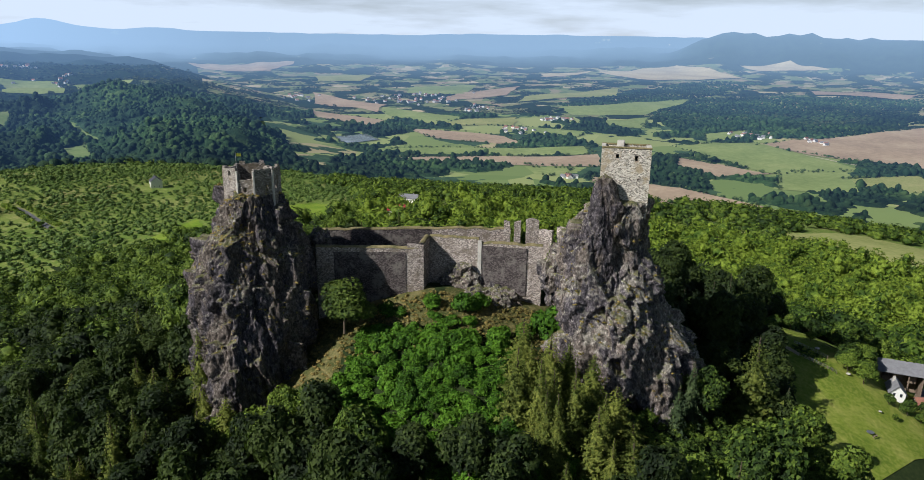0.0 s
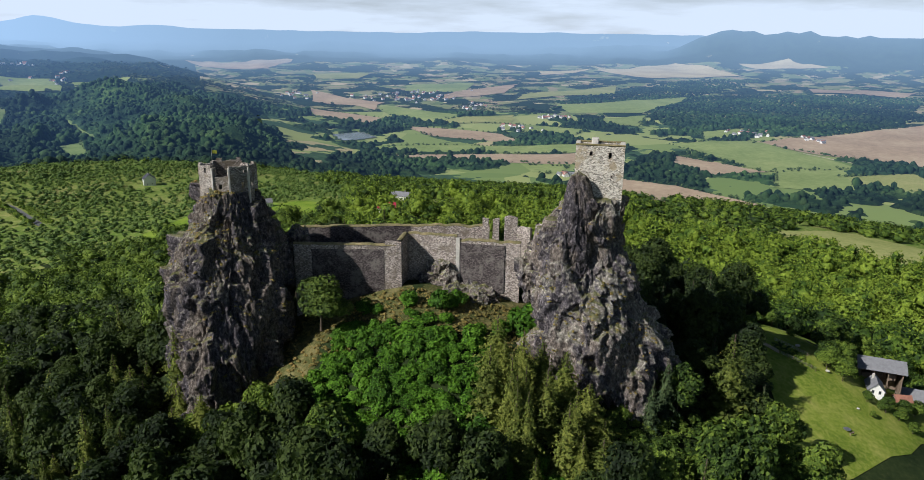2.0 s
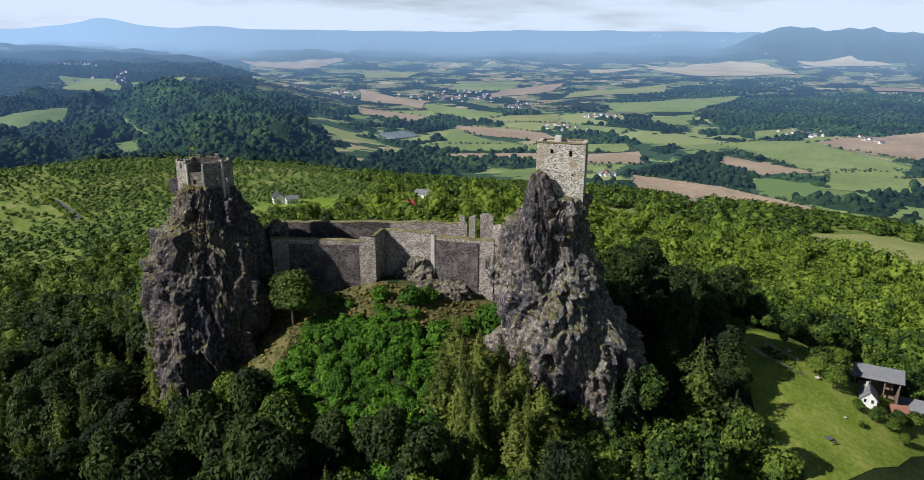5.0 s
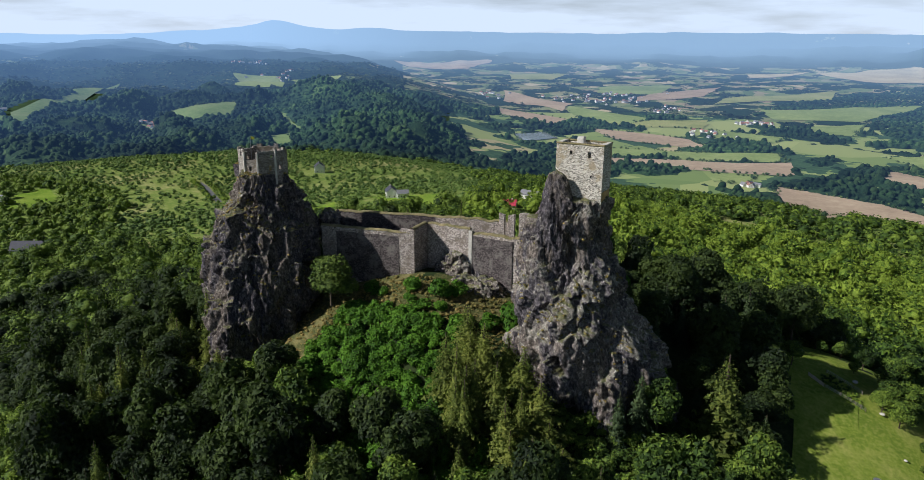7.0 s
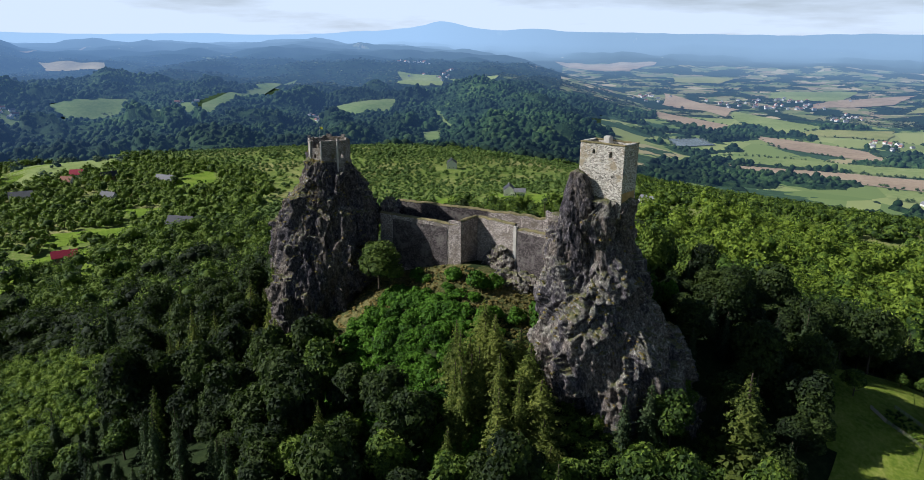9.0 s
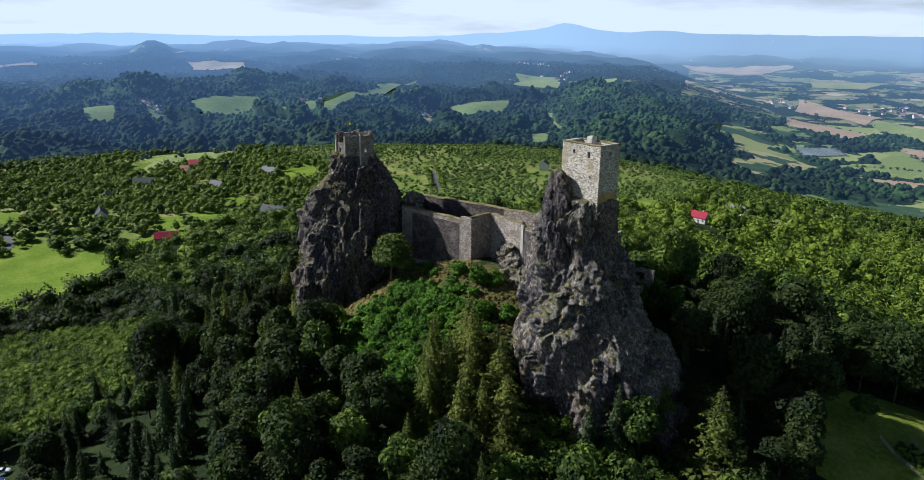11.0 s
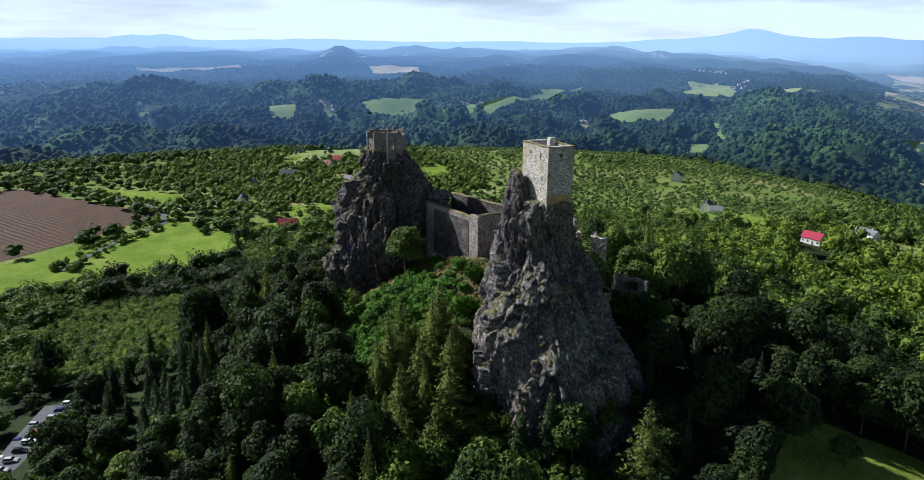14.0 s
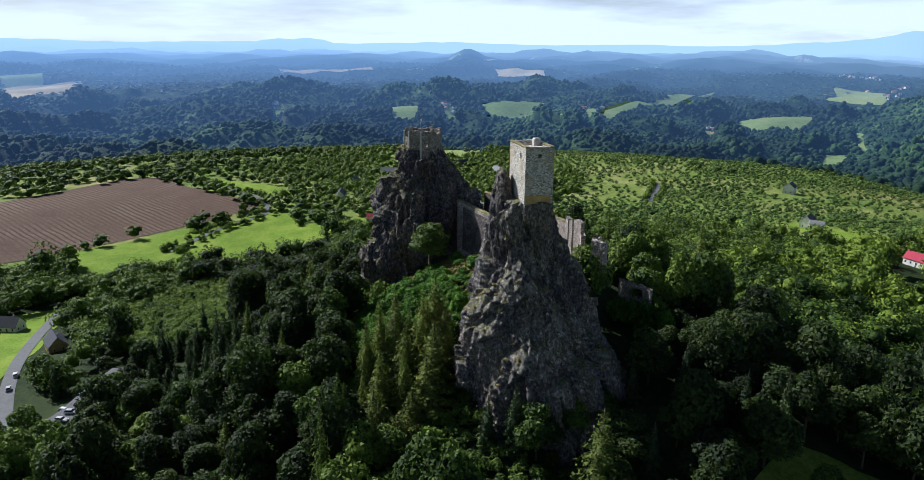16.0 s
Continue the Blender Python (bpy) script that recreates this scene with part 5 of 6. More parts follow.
def stand(name, shapes, trees, mat, label, seed=0):
    """Many trees joined: rows of x, y, z, height, width."""
    trees = np.asarray(trees, float)
    if not len(trees):
        return None
    rng = np.random.default_rng(seed)
    pick, turn = rng.integers(0, len(shapes), len(trees)), rng.uniform(0, 2 * math.pi, len(trees))
    vs, fs, at = [], [], 0
    for k, (sv, sf) in enumerate(shapes):
        sel = trees[pick == k]
        if not len(sel):
            continue
        c, s = np.cos(turn[pick == k])[:, None], np.sin(turn[pick == k])[:, None]
        x = (sv[:, 0] * c - sv[:, 1] * s) * sel[:, 4:5] + sel[:, 0:1]
        y = (sv[:, 0] * s + sv[:, 1] * c) * sel[:, 4:5] + sel[:, 1:2]
        z = sv[:, 2] * sel[:, 3:4] + sel[:, 2:3]
        v = np.stack([x, y, z], -1).reshape(-1, 3)
        f = (sf[None] + (np.arange(len(sel)) * len(sv))[:, None, None]).reshape(-1, 3) + at
        vs.append(v)
        fs.append(f)
        at += len(v)
    v, f = np.vstack(vs), np.vstack(fs)
    me = mesh_of(name, v, f, mat, smooth=True)
    return tagged(new(name, me), label, name.replace("_", " "), kind="stuff")


def blocked(x, y, pad=0.0):
    """Where no tree grows: crags, castle court, fields, roads, yards."""
    hit = ((x - 37) / (19 + pad)) ** 2 + ((y - 172) / (18 + pad)) ** 2 < 1
    hit |= ((x + 57) / (17 + pad)) ** 2 + ((y - 177) / (21 + pad)) ** 2 < 1
    hit |= (x > -46) & (x < 26) & (y > 180 - pad) & (y < 209)
    hit |= ((x + 41) / 9) ** 2 + ((y - 160) / 14) ** 2 < 1
    hit |= ((x - 49) / 18) ** 2 + ((y - 147) / 12) ** 2 < 1
    hit |= ((x - 63) / 15) ** 2 + ((y - 145) / 11) ** 2 < 1
    hit |= ((x - 73) / 10) ** 2 + ((y - 158) / 9) ** 2 < 1
    hit |= inside_field(x, y) | near_road(x, y)
    hit |= ((x + 55) / 17) ** 2 + ((y - 149) / 8) ** 2 < 1
    hit |= ((x - 122) / 32) ** 2 + ((y - 150) / 26) ** 2 < 1
    for hx, hy, hr in YARDS:
        hit |= (x - hx) ** 2 + (y - hy) ** 2 < hr * hr
    return hit


YARDS = [(-40, 449, 14), (-31, 434, 13), (-22, 420, 10), (-39, 508, 13), (-32, 495, 11), (-150, 494, 15), (-140, 478, 13), (-118, 470, 14), (-104, 455, 13), (-96, 440, 11), (133, 195, 13), (-158, 506, 24), (-310, 668, 24), (-50, 464, 14), (-46, 524, 14), (-340, 246, 15), (-349, 339, 13), (-449, 245, 8.5), (-509, 275, 8.5), (-544, 325, 8.5),
         (-600, 410, 8.5), (-480, 366, 8.5), (-563, 421, 8.5), (-503, 442, 10), (-167, 36, 11), (-225, 8, 11), (-152, 41, 11), (-138, 43, 9), (-124, 45, 9), (-111, 47, 8), (-208, 16, 11), (-192, 20, 9), (-62, 50, 11), (-75, 57, 10), (-88, 63, 9), (-52, 48, 9), (36, 203, 5), (44, 200, 6), (46, 196, 6), (51, 189, 6), (47, 146, 8), (40, 144, 5)]


def in_orchard(x, y):
    r, th = np.hypot(x, y - CY), np.degrees(np.arctan2(-x, y - CY))
    edge = 300 + 60 * ss(40, 70, th) - 30 * waves(th, th * 0, 9, 1.0)
    return (r > edge) & (r < 860 + 40 * waves(th, th * 0, 17, 2.0)) & (th > 14 + 3 * waves(r, r * 0, 300, 1.0)) & (th < 59 + 4 * waves(r, r * 0, 190, 3.0))


def village_green(x, y):
    return ((x + 530) / 190) ** 2 + ((y - 355) / 175) ** 2 < 1


def scatter(x0, x1, y0, y1, step, seed):
    rng = np.random.default_rng(seed)
    gx, gy = np.meshgrid(np.arange(x0, x1, step), np.arange(y0, y1, step))
    gx = gx + rng.uniform(-0.45, 0.45, gx.shape) * step
    gy = gy + rng.uniform(-0.45, 0.45, gy.shape) * step
    return gx.ravel(), gy.ravel(), rng


def kind_at(x, y, u):
    """What grows where on the hill."""
    if -46 < x < 26 and 132 < y < 186 and x > -46 + (186 - y) * 0.35 and x < 26 - (186 - y) * 0.3:
        return "bush"
    if (x - 25) ** 2 / 22 ** 2 + (y - 138) ** 2 / 17 ** 2 < 1:
        return "larch" if u < 0.75 else "broad"
    # shade-darkened leaves go to the slopes that lie in shadow
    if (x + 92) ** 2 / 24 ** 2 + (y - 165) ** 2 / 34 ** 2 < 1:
        return "larch" if u < 0.25 else "shaded_broad"
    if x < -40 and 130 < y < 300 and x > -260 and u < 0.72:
        return "shaded_broad"
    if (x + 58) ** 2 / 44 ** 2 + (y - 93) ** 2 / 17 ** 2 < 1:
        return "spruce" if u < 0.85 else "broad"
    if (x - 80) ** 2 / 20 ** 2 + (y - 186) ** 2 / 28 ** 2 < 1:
        return "spruce" if u < 0.4 else "shaded_broad"
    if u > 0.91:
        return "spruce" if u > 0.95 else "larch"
    # darkened leaves again, on the lower slopes and in the tall crag's shadow
    return "shaded_broad" if (y > 104 and y < (192 if x < -58 else 168 + 0.2 * x) and (x < -25 or (x < 10 and u < 0.5))) or (45 < x < 120 and 170 < y < 330 and u < 0.55) or (48 < x < 104 and 188 < y < 262 and u < 0.88) or (-120 < x < 45 and 55 < y < 128 and u < 0.68) else "broad"


def in_thicket(x, y):
    return ((x + 175) / 85) ** 2 + ((y - 105) / 48) ** 2 + 0.25 * waves(x, y, 60, 1.0) < 1


# the wood on the castle hill
gx, gy, rng = scatter(-380, 420, -250, 540, 7.9, 5)
ok = ~blocked(gx, gy) & ~in_orchard(gx, gy) & ~in_thicket(gx, gy) & (np.hypot(gx - 20, gy - 150) < 390) & (np.hypot(gx - 150, gy - 165) > 34)
under = (gy < -20) | ((gx > 120) & (gy < 60)) | ((gx > 20) & (gy < 62)) | ((gx > -20) & (gy < 40)) | ((gx > 125) & (gy < 120))
gx, gy, under = gx[ok], gy[ok], under[ok]
gz = land(gx, gy)
gu, gh = rng.uniform(0, 1, len(gx)), np.clip(rng.lognormal(-0.06, 0.33, len(gx)), 0.45, 1.8)
order = np.argsort(np.hypot((gx - 15) / 1.45, gy - 150))
near, joined = dict.fromkeys(KINDS, 0), {}
SPAN = {"shaded_broad": (15.0, 16.0), "broad": (14.5, 16.0), "bush": (4.6, 5.5), "larch": (18.0, 20.0), "spruce": (14.5, 15.0)}
for q, i in enumerate(order):
    x, y, z, u, s = gx[i], gy[i], gz[i], gu[i], gh[i]
    kind = kind_at(x, y, u)
    h, w = SPAN[kind]
    d = math.hypot(x - 30, y - 118)
    if under[i]:
        if i % 2:
            joined.setdefault("under", []).append((x, y, z, h * s, w * 1.3))
    elif near[kind] < 250 and d < 200:
        near[kind] += 1
        tree_thing(kind, i, x, y, z, h * s, w * (0.6 + 0.4 * s), (i * 47) % 360)
    elif d < 160:
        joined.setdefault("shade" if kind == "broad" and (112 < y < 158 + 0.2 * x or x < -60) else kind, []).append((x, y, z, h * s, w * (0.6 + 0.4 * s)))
    else:
        joined.setdefault("far_shaded" if kind == "shaded_broad" else "west" if x < -70 else "far" if d < 250 else "outer", []).append((x, y, z, h * s * 0.92, w * (0.7 + 0.4 * s)))
SIMPLE["shaded_broad"] = SIMPLE["broad"]
for kind in ("broad", "shaded_broad", "bush", "larch", "spruce"):
    stand("hillside_wood", SIMPLE[kind], joined.get(kind, []), M_BRIGHT if kind == "broad" else KINDS[kind][0], "dense " + {"broad": "broadleaf trees", "shaded_broad": "shade-darkened broadleaf trees", "bush": "fresh green bushes", "larch": "larches", "spruce": "dark spruces"}[kind] + " covering the castle hill", 3)
# darker leaf colour in place of shade on the lower slope
stand("hillside_wood", SIMPLE["broad"], joined.get("shade", []), M_BROAD, "broadleaf trees in shade-darkened colours on the lower slope", 5)
stand("hillside_wood", FAR, joined.get("far_shaded", []), M_SHADED, "broadleaf wood in shade-darkened colours on the outer slopes", 6)
stand("hillside_wood", FAR, joined.get("west", []), M_BROAD, "broadleaf wood on the western slope", 12)
stand("hillside_wood", OUTER, joined.get("under", []), M_BRIGHT, "broadleaf wood on the near foot of the hill", 8)
stand("hillside_wood", OUTER, joined.get("outer", []), M_BRIGHT, "broadleaf wood at the foot of the hill", 7)
stand("hillside_wood", FAR, joined.get("far", []), M_BRIGHT, "broadleaf wood on the outer slopes of the hill", 4)

gx, gy, rng = scatter(-290, -60, 40, 170, 4.4, 15)
ok = in_thicket(gx, gy) & ~blocked(gx, gy)
size = rng.uniform(4.5, 7.5, len(gx))
stand("thicket", FAR, np.stack([gx, gy, land(gx, gy) + 1.5, size, size * 1.15], -1)[ok], M_BRIGHT, "low dense green thicket on the western slope", 16)

# bushes filling the castle slope
gx, gy, rng = scatter(-48, 30, 118, 178, 3.0, 6)
ok = ~blocked(gx, gy, 1.0) & (np.abs(gx + 8) < 14 + (180 - gy) * 0.45) & (gy < 170 + 3 * waves(gx, gx, 14, 1.0) - 0.25 * np.clip(gx + 10, 0, 40))
stand("slope_bushes", SIMPLE["bush"], np.stack([gx, gy, land(gx, gy) - 0.3, rng.uniform(2.4, 5.6, len(gx)), rng.uniform(3.8, 6.4, len(gx))], -1)[ok], M_LIME, "fresh green bushes below the curtain wall", 7)
gx, gy, rng = scatter(-44, 26, 162, 186, 1.35, 8)
ok = ~blocked(gx, gy, -2.5) & (gy < 184)
stand("dry_scrub", MIDDLE, np.stack([gx, gy, land(gx, gy) - 0.2, rng.uniform(0.5, 1.8, len(gx)), rng.uniform(1.2, 2.6, len(gx))], -1)[ok], M_SCRUB, "dry yellow scrub and grass at the foot of the wall", 9)

gx, gy, rng = scatter(-52, -31, 145, 174, 1.5, 83)
ok = (((gx + 41) / 10) ** 2 + ((gy - 160) / 15) ** 2 < 1) & (((gx + 57) / 15) ** 2 + ((gy - 176) / 21) ** 2 > 1)
stand("dry_scrub", MIDDLE, np.stack([gx, gy, land(gx, gy) - 0.2, rng.uniform(0.4, 1.5, len(gx)), rng.uniform(1.4, 2.8, len(gx))], -1)[ok], M_SCRUB, "dry yellow grass on the slope beside the broad crag", 84)
field(M_DRY, (-52, 172), (-34, 174), (-30, 146), (-48, 144), "dry grass slope beside the broad crag", "meadow", 0.15, False)

# single trees that stand out
tree_thing("lone", 0, -32.4, 169.6, 174.5, 13.5, 20, 30)
tree_thing("bush", 1, 24, 172, 172, 13, 12, 80)
for k, (bx, by, bh) in enumerate(((33, 200.5, 11), (38, 201.5, 12), (43, 202.5, 13.5), (47, 205, 13))):
    tree_thing("bush", k, bx, by, float(land(bx, by)), bh, 7, k * 50)
tree_thing("spruce", 0, 56.8, 155.1, 157, 17.5, 19, 10)
tree_thing("spruce", 1, 52.2, 150.5, 155, 15.5, 17, 200)
tree_thing("larch", 2, 76.5, 165, 152, 25, 44, 60)

for k, (lx, ly) in enumerate(((14, 153), (20, 147), (25, 151), (30, 146), (35, 142), (38, 137), (25, 140), (36, 128), (18, 139), (29, 132), (12, 142), (42, 132))):
    tree_thing("larch", k, lx, ly, float(land(lx, ly)), (18 if lx < 33 else 12.5) + 2.5 * math.sin(k * 2.1), 32 + 5 * math.cos(k * 1.7), k * 61)
for k, (lx, ly, lh) in enumerate(((-105, 189, 15), (-98, 178, 17), (-90, 170, 18), (-82, 163, 17), (-76, 157, 15), (-65, 148, 13), (-75, 142, 16), (-84, 146, 17), (-95, 155, 18), (-59, 151, 12), (-110, 159, 17), (-114, 179, 17),
                                  (-103, 168, 18), (-81, 136, 15), (-70, 137, 14), (-36, 140, 13), (-90, 139, 15), (-100, 148, 16), (-118, 168, 16))):
    tree_thing("larch", k + 1, lx, ly, float(land(lx, ly)), lh, 30 + 4 * math.cos(k * 1.7), k * 67)
for k, (bx, by, bh) in enumerate(((127, 214, 12), (134, 222, 14), (124, 205, 8), (147, 224, 13), (121, 199, 7.5), (125, 196, 8.5), (129, 203, 9), (132, 208, 9), (116, 229, 6), (110, 228, 4.5), (122, 226, 7), (130, 190, 4), (135, 188, 5.5), (139, 187, 5), (128, 183, 2.5),
                                  (143, 192, 5.5), (150, 196, 6), (117, 216, 4), (98, 207, 8.5), (141, 183, 4))):
    tree_thing("broad", k, bx, by, float(land(bx, by)), bh, bh * 1.25, k * 77)

# low growth round the foot of the tall crag
gx, gy, rng = scatter(28, 86, 132, 168, 3.0, 61)
ok = ((((gx - 49) / 19) ** 2 + ((gy - 147) / 13) ** 2 < 1) | (((gx - 63) / 16) ** 2 + ((gy - 145) / 12) ** 2 < 1) | (((gx - 73) / 11) ** 2 + ((gy - 158) / 10) ** 2 < 1)) & (((gx - 42) / 21) ** 2 + ((gy - 173) / 19) ** 2 > 1)
stand("slope_bushes", SIMPLE["bush"], np.stack([gx, gy, land(gx, gy) - 0.4, rng.uniform(1.8, 4.6, len(gx)), rng.uniform(3.2, 5.6, len(gx))], -1)[ok], M_BROAD, "dark green bushes round the foot of the tall crag", 62)

gx, gy, rng = scatter(-74, -36, 139, 160, 2.6, 63)
ok = (((gx + 55) / 18) ** 2 + ((gy - 149) / 9) ** 2 < 1) & (((gx + 57) / 17) ** 2 + ((gy - 176) / 23) ** 2 > 1)
stand("slope_bushes", SIMPLE["bush"], np.stack([gx, gy, land(gx, gy) - 0.4, rng.uniform(4, 9, len(gx)), rng.uniform(4.5, 8, len(gx))], -1)[ok], M_BROAD, "dark green bushes round the foot of the broad crag", 64)

# grass on the ledges of the crags
for ob, surf in CRAGS:
    du, dv = np.roll(surf, -1, 1) - surf, np.roll(surf, -1, 0) - surf
    nrm = np.cross(dv, du)
    nrm /= np.linalg.norm(nrm, axis=2)[..., None] + 1e-9
    rg = np.random.default_rng(21)
    keep = (nrm[..., 2] > 0.62) & (rg.uniform(0, 1, nrm.shape[:2]) < 0.10) & (waves(surf[..., 0] + surf[..., 2], surf[..., 1], 17, 2.0) > -0.15) & (surf[..., 2] > 160)
    keep[-3:] = False
    p = surf[keep]
    tufts = stand("ledge_grass", MIDDLE, np.stack([p[:, 0], p[:, 1], p[:, 2] - 0.2, rg.uniform(0.4, 1.1, len(p)), rg.uniform(0.8, 1.9, len(p))], -1), M_SCRUB, "yellow-green grass on the rock ledges", 22)
    tufts.parent = ob
    del tufts["category"], tufts["kind"]

# orchards behind the hill
gx, gy, rng = scatter(-900, 60, 240, 1080, 6.0, 10)
rows = waves(gx, gy, 230, 4.0)
ok = in_orchard(gx, gy) & ~blocked(gx, gy) & ~village_green(gx, gy) & (rng.uniform(0, 1, len(gx)) < 0.62 + 0.4 * rows)
size = rng.uniform(2.4, 5.0, len(gx)) * (1 + 0.5 * np.clip(waves(gx, gy, 140, 6.0), 0, 1))
stand("orchard_trees", ORCHARD, np.stack([gx, gy, land(gx, gy) + 0.6, size, size * 1.5], -1)[ok], M_ORCH, "rows of small green fruit trees in grass", 11)

# tree rows along the lanes
rows = []
rng = np.random.default_rng(31)
for line, width, _ in ROADS[1:3]:
    for k in range(0, len(line) - 1, 1):
        p, q = line[k], line[k + 1]
        d = (q - p) / (np.hypot(*(q - p)) + 1e-6)
        steps = max(1, int(np.hypot(*(q - p)) / 6.5))
        for i in range(steps):
            for side in (-1, 1):
                if rng.uniform() < 0.22:
                    continue
                t = (i + rng.uniform(0, 1)) / steps
                c = p + (q - p) * t + np.array([-d[1], d[0]]) * side * (width / 2 + rng.uniform(2.5, 4.5))
                h = rng.uniform(4, 8.5)
                rows.append((c[0], c[1], float(land(c[0], c[1])) - 0.2, h, h * 1.1))
stand("tree_rows", FAR, [r for r in rows if np.hypot(r[0] - 30, r[1] - 118) > 260], M_BRIGHT, "rows of small trees along the lanes", 32)

# trees of the village and its gardens
gx, gy, rng = scatter(-760, -330, 190, 560, 7.6, 55)
ok = (np.hypot(gx - 20, gy - 150) > 385) & ~blocked(gx, gy) & village_green(gx, gy) & (waves(gx, gy, 75, 3.0) > -0.8)
size = rng.uniform(6, 14, len(gx))
stand("village_trees", MIDDLE, np.stack([gx, gy, land(gx, gy) - 0.6, size, size * rng.uniform(0.9, 1.25, len(gx))], -1)[ok], M_BROAD, "garden and roadside trees round the village houses", 56)

# the wood between the hill and the plain
gx, gy, rng = scatter(-330, 280, 440, 1060, 8.6, 51)
r, th = np.hypot(gx, gy - CY), np.degrees(np.arctan2(-gx, gy - CY))
ok = (np.hypot(gx - 20, gy - 150) > 385) & (r < 885) & (th > -14) & (th < 22) & ~in_orchard(gx, gy) & ~blocked(gx, gy) & (waves(gx, gy, 130, 2.0) > -0.62)
size = rng.uniform(9, 16, len(gx))
stand("far_woods", MIDDLE, np.stack([gx, gy, land(gx, gy) - 1.0, size, size * rng.uniform(0.9, 1.2, len(gx))], -1)[ok], M_BROAD, "belt of dark broadleaf wood behind the orchard", 52)

# woods and hedges of the wider country
gx, gy, rng = scatter(-2250, 1500, -500, 2400, 13.0, 12)
r, th = np.hypot(gx, gy - CY), np.degrees(np.arctan2(-gx, gy - CY))
hill = -gx - (0.2 * np.maximum(gy - CY, 0) + 0.00005 * np.maximum(gy - CY, 0) ** 2)
cover = np.where(hill > 60, 0.95, 0.36) + 0.55 * waves(gx, gy, 420, 5.0) + 0.25 * waves(gx, gy, 130, 8.0)
cover = np.where(r < 860, 0.5 + 0.5 * waves(gx, gy, 160, 9.0), cover)
cover = np.where((th < 15) & (th > -14) & (r < 880), 0.0, cover)
cover = np.where((th > 58) & (r < 900), 0.72 + 0.45 * waves(gx, gy, 90, 9.0), cover)
ok = (r > 325) & (np.hypot(gx - 20, gy - 150) > 385) & (r < 2290) & ~((hill > 60) & (r > 1500) & (rng.uniform(0, 1, len(gx)) < 0.25)) & (th > -46) & (th < 112) & ~in_orchard(gx, gy) & ~village_green(gx, gy) & ~blocked(gx, gy) & (cover > np.where(hill > 60, 0.42, 0.37))
size = rng.uniform(9, 16, len(gx))
far_wood = np.stack([gx, gy, land(gx, gy) - 1.0, size, size * rng.uniform(1.1, 1.6, len(gx))], -1)[ok]
close = r[ok] < 900
stand("far_woods", MIDDLE, far_wood[close], M_BROAD, "mixed woods beyond the castle hill", 13)
hedge = []
for q in FIELDS:
    for (ax, ay), (bx, by) in zip(q, q[1:] + q[:1]):
        if not 700 < math.hypot((ax + bx) / 2, (ay + by) / 2 - CY) < 2250 or rng.uniform() < 0.25:
            continue
        L = math.hypot(bx - ax, by - ay)
        for i in range(int(L / 9)):
            if rng.uniform() < 0.7:
                t = (i + rng.uniform()) * 9 / L
                hx, hy = ax + (bx - ax) * t + rng.normal(0, 3), ay + (by - ay) * t + rng.normal(0, 3)
                hh = rng.uniform(4, 11)
                hedge.append((hx, hy, float(land(hx, hy)) - 0.5, hh, hh * 1.3))
stand("hedges", MIDDLE, hedge, M_WOODS, "hedges and tree lines between the fields", 17)


def jitter(i, j, key):
    """A fixed random number for each cell of a grid."""
    q = np.sin(i * 127.1 + j * 311.7 + key * 74.7) * 43758.5453
    return q - np.floor(q)


def crowns(x, y, cell):
    """Domes of crowding tree tops, 0 between them and 1 on a tall one."""
    i0, j0 = np.floor(x / cell), np.floor(y / cell)
    best = np.zeros_like(x)
    for di in (-1, 0, 1):
        for dj in (-1, 0, 1):
            i, j = i0 + di, j0 + dj
            px, py = (i + 0.15 + 0.7 * jitter(i, j, 1)) * cell, (j + 0.15 + 0.7 * jitter(i, j, 2)) * cell
            dome = np.clip(1 - ((x - px) ** 2 + (y - py) ** 2) / (0.85 * cell) ** 2, 0, 1)
            best = np.maximum(best, (0.55 + 0.45 * jitter(i, j, 3)) * np.sqrt(dome))
    return best


def wooded(x, y):
    """How thickly the far country is wooded: nearly everywhere on the hills, in patches on the plain."""
    hill = ss(0, 160, -x - (0.2 * np.maximum(y - CY, 0) + 0.00005 * np.maximum(y - CY, 0) ** 2))
    return 0.36 + 0.59 * hill + (0.55 * waves(x, y, 420, 5.0) + 0.25 * waves(x, y, 130, 8.0)) * (1 - 0.55 * hill) + 0.12 * waves(x, y, 40, 3.0)


def knoll(x, y):
    """Height of the wood's rounded knolls above the general slope of the hills."""
    hill = ss(0, 160, -x - (0.2 * np.maximum(y - CY, 0) + 0.00005 * np.maximum(y - CY, 0) ** 2))
    open_near = np.zeros(np.shape(x))
    for reach in (50, 110):
        for k in range(8):
            open_near += inside_field(x + reach * math.cos(k * math.pi / 4), y + reach * math.sin(k * math.pi / 4))
    r = np.hypot(x - 100, y - 60)
    for reach in (100, 190, 280):
        open_near += 2 * inside_field(x + (x - 100) / r * reach, y + (y - 60) / r * reach)
    return hill * np.clip(1 - open_near / 3, 0, 1) * ss(900, 1150, np.hypot(x, y - CY)) * 30 * np.clip(0.35 + waves(x, y, 360, 7.0) + 0.4 * waves(x, y, 150, 2.0), 0, 1.4)


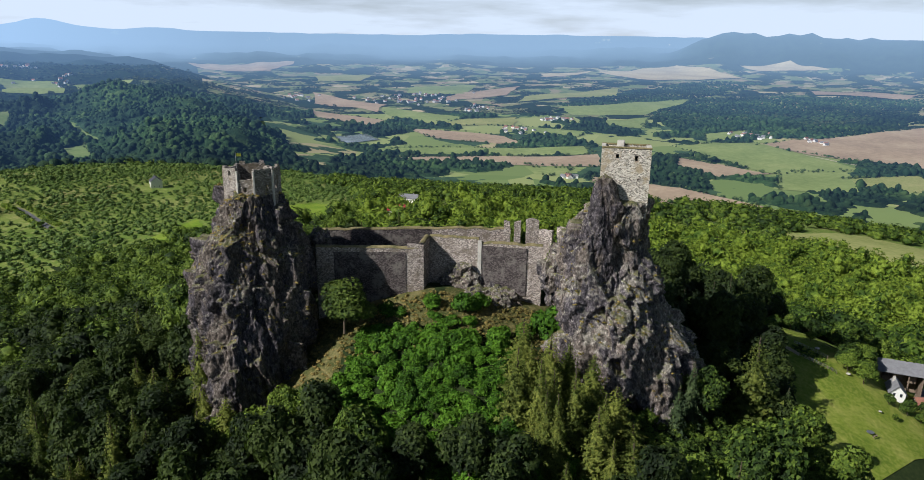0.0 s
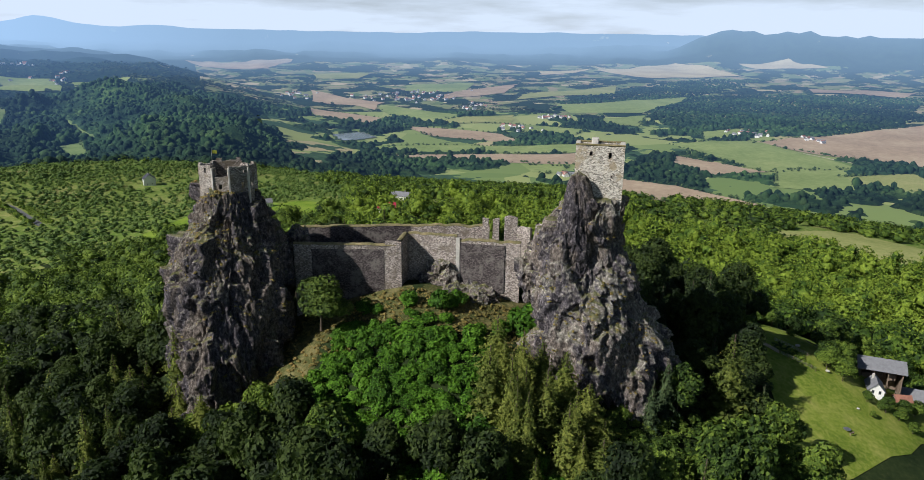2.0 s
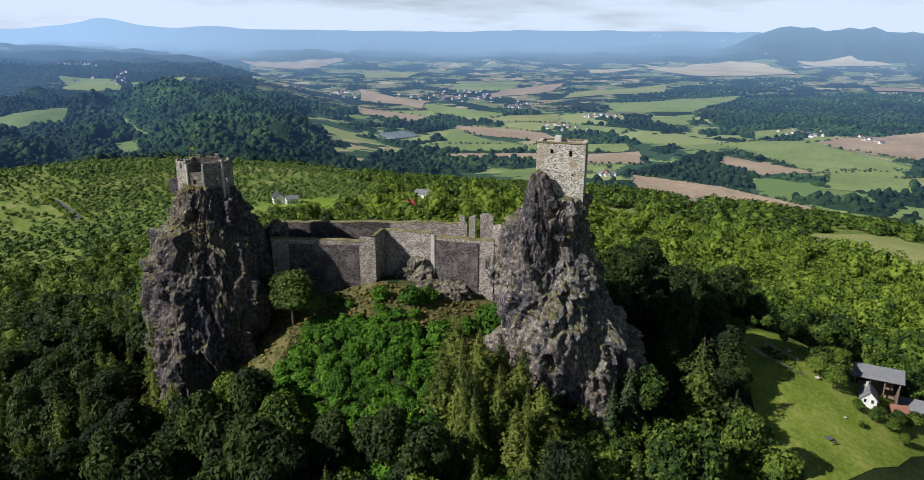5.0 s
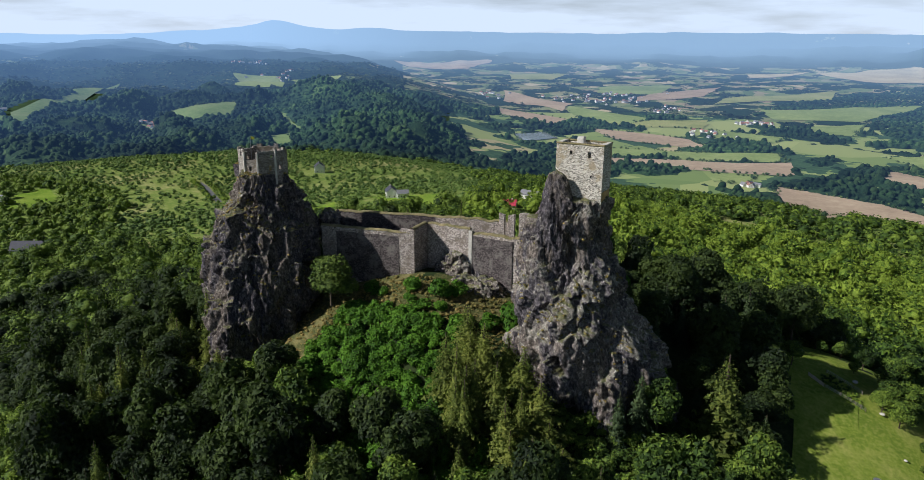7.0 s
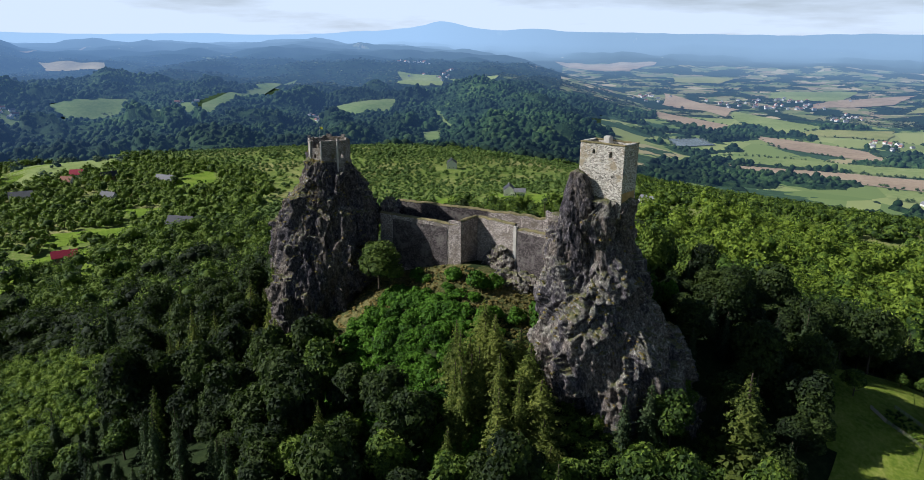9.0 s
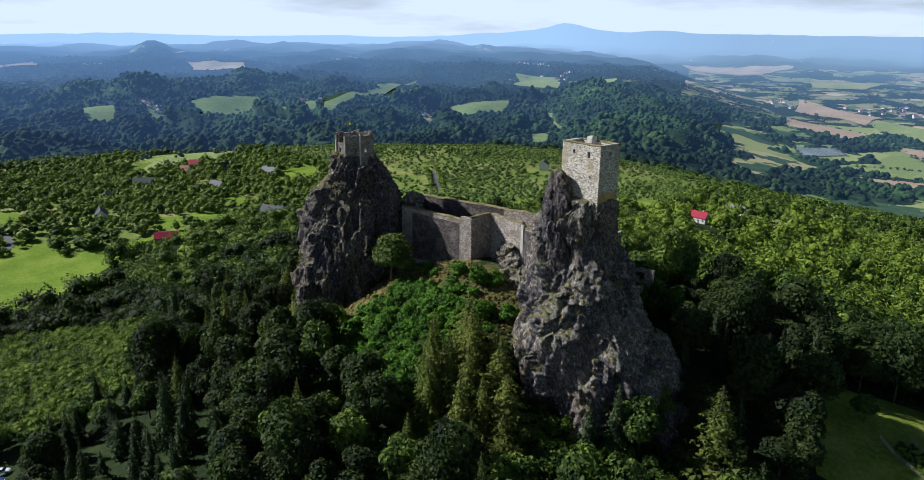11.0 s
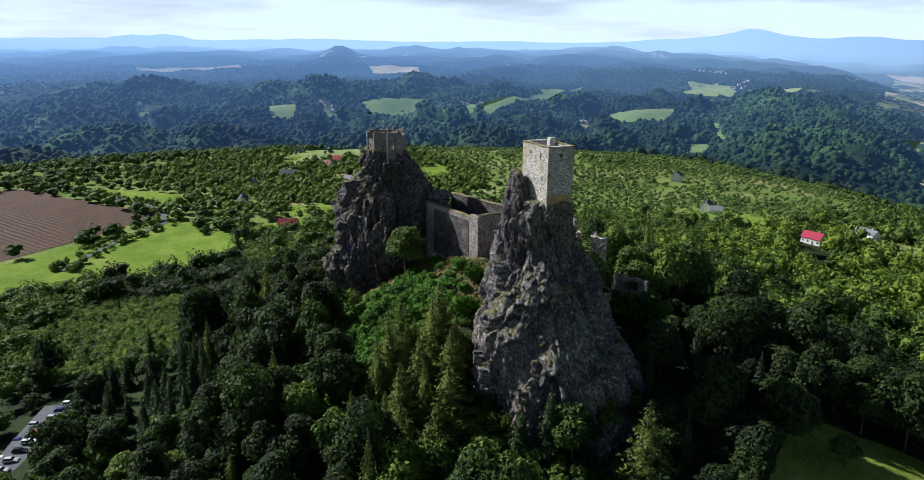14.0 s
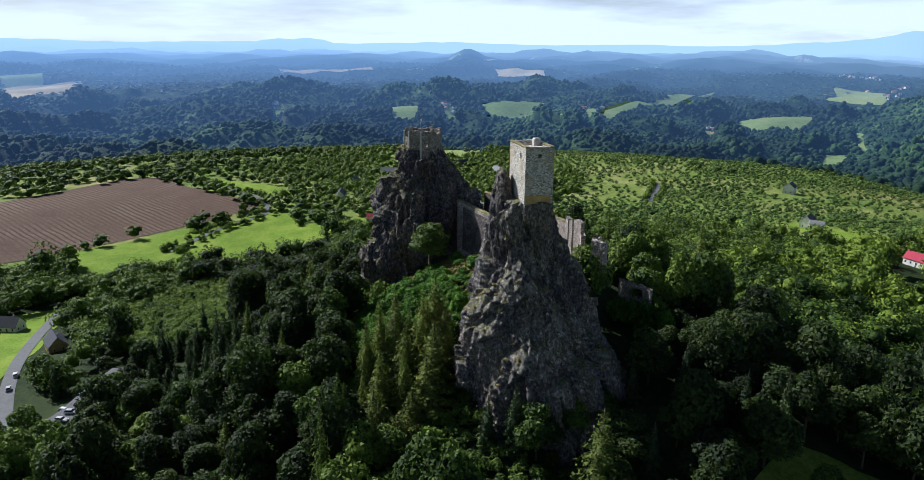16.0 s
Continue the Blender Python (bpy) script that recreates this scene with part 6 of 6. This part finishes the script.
def canopy(name, r0, r1, b0, b1, nr, na, cell, tall, mat, label):
    """The closed roof of woods, laid over the land and cut away at fields and clearings."""
    R, A = np.meshgrid(np.geomspace(r0, r1, nr), np.radians(np.linspace(b0, b1, na + 1)), indexing="ij")
    x, y = CX - R * np.sin(A), CY + R * np.cos(A)
    x, y = x + 2.5 * waves(y, x, 23, 1.0), y + 2.5 * waves(x, y, 19, 2.0)
    th = np.degrees(A)
    cover = wooded(x, y)
    shut = inside_field(x, y) | near_road(x, y)
    for hx, hy, spread in TOWNS:
        shut |= np.hypot(x - hx, y - hy) < spread * 0.3
    edge = ss(0.40, 0.47, cover) * ss(r0, r0 + 30, R)
    high = (tall * (0.2 + 0.9 * crowns(x, y, cell)) + knoll(x, y)) * edge
    z = land(x, y) + np.where(shut | (edge <= 0), -1.5, high)
    v = np.stack([x, y, z], -1).reshape(-1, 3)
    i, j = np.meshgrid(np.arange(nr - 1), np.arange(na), indexing="ij")
    a = i * (na + 1) + j
    f = np.stack([a, a + 1, a + na + 2, a + na + 1], -1).reshape(-1, 4)
    bare = (shut | (edge <= 0)).ravel()
    f = f[~bare[f].all(axis=1)]
    return tagged(new(name, mesh_of(name, v, f, mat, smooth=True)), label, name.replace("_", " "), kind="stuff")


TOWNS = [(207, 1398, 14), (807, 1999, 55), (960, 1912, 30), (297, 2351, 60), (151, 2097, 60), (-133, 2814, 150), (-330, 2875, 100), (9, 2611, 90), (-195, 3023, 80), (-1204, 1430, 30), (-1691, 896, 70), (-1485, 1246, 70), (-1466, 2510, 90), (-1843, 2838, 80), (-1228, 1470, 30), (-705, 2884, 80), (-1973, 451, 40)]
canopy("far_woods", 870, 2300, -46, 112, 150, 460, 22.0, 6.0, M_CONIF, "dark mixed woods covering the hills and the plain")
rng = np.random.default_rng(41)
gx, gy = rng.uniform(-2250, 1500, 100000), rng.uniform(-500, 2400, 100000)
r, th = np.hypot(gx, gy - CY), np.degrees(np.arctan2(-gx, gy - CY))
ok = (r > 865) & (r < 2295) & (th > -46) & (th < 112) & (wooded(gx, gy) > 0.44 + 0.08 * rng.uniform(0, 1, len(gx))) & ~inside_field(gx, gy) & ~near_road(gx, gy)
for hx, hy, spread in TOWNS:
    ok &= np.hypot(gx - hx, gy - hy) > spread * 0.35
size = np.clip(rng.lognormal(2.25, 0.3, len(gx)), 4, 15) * np.clip(1 + 0.3 * waves(gx, gy, 210, 4.0), 0.6, 1.4)
stand("far_woods", TOPS, np.stack([gx, gy, land(gx, gy) + 1.0 + knoll(gx, gy), size, size * rng.uniform(0.85, 1.3, len(gx))], -1)[ok], M_CONIF, "crowded tree tops of the far woods", 42)

# the farthest woods, in haze
gx, gy, rng = scatter(-3500, 2400, -900, 3700, 29.0, 18)
r, th = np.hypot(gx, gy - CY), np.degrees(np.arctan2(-gx, gy - CY))
hill = -gx - (0.2 * np.maximum(gy - CY, 0) + 0.00005 * np.maximum(gy - CY, 0) ** 2)
cover = np.where(hill > 200, 0.9, 0.2) + 0.5 * waves(gx, gy, 380, 3.0) + 0.3 * waves(gx, gy, 150, 6.0)
ok = (r > 2295) & (r < 3450) & (th > -42) & (th < 108) & ~inside_field(gx, gy) & (cover > 0.42)
size = rng.uniform(9, 17, len(gx)) * 2300 / r
stand("far_woods", TINY, np.stack([gx, gy, land(gx, gy) - 1.0, size, size * rng.uniform(1.6, 2.4, len(gx))], -1)[ok], M_FARWOOD, "hazy woods of the far hills and plain", 19)


def in_outline(x, y, corners):
    hit = np.zeros(np.shape(x), bool)
    for (ax, ay), (bx, by) in zip(corners, corners[1:] + corners[:1]):
        hit ^= ((ay > y) != (by > y)) & (x < (bx - ax) * (y - ay) / (by - ay + 1e-9) + ax)
    return hit


for seed, corners in ((71, [(660, 2574), (853, 2875), (1271, 3016), (1862, 2889), (1448, 2220), (1121, 1954), (647, 1976)]), (72, [(210, 2377), (519, 3036), (1145, 3589), (1476, 3528), (1013, 2998), (362, 2617)])):
    gx, gy, rng = scatter(150, 1900, 1900, 3650, 15.0, seed)
    ok = in_outline(gx + 40 * waves(gx, gy, 300, 1.0), gy + 30 * waves(gy, gx, 170, 2.0), corners) & ~inside_field(gx, gy)
    size = rng.uniform(8, 14, len(gx)) * 2000 / np.maximum(np.hypot(gx, gy), 2000)
    stand("far_woods", TOPS, np.stack([gx, gy, land(gx, gy) - 0.5, size, size * rng.uniform(1.5, 2.1, len(gx))], -1)[ok], M_CONIF, "large dark wood standing on the plain", seed)

# ---- houses ----
def gable(L, W, h, rise, over=0.4, thick=0.22):
    bm = bmesh.new()
    for s in (-1, 1):
        pts = [(-L / 2 - over, s * (W / 2 + over), h - over * rise / (W / 2)), (L / 2 + over, s * (W / 2 + over), h - over * rise / (W / 2)), (L / 2 + over, 0, h + rise), (-L / 2 - over, 0, h + rise)]
        lo = [bm.verts.new(p) for p in pts]
        hi = [bm.verts.new((p[0], p[1], p[2] + thick)) for p in pts]
        for q in ((lo[3], lo[2], lo[1], lo[0]), tuple(hi), *((lo[k], lo[(k + 1) % 4], hi[(k + 1) % 4], hi[k]) for k in range(4))):
            bm.faces.new(q)
    bmesh.ops.recalc_face_normals(bm, faces=bm.faces)
    return bm


def house(x, y, turn, L, W, h, rise, wall, roof, label, name="house", chimney=True, windows=4):
    ob = tagged(new(name), label, name)
    bm = bmesh.new()
    a = [bm.verts.new(p) for p in ((-L / 2, -W / 2, -1.5), (L / 2, -W / 2, -1.5), (L / 2, W / 2, -1.5), (-L / 2, W / 2, -1.5), (-L / 2, -W / 2, h), (L / 2, -W / 2, h), (L / 2, W / 2, h), (-L / 2, W / 2, h), (-L / 2, 0, h + rise), (L / 2, 0, h + rise))]
    for f in ((0, 1, 5, 4), (2, 3, 7, 6), (1, 2, 6, 9, 5), (3, 0, 4, 8, 7), (4, 5, 9, 8), (6, 7, 8, 9), (3, 2, 1, 0)):
        bm.faces.new([a[k] for k in f])
    part("wall", bm, wall, ob)
    part("roof", gable(L, W, h, rise), roof, ob)
    if chimney:
        part("chimney", box(L * 0.2, 0.3, h + rise * 0.6, L * 0.2 + 0.7, 1.0, h + rise + 0.9, 0.05), M_STONE, ob)
    for side in (-1, 1):
        for k in range(windows):
            px = -L / 2 + L * (k + 0.5) / windows
            py = side * (W / 2 + 0.02)
            w = part("window", box(px - 0.55, py - 0.05, 1.0, px + 0.55, py + 0.05, 2.3), M_WHITE, ob)
            part("pane", box(px - 0.45, py - 0.07, 1.1, px + 0.45, py + 0.07, 2.2), M_GLASS, w)
        ex = side * (L / 2 + 0.02)
        for py in (-W * 0.22, W * 0.22):
            w = part("window", box(ex - 0.05, py - 0.45, 1.0, ex + 0.05, py + 0.45, 2.3), M_WHITE, ob)
            part("pane", box(ex - 0.07, py - 0.36, 1.1, ex + 0.07, py + 0.36, 2.2), M_GLASS, w)
    part("door", box(-0.5 + L * 0.12, -W / 2 - 0.06, -0.2, 0.5 + L * 0.12, -W / 2 + 0.05, 2.0), M_TIMBER, ob)
    ob.matrix_world = Matrix.Translation((x, y, float(land(x, y)) + 0.5)) @ rot_z(turn)
    return ob


house(136.5, 197.5, 68, 7.0, 4.4, 2.2, 2.4, M_WHITE, M_ROOFG, "small white gabled cottage beside an old barn")
barn = tagged(new("barn"), "open-fronted timber barn with a grey sheet roof", "barn")
for bx in (-6, -2, 2, 6):
    part("post", box(bx - 0.15, -4.2, -4, bx + 0.15, -3.9, 3.6), M_TIMBER, barn)
part("back_wall", box(-6.3, 3.9, -6, 6.3, 4.2, 4.4), M_TIMBER, barn)
for s in (-6.3, 6.0):
    part("side_wall", box(s, -4.0, -5, s + 0.3, 3.88, 3.7), M_TIMBER, barn)
part("roof", gable(13.5, 9, 3.7, 2.4), M_ROOFG, barn, "weathered grey sheet roof")
for k, (px, py) in enumerate(((-4, -1), (0, 1), (3.5, -0.5))):
    part("stored_wood", box(px - 1.2, py - 1, -0.6, px + 1.2, py + 1, 1.2 + 0.3 * k, 0.15), M_TIMBER, barn)
barn.matrix_world = Matrix.Translation((143.5, 207.5, float(land(143.5, 207.5)) + 3.4)) @ rot_z(-22)
house(154, 206, -22, 7, 6, 2.8, 2.4, M_TIMBER, M_ROOFG, "low timber shed with a grey roof beside the barn", "shed", False, 2)
house(147, 199, -10, 4.5, 3.5, 2.0, 1.4, M_TIMBER, M_ROOFB, "small shed with a rusty brown roof", "shed", False, 1)
house(-160, 517, 118, 12, 9.0, 5.2, 3.8, M_WHITE, M_ROOFD, "white house with a steep grey roof in the orchard")
house(-148, 512, 28, 9, 6, 3.8, 2.4, M_WHITE, M_ROOFG, "low white house wing with a grey roof", "house", False)
house(-315, 680, 120, 12, 11, 6.6, 4.2, M_WHITE, M_ROOFD, "long white farmhouse among orchard trees")
house(-50, 470, 0, 12, 7, 3.6, 3.4, M_WHITE, M_ROOFR, "white house with a bright crimson roof")
house(-46, 530, -15, 15, 7, 3.6, 2.8, M_WHITE, M_ROOFG, "long pale farm building with a grey roof")
house(-16, 455, 10, 8, 6, 3.0, 2.6, M_TIMBER, M_ROOFR, "timber cottage with a dark red roof")
house(-350, 249, 60, 15, 8, 3.2, 3.6, M_TIMBER, M_ROOFR, "low farmhouse with a dark red roof by a meadow")
house(-349, 339, 20, 20, 10, 3.6, 5.0, M_WHITE, M_ROOFD, "house with a large dark slate roof and dormers")
for hx, hy, turn, L, W, roof, lab in ((-449, 245, 160, 16, 9, M_ROOFD, "village house with a steep dark roof and white gables"), (-509, 275, 150, 15, 8, M_ROOFG, "village house with a grey roof among trees"),
                                      (-544, 325, 60, 18, 9, M_ROOFG, "village house with a grey roof"), (-600, 410, 40, 12, 8, M_ROOFR, "village house with a red roof"),
                                      (-480, 366, 10, 15, 8, M_ROOFD, "village house with a dark roof"), (-563, 421, 80, 15, 8, M_ROOFD, "timbered village house with a dark roof"),
                                      (-503, 442, 15, 20, 9, M_ROOFG, "large village house with a pale grey roof"), (-575, 385, 20, 12, 8, M_ROOFB, "village cottage with a brown roof"),
                                      (-167, 36, 15, 13, 8, M_ROOFD, "ochre inn with a dark steep roof beside the lane"), (-225, 8, 60, 13, 8, M_ROOFD, "white house with a dark roof by the lane")):
    house(hx, hy, turn, L, W, 3.2, 4.2, M_TIMBER if "timber" in lab else M_OCHRE if "ochre" in lab else M_WHITE, roof, lab)

# farms and villages far off on the plain and in the hills
rv = random.Random(4)


def village(cx, cy, count, spread):
    for k in range(count):
        hx, hy = cx + rv.gauss(0, 0.6) * spread, cy + rv.gauss(0, 0.6) * spread
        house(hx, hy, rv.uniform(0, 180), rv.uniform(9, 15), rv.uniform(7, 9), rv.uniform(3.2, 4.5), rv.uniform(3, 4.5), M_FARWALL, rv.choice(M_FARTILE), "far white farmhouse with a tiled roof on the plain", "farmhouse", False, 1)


village(207, 1398, 10, 14)
village(807, 1999, 21, 55)
village(960, 1912, 10, 30)
village(297, 2351, 19, 60)
village(151, 2097, 12, 60)
village(-133, 2814, 25, 150)
village(-330, 2875, 15, 100)
village(9, 2611, 13, 90)
village(-195, 3023, 12, 80)
village(-1204, 1430, 10, 30)
village(-1691, 896, 9, 36)
village(-1485, 1246, 7, 36)
village(-1466, 2510, 15, 90)
village(-1843, 2838, 12, 80)
village(-1228, 1470, 8, 30)
village(-705, 2884, 13, 80)
village(-1973, 451, 8, 40)
# garden on the meadow
gw = tagged(new("garden_wall"), "low pale board fence at the end of the vegetable garden", "garden wall")
for k in range(6):
    t = (k + 0.5) / 6
    bx, by = 102.3 + 3.9 * t, 204.4 - 3.4 * t
    part("board", box(-0.42, -0.06, -0.5, 0.42, 0.06, 1.0 - 0.08 * (k % 2), 0.03), M_GRAVEL, gw).matrix_world = Matrix.Translation((bx, by, float(land(bx, by)) + 0.4)) @ rot_z(-41)
fence = tagged(new("garden_fence"), "grey wire and post fence along the vegetable garden", "fence")
for (ax, ay), (bx, by) in (((106.4, 200.8), (116.4, 196.6)), ((108, 209), (117, 204))):
    for k in range(9):
        fx, fy = ax + (bx - ax) * k / 8, ay + (by - ay) * k / 8
        fz = float(land(fx, fy))
        part("post", box(fx - 0.06, fy - 0.06, fz - 0.2, fx + 0.06, fy + 0.06, fz + 1.5), M_TIMBER, fence)
        if k < 8:
            gx1, gy1 = ax + (bx - ax) * (k + 1) / 8, ay + (by - ay) * (k + 1) / 8
            for up in (0.6, 1.0, 1.35):
                bm = bmesh.new()
                p, q = Vector((fx, fy, fz + up)), Vector((gx1, gy1, float(land(gx1, gy1)) + up))
                side = Vector((q.y - p.y, p.x - q.x, 0)).normalized() * 0.03
                vs = [bm.verts.new(c) for c in (p - side, q - side, q + side, p + side)]
                top = [bm.verts.new(v.co + Vector((0, 0, 0.06))) for v in vs]
                bm.faces.new(vs[::-1]), bm.faces.new(top)
                for m in range(4):
                    bm.faces.new((vs[m], vs[(m + 1) % 4], top[(m + 1) % 4], top[m]))
                part("rail", bm, M_METAL, fence)
gx, gy, rng = scatter(103, 118, 196, 209, 1.1, 81)
ok = in_outline(gx, gy, [(104.5, 204.5), (107.5, 201.5), (116, 197.5), (116.5, 203.5), (108, 208)])
stand("garden_plants", MIDDLE, np.stack([gx, gy, land(gx, gy) + 0.1, rng.uniform(0.6, 1.6, len(gx)), rng.uniform(1.0, 2.0, len(gx))], -1)[ok], M_BRIGHT, "leafy green vegetable rows in the garden", 82)

table = tagged(new("garden_table"), "grey round garden table with a bench on the grass", "garden table")
tz = float(land(115, 173)) + 0.3
for nm, m, r, h, mat in (("tabletop", (0, 0, 0.75), 1.0, 0.08, M_METAL), ("pedestal", (0, 0, 0.36), 0.12, 0.72, M_TIMBER)):
    bm = bmesh.new()
    bmesh.ops.create_cone(bm, cap_ends=True, segments=20, radius1=r, radius2=r, depth=h, matrix=Matrix.Translation(m))
    part(nm, bm, mat, table)
for m in (-1.5, 1.5):
    part("bench", box(-0.9, m - 0.2, 0.35, 0.9, m + 0.2, 0.45, 0.03), M_TIMBER, table)
    for x in (-0.75, 0.75):
        part("leg", box(x - 0.06, m - 0.15, -0.2, x + 0.06, m + 0.15, 0.346), M_TIMBER, table)
table.matrix_world = Matrix.Translation((115, 173, tz)) @ rot_z(30)


def rubble(x, y, s, label, mat):
    bm = bmesh.new()
    bmesh.ops.create_icosphere(bm, subdivisions=2, radius=s)
    for v in bm.verts:
        v.co = v.co * (1 + 0.25 * noise.noise(v.co * 1.3 + Vector((x, y, 0))))
        v.co.z *= 0.5
    ob = part("boulder", bm, mat)
    ob.location = (x, y, float(land(x, y)) + 0.7)
    return tagged(ob, label, "boulder")


rubble(116, 209, 0.8, "pale boulder lying in the meadow", M_STONE)
rubble(121, 198, 0.7, "heap of grey stones in the meadow", M_STONE)
rubble(124, 184, 0.45, "small heap of stones near the cottage", M_STONE)


# ---- parked cars ----
def paint(name, c):
    return plain(name, c, 0.3, 0.05)


CAR_PAINT = [paint("silver_paint", (0.5, 0.5, 0.52)), paint("black_paint", (0.02, 0.02, 0.025)), paint("blue_paint", (0.04, 0.07, 0.2)), paint("red_paint", (0.35, 0.03, 0.03)), paint("white_paint", (0.75, 0.75, 0.75))]
CAR_WORD = ["silver", "black", "dark blue", "red", "white"]


def car(x, y, turn, colour):
    ob = tagged(new("car"), CAR_WORD[colour] + " estate car parked on the asphalt", "car", "cars in the parking lot")
    bm = bmesh.new()
    side = [(-2.2, 0.35), (-2.25, 0.8), (-1.9, 0.95), (1.0, 0.98), (1.95, 0.8), (2.2, 0.6), (2.2, 0.35)]
    rows = [[bm.verts.new((px, s * 0.88, pz)) for px, pz in side] for s in (-1, 1)]
    bm.faces.new(rows[0])
    bm.faces.new(rows[1][::-1])
    for k in range(len(side)):
        j = (k + 1) % len(side)
        bm.faces.new((rows[0][j], rows[0][k], rows[1][k], rows[1][j]))
    bmesh.ops.bevel(bm, geom=bm.edges[:], offset=0.06, segments=1, affect="EDGES")
    part("body", bm, CAR_PAINT[colour], ob)

    def cabin(lo, hi, z0, z1, half0, half1, name, mat):
        bm = bmesh.new()
        vs = [bm.verts.new((px, s * hw, z)) for z, hw, span in ((z0, half0, lo), (z1, half1, hi)) for px in span for s in (-1, 1)]
        for f in ((0, 1, 3, 2), (4, 6, 7, 5), (0, 4, 5, 1), (2, 3, 7, 6), (0, 2, 6, 4), (1, 5, 7, 3)):
            bm.faces.new([vs[k] for k in f])
        bmesh.ops.recalc_face_normals(bm, faces=bm.faces)
        return part(name, bm, mat, ob)

    cabin((-1.95, 1.0), (-1.65, 0.3), 0.95, 1.42, 0.82, 0.66, "glazing", M_GLASS)
    cabin((-1.68, 0.33), (-1.55, 0.2), 1.42, 1.5, 0.68, 0.6, "roof", CAR_PAINT[colour])
    for px in (-1.35, 1.35):
        for s in (-1, 1):
            for nm, rad, wd, mat in (("tyre", 0.33, 0.22, M_TYRE), ("rim", 0.2, 0.24, M_METAL)):
                bm = bmesh.new()
                bmesh.ops.create_cone(bm, cap_ends=True, segments=14, radius1=rad, radius2=rad, depth=wd, matrix=Matrix.Translation((px, s * 0.8, 0.33)) @ Matrix.Rotation(radians(90), 4, "X"))
                if nm == "tyre":
                    wheel = part("wheel", bm, mat, ob)
                else:
                    part("rim", bm, mat, wheel)
    for s in (-1, 1):
        part("headlight", box(2.12, s * 0.62 - 0.16, 0.62, 2.22, s * 0.62 + 0.16, 0.74), M_WHITE, ob)
    ob.matrix_world = Matrix.Translation((x, y, float(land(x, y)) + 0.82)) @ rot_z(turn)
    return ob


for k in range(9):
    t = k / 8
    car(-59 - 30 * t - 3.2, 46 + 21 * t + 3.0, 60 + 4 * (k % 2), (0, 0, 1, 4, 3, 1, 0, 2, 4)[k])
for k in range(4):
    car(-62 - 8 * k, 47 + 5 * k - 2.5, 60, (0, 4, 2, 0)[k])
car(-118, 24.5, 185, 0)
car(-134, 24.5, 185, 4)
